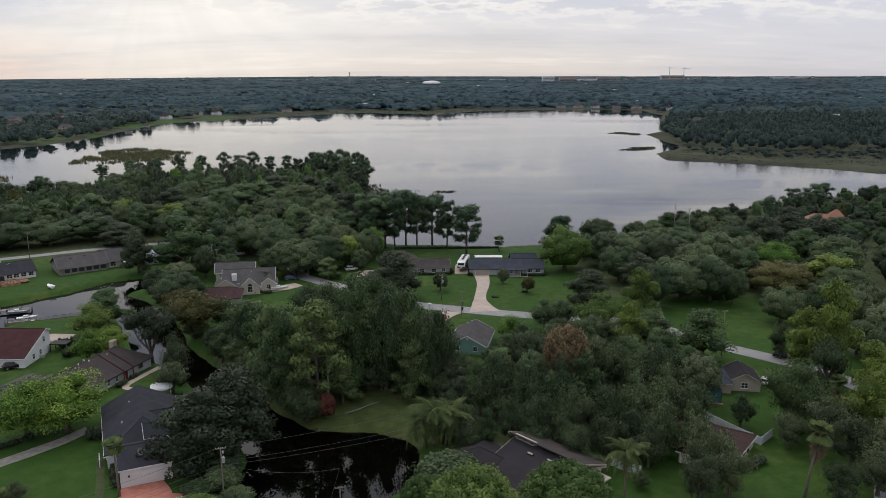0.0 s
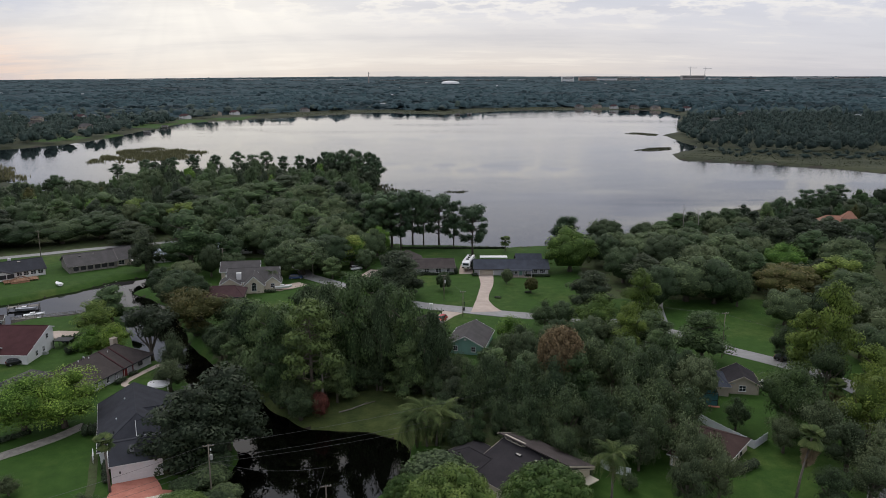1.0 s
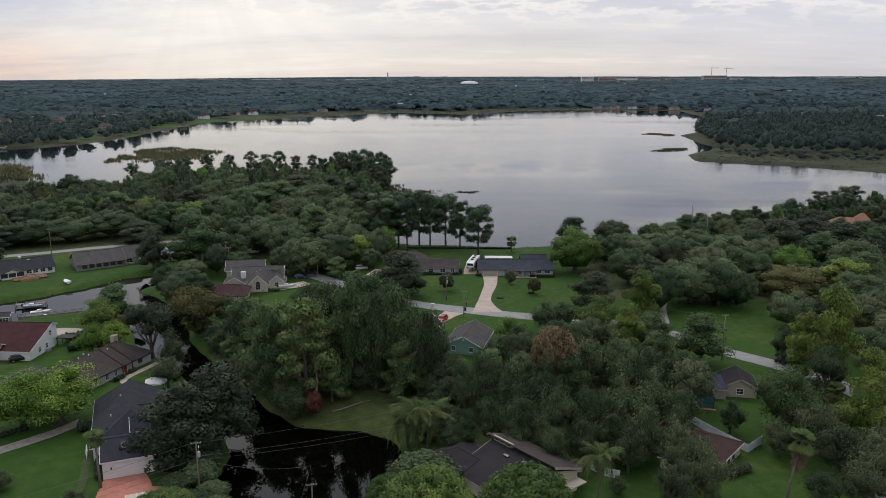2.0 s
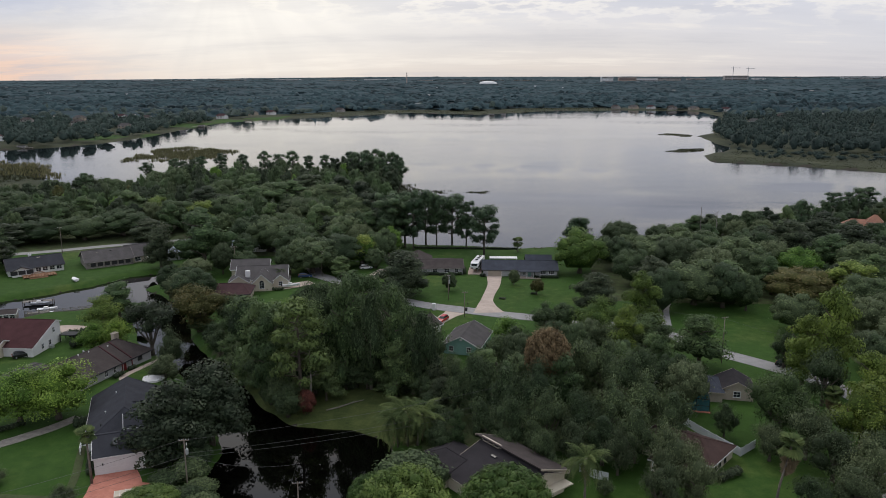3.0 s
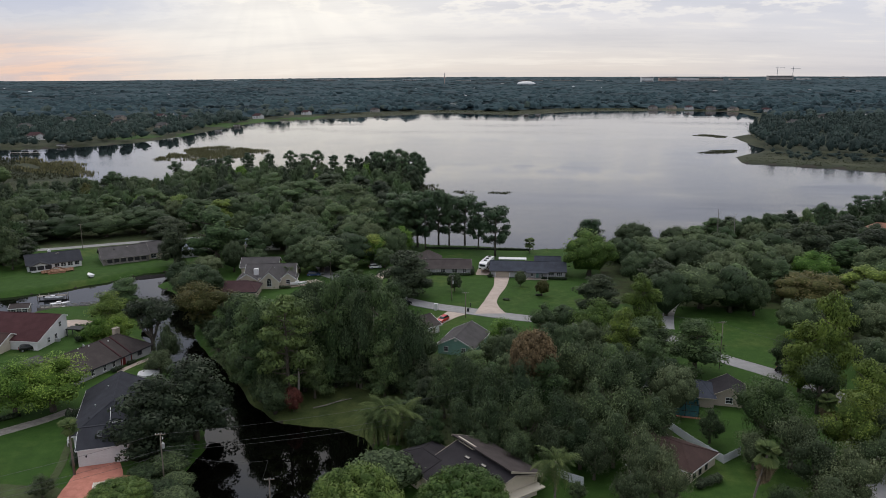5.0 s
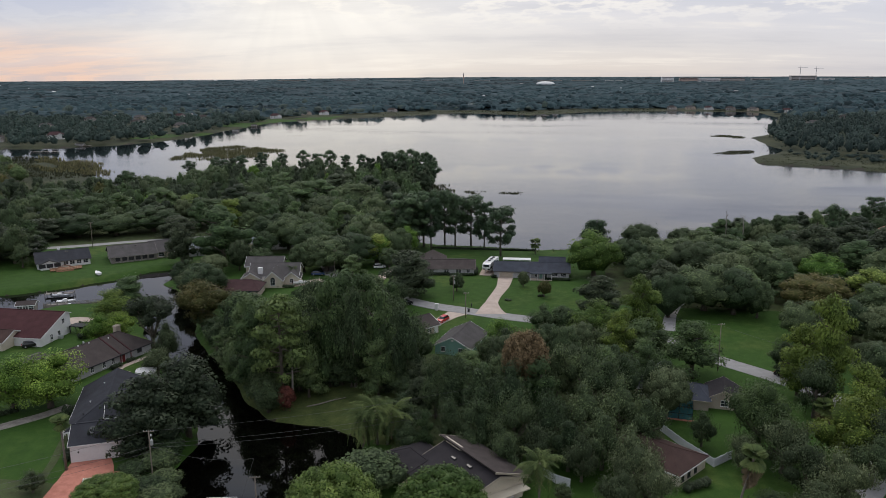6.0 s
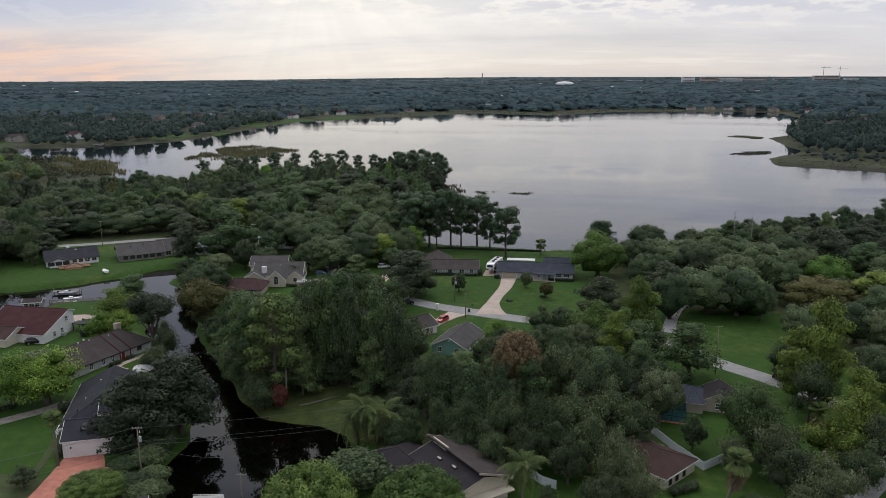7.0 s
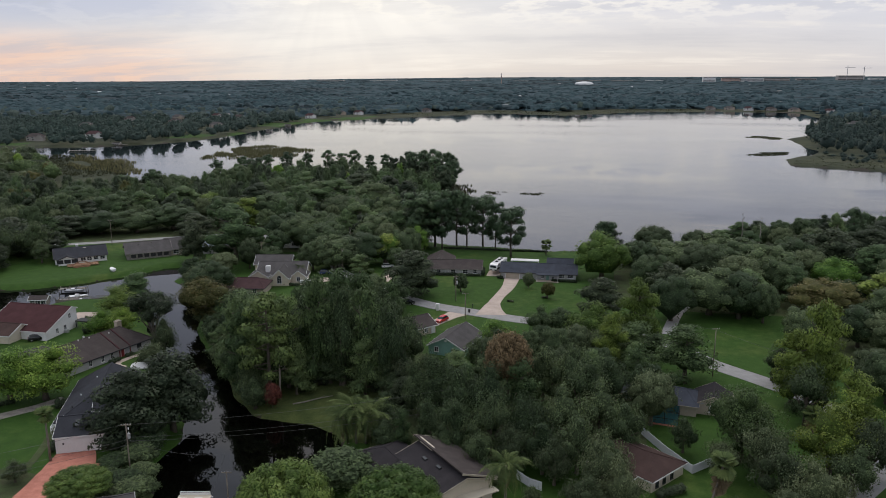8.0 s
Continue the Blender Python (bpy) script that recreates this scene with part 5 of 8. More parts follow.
def skylight(house, x, y, z, w, d, tilt, turn):
    s = Shape()
    s.box(-w / 2, -d / 2, -0.05, w / 2, d / 2, 0.16)
    s.box(-w / 2 + 0.1, -d / 2 + 0.1, 0.16, w / 2 - 0.1, d / 2 - 0.1, 0.18, 1)
    part("skylight", s, [M["screen"], M["glass"]], house, m=at(x, y, z, turn) @ pose(0, 0, 0, tilt))


def house_garage():
    h = thing("garage_house", at(-45.6, 124.6, 0, 25), "grey-roofed house with a white two-car garage facing the drive", "house")
    wing(h, 5.0, 20.0, 23, 7.0, 7.0, 90, 3.0, 3.5, "white", "roof_dark", hip=(7.0, 0.01))
    wing(h, 4.3, 5.1, 8.8, 5.2, 5.2, 0, 3.6, 2.0, "white", "roof_dark", over=0.3)
    wing(h, 7.8, 18.6, 5.6, 2.3, 2.3, 0, 4.5, 1.4, "white", "roof_dark")
    wing(h, 8.2, 13.2, 6.0, 2.7, 2.7, 0, 4.2, 1.6, "white", "roof_dark")
    door(h, 4.5, -0.12, 0, 5.6, 2.7, "white", "garage_door", 4)
    lamp_box = Shape()
    lamp_box.box(1.25, -0.32, 1.85, 1.5, -0.1, 2.2)
    part("wall_lamp", lamp_box, M["screen"], h)
    for y in (11.5, 15.5, 20, 25):
        window(h, -2.06, y, 1.6, -90, 1.2, 1.4)
    porch = Shape()
    for y in (9.6, 11.2, 12.8):
        porch.box(-3.4, y - 0.06, 0.0, -3.28, y + 0.06, 1.5)
    for z in (0.5, 1.0, 1.45):
        porch.box(-3.4, 9.6, z, -3.28, 12.8, z + 0.08)
    part("porch_rail", porch, M["white"], h)
    skylight(h, 3.6, 2.9, 4.78, 1.0, 2.0, 21, 0)
    roof_vent(h, 1.2, 17.5, 4.7)
    roof_vent(h, 3.0, 25.5, 5.5)
    roof_vent(h, 0.6, 12, 4.4, "screen")


def house_long():
    h = thing("long_house", at(-71.2, 154.4, 0, 73.7), "long grey bungalow with brown roof, red trim bands and chimney", "house")
    wing(h, 15.3, 6.8, 30.6, 6.8, 6.8, 0, 2.75, 3.2, "grey_wall", "roof_brown", "roof_dark", hip=(4.5, 4.8))
    wing(h, 8.0, 15.8, 9, 4.6, 4.6, 0, 2.5, 1.4, "grey_wall", "roof_grey", "roof_dark", hip=(3, 3))
    chimney(h, 26.6, 7.6, 3.5, 7.5, 1.5, 1.1, "tan_wall")
    for x in (20.2, 23.5):
        b = Shape()
        b.beam((x, -0.5, 2.72), (x, 6.7, 6.06), 0.34, 0.12)
        part("red_trim_band", b, M["roof_red"], h)
        p = Shape()
        p.box(x - 0.09, -0.42, 0, x + 0.09, -0.24, 2.5)
        part("porch_post", p, M["dark_door"], h)
    door(h, 21.3, -0.06, 0, 1.0, 2.1, "dark_door")
    for x in (11.6, 15.2, 18.0):
        window(h, x, -0.06, 1.5, 0, 0.85, 1.4)
    window(h, 26.6, -0.06, 1.7, 0, 1.2, 1.0, "screen")
    for x, y in ((13.5, 6.5), (16.5, 6.2), (22, 5.6)):
        roof_vent(h, x, y, 5.95 - 0.47 * (6.8 - y), "white")
    dish = Shape()
    dish.tube([(14.8, 6.6, 5.8), (14.8, 6.4, 6.4)], [0.04, 0.04], 6)
    dish.tube([(14.8, 6.4, 6.35), (14.9, 6.1, 6.55)], [0.12, 0.34], 10)
    part("satellite_dish", dish, M["steel"], h)


def house_red():
    h = thing("red_roof_house", at(-103.6, 192.6, 0, 0), "tall pale house with a steep dark red roof", "house")
    wing(h, 0, 0, 20, 11.0, 2.2, 0, 2.8, 4.1, "white", "roof_red", "white", over=0.35)
    wing(h, -4.5, -11.0, 13, 4.6, 4.0, 0, 2.8, 1.9, "cream", "roof_rust", "white")
    wing(h, -10, -14.5, 8, 3.4, 3.4, 90, 2.7, 1.8, "cream", "roof_rust", "white")
    for y, z in ((-1.0, 4.4), (-6.5, 1.6), (-3.2, 1.6)):
        window(h, 10.06, y, z, 90, 0.9, 1.3)
    s = Shape()
    s.box(10.1, -4, 0.0, 11.2, -3, 0.9)
    part("air_conditioner", s, M["steel"], h)
    p = Shape()
    p.box(10.5, 0.5, 2.2, 15, 3.5, 2.4)
    for x, y in ((10.7, 0.7), (14.8, 0.7), (14.8, 3.3), (10.7, 3.3)):
        p.box(x - 0.08, y - 0.08, 0, x + 0.08, y + 0.08, 2.2)
    part("pergola", p, M["screen"], h)


def house_deck():
    h = thing("white_house", at(-152.0, 259.5, 0, 40), "low white house with a near-black roof and timber deck", "house")
    wing(h, 9.3, 6.5, 18.6, 6.5, 6.5, 0, 2.8, 2.7, "white", "roof_dark", "roof_grey")
    wing(h, 4.2, 2.0, 8.6, 3.2, 3.2, 90, 2.7, 1.2, "white", "roof_dark", "roof_grey")
    s = Shape()
    for i in range(3):
        s.box(0.5 + i * 2.6, -2.42, 0.9, 2.8 + i * 2.6, -2.34, 2.4)
    part("porch_screen", s, M["screen"], h)
    for x in (10.0, 12.2, 14.6, 17.0):
        window(h, x, -0.06, 1.6, 0, 1.6, 1.2)
    chimney(h, 8.5, 8.2, 3.5, 6.2, 1.0, 0.8, "white")
    for x, y in ((4.0, 8.0), (11, 5.2), (13.5, 7.4), (16, 7.0)):
        skylight(h, x, y, 5.5 - 0.415 * abs(y - 6.5), 1.3, 0.5, 20 if y < 6.5 else -20, 0)


def deck():
    d = thing("timber_deck", at(-146, 258.5, 0, 40), "reddish timber deck with railing and wide steps", "deck")
    for i in range(16):
        s = Shape()
        s.box(0.0, -2.4 + i * 0.3, 0.55, 11.0, -2.4 + i * 0.3 + 0.27, 0.62)
        part("board", s, M["timber"], d)
    p = Shape()
    for i in range(12):
        p.box(i * 0.98, -2.45, -0.2, i * 0.98 + 0.1, -2.35, 1.5)
    part("rail_post", p, M["timber"], d)
    r = Shape()
    r.box(0, -2.5, 1.45, 11, -2.3, 1.53)
    r.box(0, -2.44, 0.9, 11, -2.36, 0.98)
    part("rail", r, M["timber"], d)
    for sy in (-2.4, -3.6):
        arch = Shape()
        arch.tube([(1.6 + 0.68 * k, sy, 0.9 + 1.5 * math.sin(math.pi * k / 10)) for k in range(11)], [0.11] * 11, 6)
        part("arched_rail", arch, M["timber"], d)
    for i in range(3):
        s = Shape()
        s.box(2, -2.8 - i * 0.35, 0.0, 8, -2.45 - i * 0.35, 0.45 - i * 0.15)
        part("step", s, M["timber"], d)


def house_stone():
    h = thing("stone_house", at(-129.5, 272.5, 0, 38), "long low house faced with dark stone under a grey-brown roof", "house")
    wing(h, 8.5, 6.9, 17, 6.9, 6.9, 0, 2.9, 3.1, "stone_wall", "roof_grey", "stone_wall")
    wing(h, 19.5, 7.5, 8, 6.0, 6.0, 0, 3.0, 3.3, "tan_wall", "roof_grey", "stone_wall")
    for x in (2.5, 5.0, 7.5, 10.0, 12.5, 15.0):
        s = Shape()
        s.box(x - 0.9, -0.10, 0.9, x + 0.9, 0.02, 2.3)
        part("porch_screen", s, M["screen"], h)
    window(h, 19.0, 1.44, 1.6, 0, 2.0, 1.5)
    awning = Shape()
    awning.box(22.5, -1.4, 2.1, 27, 1.6, 2.2)
    for x in (22.7, 26.8):
        awning.box(x - 0.06, -1.3, 0, x + 0.06, -1.18, 2.1)
    part("awning", awning, M["white"], h)
    for x, y in ((5, 5), (10, 5.6), (13, 8.4)):
        skylight(h, x, y, 6.0 - 0.45 * abs(y - 6.9), 0.7, 0.5, 20 if y < 6.5 else -20, 0)
    pad = Shape()
    pad.box(-3.4, -1.0, -0.3, -0.2, 9, 0.08)
    part("concrete_pad", pad, M["concrete"], h)


def house_gabled():
    h = thing("gabled_house", at(-57, 256, 0, 12), "pale house with several grey gables and an arched window", "house")
    wing(h, 1.0, 4.5, 17, 6.2, 6.2, 0, 3.0, 3.2, "cream", "roof_grey")
    wing(h, 1.6, -3.2, 8.5, 3.2, 3.2, 90, 3.0, 3.0, "cream", "roof_grey")
    wing(h, 7.6, -0.6, 6.5, 2.6, 2.6, 90, 2.8, 2.0, "cream", "roof_grey")
    wing(h, -6.5, -0.5, 7.5, 3.2, 3.2, 90, 2.8, 2.0, "cream", "roof_grey")
    wing(h, -4.0, 12.5, 13, 4.6, 4.6, 0, 4.4, 2.4, "cream", "roof_grey")
    s = Shape()
    s.box(-4.6, -1.0, 0, -3.0, 0.4, 5.6)
    part("chimney", s, M["white"], h)
    window(h, 1.6, -7.52, 1.9, 0, 1.5, 1.9, arched=True)
    for x, y in ((7.6, -3.92), (-6.5, -4.32), (4.6, -1.76)):
        window(h, x, y, 1.6, 0, 1.2, 1.3)
    for x in (-8.5, -6.2, -2.0):
        window(h, x, 7.84, 3.4, 0, 1.1, 1.1)


def house_maroon():
    h = thing("maroon_roof_house", at(-63, 240.5, 0, 10), "low house under a dull maroon roof among trees", "house")
    wing(h, 0, 0, 16, 5.2, 5.2, 0, 2.7, 2.2, "tan_wall", "roof_maroon", "roof_dark", hip=(3.5, 3.5))
    for x in (-5, 0, 5):
        window(h, x, -5.26, 1.5, 0)


def house_lakeside():
    h = thing("lakeside_house", at(3.0, 281.2, 0, 8), "low grey house with a dark brown gable roof", "house")
    wing(h, 0, 0, 19, 5.2, 5.2, 0, 2.7, 2.1, "grey_wall", "roof_brown", "stone_wall")
    wing(h, -6.5, 9.0, 13, 5.0, 5.0, 90, 2.6, 2.3, "grey_wall", "roof_brown", "stone_wall")
    p = Shape()
    p.box(-1, 5.2, 2.3, 7, 11, 2.5)
    for x, y in ((-0.8, 10.8), (3, 10.8), (6.8, 10.8), (6.8, 6)):
        p.box(x - 0.08, y - 0.08, 0, x + 0.08, y + 0.08, 2.3)
    part("patio_cover", p, M["roof_grey"], h)
    door(h, -3.0, -5.26, 0, 1.0, 2.05, "grey_wall")
    for x, w in ((-6.2, 1.4), (-0.8, 1.6), (3.6, 1.8), (7.2, 1.2)):
        window(h, x, -5.26, 1.6, 0, w, 1.3)


def house_driveway():
    h = thing("driveway_house", at(34.0, 281.2, 0, 2), "long low house with blue-grey roof, garage and white porch gable", "house")
    wing(h, 0, 0, 27, 5.6, 5.6, 0, 2.75, 2.2, "grey_wall", "roof_blue", "roof_grey")
    canopy = Shape()
    canopy.box(-0.6, -8.4, 2.45, 7.4, -5.5, 2.62)
    part("porch_roof", canopy, M["roof_blue"], h)
    for x in (-0.3, 2.2, 4.7, 7.1):
        post = Shape()
        post.box(x - 0.08, -8.3, 0.1, x + 0.08, -8.14, 2.45)
        part("porch_post", post, M["white"], h)
    wing(h, 7.5, 7.5, 9, 4.5, 4.5, 0, 2.7, 2.6, "grey_wall", "roof_blue", "roof_grey")
    door(h, -9.2, -5.68, 0, 4.9, 2.15, "tan_wall", "garage_door", 4)
    door(h, 3.4, -5.68, 0, 1.1, 2.05, "teal_wall")
    for x, w in ((1.6, 0.8), (5.2, 0.8)):
        window(h, x, -5.66, 1.5, 0, w, 1.5)
    for x in (8.4, 11.4):
        window(h, x, -5.66, 1.65, 0, 1.9, 1.1, bars=2)
    s = Shape()
    s.box(-11, 6.2, 3.9, -0.5, 9.6, 4.1)
    for x in (-10.8, -4.7, -0.7):
        s.box(x - 0.08, 9.4, 0, x + 0.08, 9.56, 3.9)
    part("patio_roof", s, M["white"], h, "flat white metal patio roof")
    st = Shape()
    st.box(-0.6, -8.6, -0.2, 7.4, -5.6, 0.14)
    part("porch_step", st, M["concrete"], h)


def house_green():
    h = thing("green_house", at(18.9, 199.6, 0, 78.5), "green-sided house with white trim and grey gable roof", "house")
    wing(h, 0, 0, 14, 4.9, 4.9, 0, 2.7, 2.5, "teal_wall", "roof_grey")
    window(h, -7.06, 2.6, 1.6, -90, 1.0, 1.2)
    window(h, -7.06, -2.2, 1.6, -90, 1.0, 1.2)
    for x in (-4, 0, 4):
        window(h, x, 4.96, 1.6, 180, 1.1, 1.2)
    v = Shape()
    v.box(-7.14, -0.3, 3.9, -7.04, 0.3, 4.4)
    part("gable_vent", v, M["white"], h)


def house_brown():
    h = thing("brown_roof_house", at(4.2, 210.0, 0, 50), "small tan house with brown roof beside a drive", "house")
    wing(h, 0, 0, 10, 4.4, 4.4, 0, 2.6, 2.0, "tan_wall", "roof_brown")
    for x in (-2.5, 1.5):
        window(h, x, -4.46, 1.5, 0)
    door(h, 4.0, -4.46, 0, 1.0, 2.05, "white")


def house_pool():
    h = thing("pool_house", at(75, 172, 0, -8), "house with dark blue-grey and brown roofs beside a pool cage", "house")
    wing(h, -2.5, 0, 12, 4.4, 4.4, 0, 2.7, 1.9, "tan_wall", "roof_blue", "tan_wall", hip=(3.5, 3.0))
    wing(h, 6.8, 1.5, 8, 3.6, 3.6, 90, 2.7, 1.9, "tan_wall", "roof_char", "tan_wall")
    for x in (-5, -1):
        window(h, x, -4.46, 1.5, 0)
    window(h, 6.8, -2.56, 1.5, 0, 1.4, 1.2)
    p = Shape()
    p.box(2.6, -2.5, 2.5, 5.2, 3.5, 2.6)
    part("breezeway_roof", p, M["roof_metal"], h)


def pool_cage():
    c = thing("pool_cage", at(71.2, 164.2, 0, -8), "teal screened pool enclosure with a dark frame", "pool enclosure")
    f = Shape()
    for x in (-2.8, 0, 2.8):
        for y in (-2, 2):
            f.box(x - 0.06, y - 0.06, -0.1, x + 0.06, y + 0.06, 2.9)
    for x in (-2.8, 0, 2.8):
        f.box(x - 0.05, -2, 2.82, x + 0.05, 2, 2.92)
    for y in (-2, 2):
        f.box(-2.8, y - 0.05, 2.82, 2.8, y + 0.05, 2.92)
        f.box(-2.8, y - 0.05, 1.3, 2.8, y + 0.05, 1.4)
    part("frame", f, M["screen"], c)
    s = Shape()
    s.box(-2.75, -1.97, 0.1, 2.75, -1.95, 2.82)
    s.box(-2.77, -1.95, 0.1, -2.75, 1.95, 2.82)
    s.box(2.75, -1.95, 0.1, 2.77, 1.95, 2.82)
    s.box(-2.75, 1.95, 0.1, 2.75, 1.97, 2.82)
    part("screen", s, M["teal_screen"], c)
    e = Shape()
    e.box(-3.2, -2.8, -0.2, 3.2, -2.05, 0.12)
    part("paved_edge", e, M["paver"], c)


def house_porch():
    h = thing("porch_house", at(63.2, 140.6, 0, -37), "low house with rusty brown hip roof and white porch columns", "house")
    wing(h, 0, 1.2, 15, 5.0, 5.0, 0, 2.7, 2.0, "cream", "roof_rust", "white", hip=(5, 5))
    wing(h, 1.2, -5.2, 7, 3.2, 3.2, 90, 2.6, 1.5, "cream", "roof_rust", "white", hip=(2.5, 3.2))
    for y in (-2.2, 0.0, 2.4):
        window(h, 7.56, y, 1.6, 90, 0.7, 1.7, "screen", 0)
    for x, y in ((4.2, -8.6), (4.2, -5.5), (-1.6, -8.6)):
        p = Shape()
        p.tube([(x, y, 0), (x, y, 0.25), (x, y, 2.5)], [0.28, 0.2, 0.16], 8)
        part("porch_column", p, M["white"], h)
    r = Shape()
    r.box(4.1, -8.5, 0.75, 4.3, -5.5, 0.85)
    for i in range(10):
        r.box(4.16, -8.4 + i * 0.3, 0.1, 4.24, -8.34 + i * 0.3, 0.8)
    part("porch_rail", r, M["white"], h)


def house_near():
    h = thing("split_roof_house", at(31.7, 126.4, 0, -47), "dark-roofed beige house with a raised clerestory roof", "house")
    wing(h, -1.6, 0, 15.2, 9.5, 5.5, 0, 2.9, 2.9, "cream", "roof_char", "tan_wall", over=0.6)
    wing(h, -12.6, -5.4, 9, 5.0, 5.0, 0, 2.7, 1.5, "cream", "roof_char", "tan_wall", hip=(4, 0.01))
    # raised half roof with a row of small windows under its edge
    s = Shape()
    a, b = -9.6, 5.8
    up = [(a - 1.0, -0.8, 6.75), (b + 0.6, -0.8, 6.75), (b + 0.6, 6.4, 4.2), (a - 1.0, 6.4, 4.2)]
    s.solid(up + [(x, y, z - 0.22) for x, y, z in up], [(0, 1, 2, 3), (7, 6, 5, 4), (0, 4, 5, 1), (1, 5, 6, 2), (2, 6, 7, 3), (3, 7, 4, 0)])
    ob = part("raised_roof", s, M["roof_brown"], h)
    for x in (b + 0.66, a - 1.06):
        f = Shape()
        f.beam((x, -0.8, 6.75), (x, 6.4, 4.2), 0.12, 0.35)
        part("fascia", f, M["tan_wall"], ob)
    w = Shape()
    w.box(a, -0.1, 5.5, -4.5, 0.2, 6.5)
    part("clerestory_wall", w, M["cream"], h)
    for i in range(3):
        window(h, a + 1.0 + i * 1.5, -0.14, 6.1, 0, 1.0, 0.5, "cream", 0)
    for x, y in ((-4.0, -2.2), (0.2, -1.8)):
        skylight(h, x, y, 5.8 + 0.305 * y + 0.08, 1.3, 0.55, 17, 0)
    window(h, 6.06, 2.2, 1.7, 90, 2.2, 1.6)
    window(h, 6.06, -4.2, 1.6, 90, 1.6, 1.4)
    soffit = Shape()
    soffit.box(6.1, -4, 2.5, 8.2, 5.4, 2.7)
    part("carport_roof", soffit, M["cream"], h)


def house_orange():
    h = thing("orange_roof_house", at(190, 360, 0, -20), "house with an orange tile roof and pale tower by the lake", "house")
    wing(h, 0, 0, 16, 6, 6, 0, 5.2, 3.0, "tan_wall", "orange_tile", "tan_wall", hip=(4, 4))
    wing(h, 5, 0, 6, 3, 3, 0, 8.0, 2.6, "tan_wall", "orange_tile", "tan_wall", hip=(2.9, 2.9))
    for x in (-5, 0):
        window(h, x, -6.06, 3.6, 0, 1.4, 1.5)


def simple_house(x, y, turn, L, W, wall, roof, label, name="cottage", base=0.0, eave=2.8):
    h = thing(name, at(x, y, base, turn), label, "house", "houses farther off")
    wing(h, 0, 0, L, W / 2, W / 2, 0, eave, W * 0.2, wall, roof, "white")
    for k in range(3):
        window(h, -L / 3 + k * L / 3, -W / 2 - 0.06, eave * 0.57, 0, 1.4, 1.3)
    return h


for build in (house_garage, house_long, house_red, house_deck, deck, house_stone, house_gabled, house_maroon, house_lakeside, house_driveway, house_green, house_brown, house_pool, pool_cage, house_porch, house_near, house_orange):
    build()
simple_house(-102, 296, 30, 13, 8, "grey_wall", "roof_metal", "cottage with a pale blue-grey metal roof", eave=3.4)
simple_house(-79, 311, 15, 14, 8, "white", "roof_metal", "cottage with a bright metal roof behind oaks", eave=3.0)
simple_house(-54.5, 285.5, 10, 5, 4, "white", "roof_metal", "small white garden shed by the lawn", "shed", eave=2.2)
simple_house(-63, 335, 5, 12, 8, "tan_wall", "roof_brown", "brown-roofed cottage hidden in the woods", eave=3.0)
simple_house(-21.5, 108.6, 35, 5, 4.4, "old_timber", "roof_grey", "small garden shed with a grey roof by the water", "shed", eave=2.1)
simple_house(60, 176, 10, 10, 8, "tan_wall", "roof_dark", "dark-roofed house glimpsed between the trees")
simple_house(-122.0, 214.0, 20, 5, 3.6, "old_timber", "roof_brown", "open boathouse with brown roof on the canal", "boathouse", -0.6, 2.4)
FAR_HOUSES = [(-732, 1180, 30), (-505, 1050, 20), (-557, 843, 30), (-600, 796, 25), (-455, 1452, 20), (-425, 1470, 10), (-575, 1262, 35), (-685, 1251, 15), (-640, 1306, 20), (-619, 1131, 10), (-690, 1010, 25), (-470, 1330, 25),
              (271, 1800, 0), (311, 1805, 10), (348, 1789, -5), (389, 1770, 5), (429, 1740, 12), (484, 1690, 8), (503, 1400, 0), (405, 1231, 10), (560, 1790, 0), (-319, 1600, 20)]
for i, (x, y, turn) in enumerate(FAR_HOUSES):
    h = thing("lake_house", at(x, y, float(land(x, y)), turn), ["pale house on the far shore among trees", "brown-roofed house on the far shore lawn"][i % 2], "house", "houses on the far shore")
    wing(h, 0, 0, 18, 6, 6, 0, 5.4, 3.4, ["far_wall", "tan_wall", "white"][i % 3], ["roof_brown", "roof_grey", "roof_maroon"][i % 3], "far_wall", hip=(5, 5))
    wing(h, 6, -5.5, 8, 4, 4, 90, 5.0, 2.6, ["far_wall", "tan_wall", "white"][i % 3], ["roof_brown", "roof_grey", "roof_maroon"][i % 3], "far_wall")
    for k in (-7, -2):
        for z in (1.6, 4.2):
            window(h, k, -6.06, z, 0, 2.0, 1.3, bars=0)


# ---- palms ----
def frond_mesh(name, length, droop, width, n=14, leaf="palm"):
    """A feather leaf: a curved rib with hanging leaflets on both sides."""
    rng = np.random.RandomState(2)
    v, f = [], []

    def rib(t):
        return np.array([length * (t - 0.22 * t * t * droop), 0.0, length * (0.34 * t - 0.62 * droop * t * t)])
    for i in range(n):
        t0, t1 = 0.10 + 0.9 * i / n, 0.10 + 0.9 * (i + 1.0) / n
        a, b = rib(t0), rib(t1)
        w = width * math.sin(math.pi * min(1, 0.18 + 0.80 * t0)) * rng.uniform(0.85, 1.1)
        for s in (-1, 1):
            tip = (a + b) / 2 + np.array([0.28 * w, s * w * 0.8, -0.55 * w])
            k = len(v)
            v += [a, a + (b - a) * 0.55, tip]
            f.append((k, k + 1, k + 2))
        k = len(v)
        v += [a + (0, 0.05, 0), a - (0, 0.05, 0), b]
        f.append((k, k + 1, k + 2))
    return array_mesh(name, np.array(v), np.array(f), None, LEAF[leaf], smooth=np.zeros(len(f), bool))


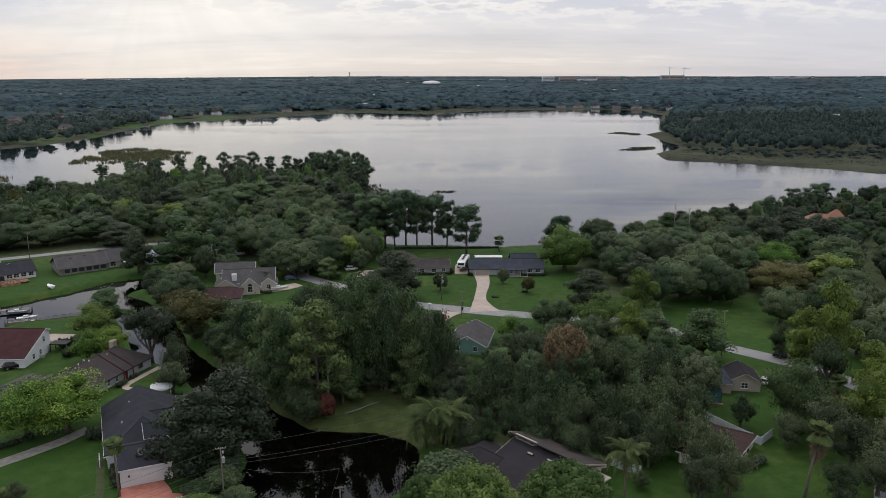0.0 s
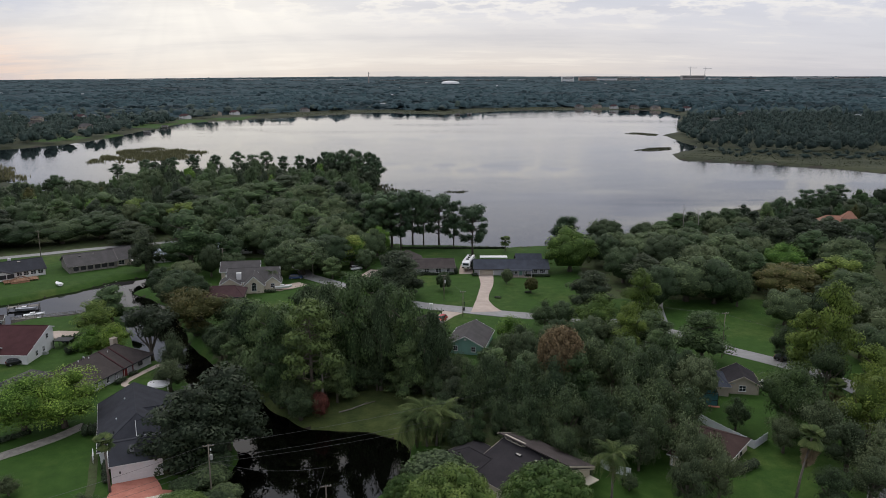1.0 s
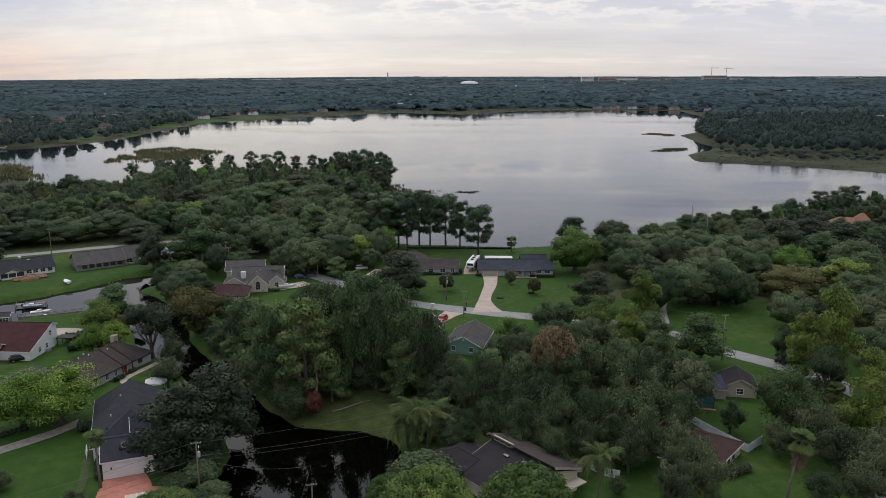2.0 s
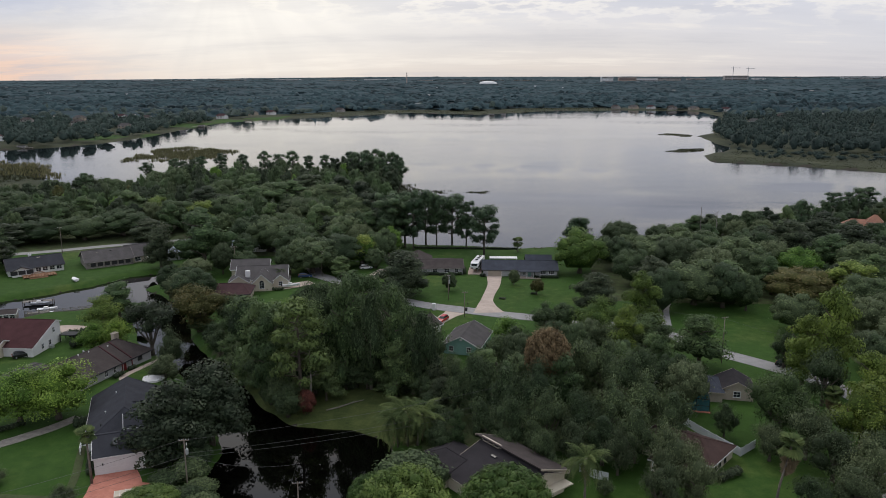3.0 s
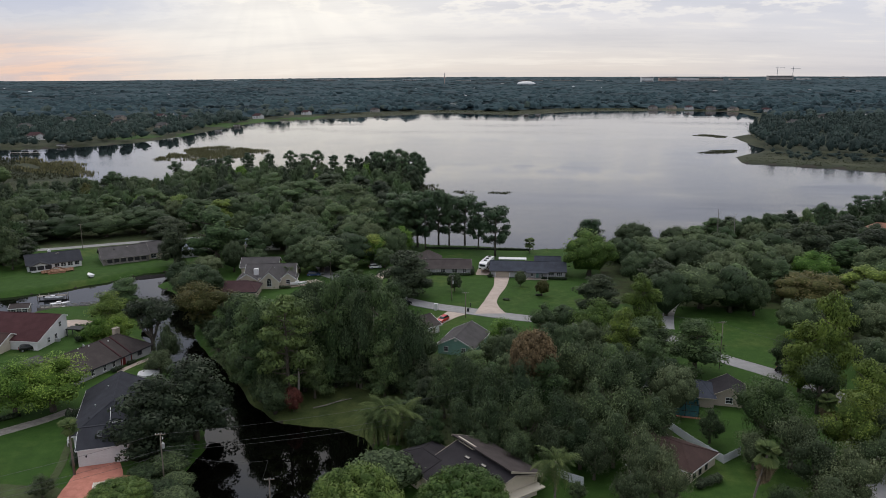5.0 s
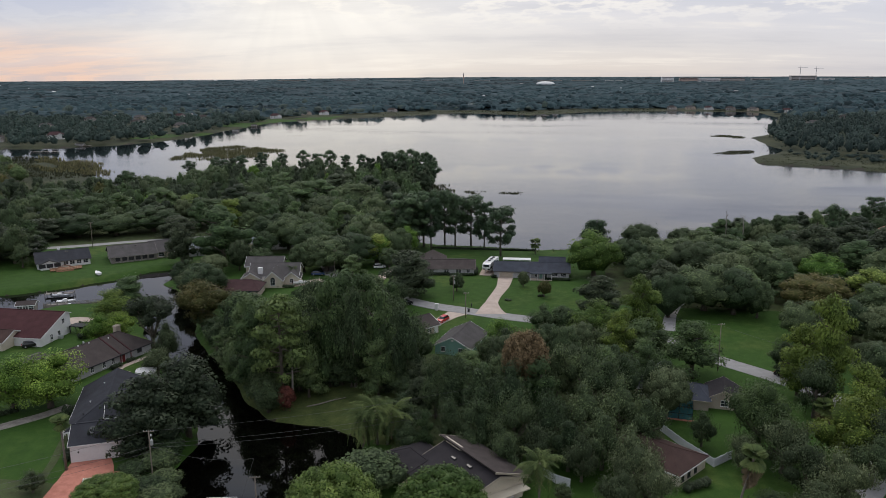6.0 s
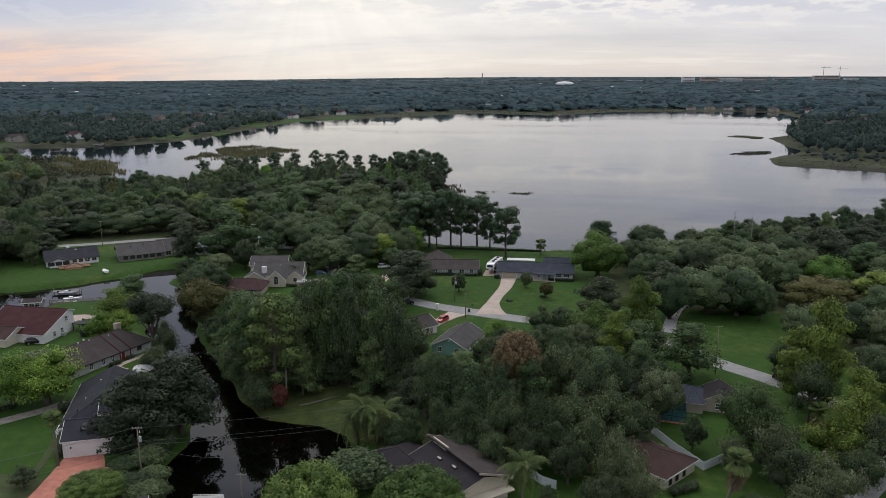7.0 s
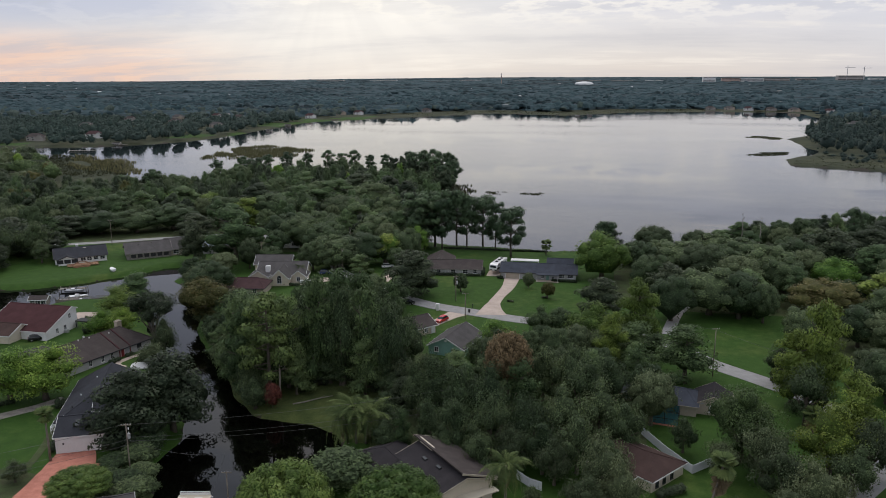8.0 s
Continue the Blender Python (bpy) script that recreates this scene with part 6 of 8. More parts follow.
def fan_mesh(name, length, droop, leaf="palm"):
    """A fan leaf on a stalk."""
    v, f = [], []
    hub = np.array([length * 0.45, 0, length * (0.25 - 0.3 * droop)])
    v += [(0, 0.04, 0), (0, -0.04, 0), tuple(hub)]
    f.append((0, 1, 2))
    n = 11
    for i in range(n):
        a = math.radians(-105 + 210 * (i + 0.5) / n)
        tip = hub + length * 0.62 * np.array([math.cos(a), math.sin(a), -0.25 - 0.45 * droop])
        side = np.array([-math.sin(a), math.cos(a), 0]) * length * 0.12
        mid = hub + (tip - hub) * 0.5 + (0, 0, 0.05)
        k = len(v)
        v += [hub, mid - side, tip, mid + side]
        f += [(k, k + 1, k + 2), (k, k + 2, k + 3)]
    return array_mesh(name, np.array([np.array(p, float) for p in v]), np.array(f), None, LEAF[leaf], smooth=np.zeros(len(f), bool))


FROND = {"queen_up": frond_mesh("frond", 3.3, 1.1, 0.95, 34), "queen_down": frond_mesh("frond", 3.2, 1.9, 0.9, 34), "fan_up": fan_mesh("frond", 2.0, 0.2), "fan_down": fan_mesh("frond", 1.9, 1.1), "fan_dead": fan_mesh("dead_frond", 2.6, 1.9)}
FROND["queen_dead"] = frond_mesh("dead_frond", 2.9, 2.3, 0.5, 22)
for dry in ("fan_dead", "queen_dead"):
    FROND[dry].materials[0] = M["thatch"]


def palm(x, y, h, kind, label, size=1.0, lean=(0, 0), skirt=False, trunk_r=0.2):
    p = thing("palm_tree", at(x, y, float(land(x, y))), label, "palm tree", "palms")
    t = Shape()
    t.tube([(0, 0, -0.3), (lean[0] * 0.25, lean[1] * 0.25, h * 0.4), (lean[0], lean[1], h)], [trunk_r * 1.35, trunk_r, trunk_r * 0.9], 9)
    part("trunk", t, M["palm_bark"], p, smooth=True)
    n = 34 if kind == "queen" else 26
    for i in range(n):
        low = i % 2 if kind == "queen" else (i % 3 == 2)
        me = FROND[kind + ("_down" if low else "_up")]
        tilt = RNG.uniform(-55, -10) if not low else RNG.uniform(-10, 30)
        part("frond", me, None, p, m=at(lean[0], lean[1], h - 0.1, i * 137.5 + RNG.uniform(-10, 10)) @ pose(0, 0, 0, RNG.uniform(-12, 12), tilt if kind == "queen" else tilt * 0.9, 0) @ Matrix.Scale(size * RNG.uniform(0.85, 1.1), 4))
    if kind == "queen" and size > 1.5:          # old leaves hanging down beside the trunk
        for i in range(7):
            part("dead_frond", FROND["queen_dead"], None, p, m=at(lean[0], lean[1], h - 0.35, i * 51 + RNG.uniform(-15, 15)) @ pose(0, 0, 0, 0, RNG.uniform(25, 45), 0) @ Matrix.Scale(size * 0.8, 4))
    if skirt:
        for i in range(30):
            k = i / 30 * min(3.6, h * 0.45)
            q = 1 - k / h * 0.9
            part("dead_frond", FROND["fan_dead"], None, p, m=at(lean[0] * q, lean[1] * q, h - 0.3 - k, i * 137.5) @ pose(0, 0, 0, 0, 66 - 3 * (i % 4), 0) @ Matrix.Scale(0.8 - 0.3 * i / 30, 4))
    return p


palm(10.2, 140.8, 7.4, "queen", "queen palm with feathery arching fronds by the pond", 1.9, (-0.4, 0))
palm(12.0, 141.2, 6.6, "queen", "queen palm leaning over the pond bank", 1.8, (0.9, 0.2))
palm(8.2, 141.4, 5.4, "queen", "queen palm with drooping fronds by the pond", 1.75, (-1.0, 0.3))
palm(42.8, 120.3, 9.4, "queen", "queen palm with long drooping fronds beside a house", 1.6)
palm(74.6, 122.2, 11.6, "fan", "fan palm with a skirt of dead brown fronds", 1.25, (2.4, 1.6), True, 0.2)
palm(-44.8, 121.8, 9.6, "fan", "slim fan palm beside the garage", 0.95, (-0.3, 0.2))
palm(-62.6, 116.0, 3.2, "fan", "low fan palm on the lawn", 0.9)
palm(33.8, 316, 4.5, "fan", "small round-headed palm on the lake lawn", 1.3)
palm(100, 163, 4.6, "fan", "short fan palm with brown skirt by the road", 1.1, (0, 0), True)
palm(-85.5, 254, 6.0, "queen", "queen palm beside the canal", 1.1)
palm(-50.5, 259.5, 4.6, "queen", "queen palm beside the gabled house", 1.0)


# ---- vehicles ----
def profile_body(points, w, pinch=0.0, z_pinch=0.0):
    """Extrudes a side outline across the width; corners above z_pinch draw in."""
    s = Shape()
    n = len(points)
    sides = []
    for sgn in (-1, 1):
        sides.append([(x, sgn * (w / 2 - (pinch if z > z_pinch else 0)), z) for x, z in points])
    s.solid(sides[0] + sides[1], [tuple(range(n)), tuple(range(2 * n - 1, n - 1, -1))] + [(i, i + n, (i + 1) % n + n, (i + 1) % n) for i in range(n)])
    return s


def wheel(parent, x, y, r=0.34, w=0.22):
    t = Shape()
    t.tube([(0, -w / 2, 0), (0, -w / 2 + 0.04, 0), (0, w / 2 - 0.04, 0), (0, w / 2, 0)], [r * 0.9, r, r, r * 0.9], 14)
    ob = part("wheel", t, M["rubber"], parent, m=at(x, y, r), smooth=False)
    k = Shape()
    k.tube([(0, -w / 2 - 0.02, 0), (0, w / 2 + 0.02, 0)], [r * 0.58, r * 0.58], 10)
    part("rim", k, M["steel"], ob)


def car(x, y, turn, paint, label, L=4.6, suv=True):
    c = thing("car", at(x, y, float(land(x, y)) + 0.06, turn), label, "car", "parked cars")
    k = L / 4.6
    top = 1.66 if suv else 1.44
    body = profile_body([(-2.3 * k, 0.45), (-2.25 * k, 0.28), (2.2 * k, 0.28), (2.3 * k, 0.45), (2.26 * k, 0.78), (1.2 * k, 0.98), (-2.2 * k, 1.02), (-2.32 * k, 0.7)], 1.82, 0.04, 0.9)
    part("body", body, M[paint], c)
    glass = profile_body([(1.15 * k, 0.98), (0.45 * k, top - 0.08), (-1.75 * k, top - 0.08), (-2.1 * k, 1.02)], 1.66, 0.16, 1.2)
    part("glasshouse", glass, M["glass"], c)
    roof = profile_body([(0.5 * k, top - 0.1), (0.3 * k, top - 0.01), (-1.5 * k, top), (-1.82 * k, top - 0.1)], 1.40, 0.05, top - 0.05)
    part("roof", roof, M[paint], c)
    for px, py in ((1.42 * k, 0.82), (1.42 * k, -0.82), (-1.4 * k, 0.82), (-1.4 * k, -0.82)):
        wheel(c, px, py)
    for sgn in (-1, 1):
        h = Shape()
        h.box(2.2 * k, sgn * 0.62 - 0.2, 0.6, 2.31 * k, sgn * 0.62 + 0.2, 0.78)
        part("headlight", h, M["lamp"], c)
        t = Shape()
        t.box(-2.34 * k, sgn * 0.7 - 0.12, 0.75, -2.24 * k, sgn * 0.7 + 0.12, 1.0)
        part("tail_light", t, M["tail"], c)
        m = Shape()
        m.box(0.85 * k, sgn * 1.0 - 0.1, 0.98, 1.0 * k, sgn * 1.0 + 0.1, 1.14)
        part("mirror", m, M[paint], c)
    b = Shape()
    b.box(2.24 * k, -0.5, 0.42, 2.33 * k, 0.5, 0.58)
    part("grille", b, M["rubber"], c)
    return c


car(10.4, 221.2, 248, "car_red", "red hatchback parked on a pale driveway", 4.6)
car(-24.0, 282.3, 25, "car_white", "white sport utility car parked on grass", 4.7)
car(-4.2, 236.9, -18, "car_black", "black saloon parked at the kerb", 4.7, False)
car(68.7, 193.2, 35, "car_silver", "silver car parked between the trees", 4.6)
car(99.6, 190.8, -30, "car_black", "dark car standing on the road bend", 4.6)
car(-44.0, 268.5, 15, "car_blue", "dark blue pickup beside the trees", 5.0)
car(66.0, 198.5, 20, "car_white", "white van-like car half hidden by trees", 4.6)
car(88.5, 172.0, -35, "car_white", "white car half hidden behind a pine", 4.5)
car(-96.5, 181.5, 40, "car_black", "dark car beside the red-roofed house", 4.5)


def caravan():
    r = thing("motorhome", at(18.4, 285.2, 0.1, -100) @ Matrix.Scale(1.18, 4), "large white travel trailer with black markings on a concrete pad", "motorhome")
    body = profile_body([(-5.2, 0.75), (3.0, 0.75), (3.3, 1.5), (5.2, 1.5), (5.35, 2.3), (4.7, 3.25), (4.2, 3.45), (-5.0, 3.5), (-5.25, 3.3)], 2.5)
    part("body", body, M["car_white"], r)
    b = Shape()
    b.box(5.0, -0.95, 2.05, 5.34, 0.95, 2.75)
    part("front_window", b, M["glass"], r, m=pose(0.1, 0, 0, 0, -3, 0))
    for sgn in (-1, 1):
        s = Shape()
        s.box(-4.6, sgn * 1.25 - 0.012, 1.0, 3.0, sgn * 1.25 + 0.012, 1.35)
        s.box(2.6, sgn * 1.25 - 0.014, 1.6, 4.9, sgn * 1.25 + 0.014, 2.2)
        part("black_stripe", s, M["car_black"], r)
        for x in (-3.4, -0.8, 1.4):
            w = Shape()
            w.box(x - 0.6, sgn * 1.26 - 0.02, 1.9, x + 0.6, sgn * 1.26 + 0.02, 2.7)
            part("side_window", w, M["glass"], r)
        g = Shape()
        g.box(4.6, sgn * 0.8 - 0.35, 1.45, 5.3, sgn * 0.8 + 0.35, 1.75)
        part("front_marking", g, M["car_black"], r)
    for x in (-3.4, -0.9, 1.6):
        u = Shape()
        u.box(x - 0.5, -0.4, 3.47, x + 0.5, 0.4, 3.72)
        part("roof_unit", u, M["screen"], r)
    for x in (-2.2, -1.3):
        for y in (-1.05, 1.05):
            wheel(r, x, y, 0.4, 0.26)
    leg = Shape()
    for y in (-0.7, 0.7):
        leg.box(3.4, y - 0.07, 0, 3.55, y + 0.07, 1.5)
    part("landing_leg", leg, M["steel"], r)


caravan()


def boat(x, y, z, turn, label, L=6.0, name="motorboat", hull="car_white"):
    b = thing(name, at(x, y, z, turn), label, "boat", "boats")
    s = Shape()
    rings = []
    for t, w, k in ((-0.5, 0.95, 0.0), (-0.1, 1.0, 0.0), (0.25, 0.8, 0.08), (0.42, 0.38, 0.2), (0.5, 0.04, 0.35)):
        rings.append([(t * L, -w, 0.75 + k), (t * L, -w * 0.72, 0.1 + k), (t * L, 0, -0.1 + k), (t * L, w * 0.72, 0.1 + k), (t * L, w, 0.75 + k)])
    pts = [p for r in rings for p in r]
    faces = [(i * 5 + j, i * 5 + j + 1, i * 5 + j + 6, i * 5 + j + 5) for i in range(4) for j in range(4)] + [(0, 1, 2, 3, 4)]
    s.solid(pts, faces)
    s.solid([r[0] for r in rings] + [r[4] for r in rings], [(i, i + 1, i + 6, i + 5) for i in range(4)])
    part("hull", s, M[hull], b)
    if L < 4:
        seat = Shape()
        seat.box(-0.12 * L, -0.6, 0.55, 0.02 * L, 0.6, 0.62)
        part("bench", seat, M["old_timber"], b)
        return b
    c = Shape()
    c.box(-0.18 * L, -0.55, 0.75, 0.06 * L, 0.55, 1.3)
    part("console", c, M["white"], b)
    w = Shape()
    w.box(0.06 * L, -0.5, 1.2, 0.08 * L, 0.5, 1.6)
    part("windscreen", w, M["glass"], b)
    m = Shape()
    m.box(-0.56 * L, -0.2, 0.3, -0.49 * L, 0.2, 1.2)
    part("outboard_motor", m, M["rubber"], b)
    return b


boat(-116.5, 225.5, WATER_Z + 0.3, 25, "white motorboat moored at a canal dock")
boat(-122.5, 231.5, WATER_Z + 0.3, 10, "grey boat moored beside the dock", 6.5, hull="car_silver")
boat(-45.2, 254.1, 0.55, 20, "white boat on a trailer on the drive", 6.0)
boat(-113.2, 220.8, WATER_Z + 0.35, 60, "small white dinghy at the bank", 3.0, "dinghy")
boat(-124.9, 256.4, float(land(-124.9, 256.4)) + 0.25, 140, "white kayak lying on the grass above the bank", 3.4, "kayak")


def dock(x, y, z, turn, L, W, label, group="docks", piles=True):
    d = thing("dock", at(x, y, z, turn), label, "dock", group)
    n = max(4, int(L / 0.6))
    for i in range(n):
        s = Shape()
        s.box(-L / 2 + i * L / n, -W / 2, 0.9, -L / 2 + (i + 0.9) * L / n, W / 2, 1.0)
        part("plank", s, M["old_timber"], d)
    for i in range(max(2, int(L / 3)) + 1):
        for y0 in (-W / 2, W / 2):
            p = Shape()
            p.tube([(-L / 2 + i * L / max(2, int(L / 3)), y0, -2), (-L / 2 + i * L / max(2, int(L / 3)), y0, 1.6)], [0.13, 0.12], 6)
            part("pile", p, M["old_timber"], d)
    return d


def pontoon(x, y, turn):
    b = thing("pontoon_boat", at(x, y, WATER_Z, turn), "white pontoon boat with a low rail on dark water", "boat", "boats")
    for sy in (-0.95, 0.95):
        f = Shape()
        f.tube([(-3.0, sy, 0.1), (2.6, sy, 0.1), (3.2, sy, 0.3)], [0.32, 0.32, 0.08], 10)
        part("float", f, M["steel"], b)
    d = Shape()
    d.box(-2.9, -1.25, 0.4, 2.9, 1.25, 0.52)
    part("platform", d, M["cream"], b)
    for sy in (-1.2, 1.2):
        r = Shape()
        r.box(-2.7, sy - 0.03, 1.15, 2.7, sy + 0.03, 1.22)
        r.box(-2.7, sy - 0.02, 0.55, 2.7, sy + 0.02, 1.0)
        for k in range(5):
            r.box(-2.7 + k * 1.33, sy - 0.03, 0.52, -2.64 + k * 1.33, sy + 0.03, 1.2)
        part("rail", r, M["car_white"], b)
    for x0 in (-2.3, 0.6):
        c = Shape()
        c.box(x0, -1.0, 0.52, x0 + 1.3, -0.4, 0.95)
        c.box(x0, -1.12, 0.52, x0 + 1.3, -0.98, 1.35)
        part("bench", c, M["white"], b)


pontoon(-12.0, 116.6, 12)
dock(-124.5, 233.5, WATER_Z, 20, 9, 2.2, "weathered timber dock reaching into the canal")
dock(-116.5, 220.8, WATER_Z + 0.2, 30, 6, 2.0, "brown timber landing at the canal bank")
dock(-468, 700, WATER_Z, 15, 26, 4, "grey dock on the far shore of the lake")
dock(-476, 770, WATER_Z, 10, 22, 4, "long dock with a roof on the far shore")
dock(-424, 1120, WATER_Z, 0, 26, 4, "long dock on the far lawn shore")
dock(-2, 1500, WATER_Z, 0, 24, 5, "dock on the far shore")
for x, y in ((-476, 770), (-2, 1502), (-424, 1122), (20, 1512), (-404, 1010)):
    simple_house(x, y, 5, 8, 5, "old_timber", "roof_grey", "small roofed boat shelter over the water", "boat_shelter", WATER_Z, 2.3)


# ---- poles and wires ----
def pole(x, y, h, label, turn=0.0, transformer=False, arms=1):
    p = thing("utility_pole", at(x, y, float(land(x, y)), turn), label, "utility pole", "utility poles")
    s = Shape()
    s.tube([(0, 0, -0.5), (0, 0, h * 0.5), (0, 0, h)], [0.15, 0.125, 0.095], 9)
    part("post", s, M["pole"], p, smooth=True)
    for k in range(arms):
        a = Shape()
        a.box(-0.9, -0.05, h - 0.35 - k * 0.9, 0.9, 0.05, h - 0.22 - k * 0.9)
        arm = part("crossarm", a, M["pole"], p)
        for i in (-0.8, -0.3, 0.3, 0.8):
            q = Shape()
            q.tube([(i, 0, h - 0.22 - k * 0.9), (i, 0, h - 0.08 - k * 0.9), (i, 0, h - 0.02 - k * 0.9)], [0.05, 0.07, 0.03], 6)
            part("insulator", q, M["steel"], arm)
    if transformer:
        t = Shape()
        t.tube([(0.36, 0, h - 2.9), (0.36, 0, h - 2.85), (0.36, 0, h - 1.95), (0.36, 0, h - 1.85)], [0.2, 0.26, 0.26, 0.16], 12)
        t.tube([(0.36, 0, h - 1.85), (0.36, 0, h - 1.55)], [0.05, 0.04], 6)
        part("transformer", t, M["steel"], p)
        b = Shape()
        b.box(0.28, -0.06, h - 1.2, 0.42, 0.06, h - 0.75)
        part("fuse", b, M["white"], p)
    return p


POLES = [(-25.6, 118.8, 11.0, True), (-5.5, 117.0, 8.4, False), (84.2, 192.0, 12.4, False), (-155.0, 299.5, 11, False), (-38.2, 270.5, 9.5, True), (16.7, 225.5, 8.0, False), (10.4, 242.8, 8.5, True), (-72, 274, 10, False)]
for x, y, h, tr in POLES:
    pole(x, y, h, "wooden utility pole with a grey transformer" if tr else "slim wooden utility pole with a crossarm", 15, tr)


def wire(a, b, sag, r=0.022):
    s = Shape()
    pts = []
    for i in range(15):
        t = i / 14
        pts.append((a[0] + (b[0] - a[0]) * t, a[1] + (b[1] - a[1]) * t, a[2] + (b[2] - a[2]) * t - sag * 4 * t * (1 - t)))
    s.tube(pts, [r] * 15, 5)
    tagged(new("power_line", s.mesh("power_line", M["wire"])), "thin black overhead cable between poles", "cable", "overhead cables")


wire((-26.4, 118.7, 10.7), (33, 152, 10.0), 1.2)
wire((-25.5, 118.8, 8.3), (34, 150, 8.0), 1.4)
wire((-25.5, 118.8, 7.6), (34, 149, 7.2), 1.5)
wire((-25.4, 118.8, 7.9), (-5.5, 117.0, 8.1), 1.2)
wire((-26.4, 118.7, 10.7), (-58, 92, 10.5), 0.8)
wire((-25.7, 118.8, 7.8), (-60, 92, 7.6), 0.9)
wire((-25.7, 118.8, 6.8), (-58, 94, 6.4), 0.9)
wire((-25.6, 118.8, 7.4), (-29.5, 113.5, 0.0), 0.0)
wire((-5.5, 117.0, 8.0), (-8.3, 114.6, -1.6), 0.0)
wire((84.2, 192.0, 12.0), (58, 214, 10.5), 0.8)
wire((84.2, 192.0, 12.0), (112, 168, 11.5), 0.8)
wire((-155, 299.5, 10.5), (-210, 280, 10.5), 1.0)
wire((-155, 299.5, 10.5), (-100, 322, 10.5), 1.0)
wire((-38.2, 270.5, 9.0), (10.4, 242.8, 8.2), 1.0)
wire((10.4, 242.8, 8.2), (16.7, 225.5, 7.7), 0.3)


# ---- fences, gardens and small things ----
def vinyl_fence(points):
    f = thing("vinyl_fence", at(*points[0]), "white vinyl privacy fence round a back lawn", "fence")
    ox, oy = points[0]
    for (ax, ay), (bx, by) in zip(points, points[1:]):
        L = math.hypot(bx - ax, by - ay)
        n = max(1, round(L / 2.0))
        turn = math.degrees(math.atan2(by - ay, bx - ax))
        for i in range(n):
            x, y = ax + (bx - ax) * i / n - ox, ay + (by - ay) * i / n - oy
            step = (L / n - 0.14) / 8
            s = Shape()
            s.box(0, -0.02, 0.05, 0.92 * step, 0.02, 1.65)
            board = s.mesh("board", M["vinyl"])
            for k in range(8):
                part("board", board, None, f, m=at(x, y, 0.05, turn) @ pose(0.09 + k * step, 0, 0))
            for z0, z1 in ((1.62, 1.74), (0.05, 0.2)):
                s = Shape()
                s.box(0.06, -0.04, z0, L / n - 0.04, 0.04, z1)
                part("rail", s, M["vinyl"], f, m=at(x, y, 0.05, turn))
            p = Shape()
            p.box(-0.06, -0.06, -0.2, 0.06, 0.06, 1.82)
            p.solid([(-0.09, -0.09, 1.82), (0.09, -0.09, 1.82), (0.09, 0.09, 1.82), (-0.09, 0.09, 1.82), (0, 0, 1.95)], [(0, 1, 4), (1, 2, 4), (2, 3, 4), (3, 0, 4)])
            part("post", p, M["vinyl"], f, m=at(x, y, 0.05, turn))


vinyl_fence([(65.5, 157.5), (70.2, 148.5), (74.6, 141.6), (78.6, 145.6)])
vinyl_fence([(43.2, 133.3), (45.5, 131.0), (48.1, 129.9)])


def bank_fence(points, label):
    f = thing("bank_fence", at(*points[0]), label, "fence")
    ox, oy = points[0]
    for (ax, ay), (bx, by) in zip(points, points[1:]):
        L = math.hypot(bx - ax, by - ay)
        n = max(1, round(L / 2.2))
        turn = math.degrees(math.atan2(by - ay, bx - ax))
        for i in range(n + 1):
            p = Shape()
            p.box(-0.07, -0.07, -1.2, 0.07, 0.07, 1.0)
            part("post", p, M["old_timber"], f, m=at(ax + (bx - ax) * i / n - ox, ay + (by - ay) * i / n - oy, 0, turn))
        r = Shape()
        r.box(0, -0.03, 0.75, L, 0.03, 0.87)
        r.box(0, -0.03, 0.35, L, 0.03, 0.47)
        r.box(0, -0.05, -1.2, L, 0.05, 0.1)
        part("rail", r, M["old_timber"], f, m=at(ax - ox, ay - oy, 0, turn))


bank_fence([(-119, 217.5), (-111, 220.5), (-103, 224.8), (-95, 229.5)], "low weathered fence along the canal bank")


def hedge(x, y, turn, L, W, H, label):
    h = thing("hedge", at(x, y, float(land(x, y)), turn), label, "hedge", "hedges")
    rng = np.random.RandomState(int(abs(x) * 7 + y) % 999)
    clumps = [((-L / 2 + (i + 0.5) * L / max(2, int(L / 0.9)), rng.uniform(-0.1, 0.1) * W, H * 0.5), (0.75, W * 0.5, H * 0.52)) for i in range(max(2, int(L / 0.9)))]
    part("foliage", crown_mesh("foliage", clumps, LEAF["dark"], 300 + int(L * 45), 0.10, rng, core=0.95, ragged=0.08), None, h)


hedge(0, 274.6, 8, 9, 1.3, 1.2, "clipped dark hedge in front of the lakeside house")
hedge(8.5, 275.4, 8, 9, 1.3, 1.1, "clipped dark hedge in front of the lakeside house")
hedge(43.5, 274.2, 2, 9, 1.4, 1.1, "clipped dark hedge under the windows")
hedge(20.6, 274.4, 0, 1.6, 1.4, 1.2, "small dark shrub beside the garage")
hedge(12, 320, 2, 44, 1.2, 1.0, "low dark hedge along the lake bank")
hedge(-50, 250.5, 10, 6, 1.4, 1.1, "clipped dark hedge beside the arched window")
hedge(-64.6, 170.5, 74, 3, 1.6, 1.2, "rounded dark shrubs under a window")
hedge(-63.6, 175.5, 74, 2.5, 1.3, 1.0, "rounded dark shrubs under a window")
hedge(-58, 144.0, 25, 5, 3.2, 2.6, "tall dark hedge beside the lawn")
hedge(-74.5, 139.5, 50, 10, 1.6, 1.2, "dark hedge along the garden path")
hedge(-48.4, 128, 115, 8, 1.4, 1.4, "planting bed of shrubs along the garage wall")
hedge(13.5, 279.5, 95, 6, 1.6, 2.2, "tall dark hedge beside the parking pad")
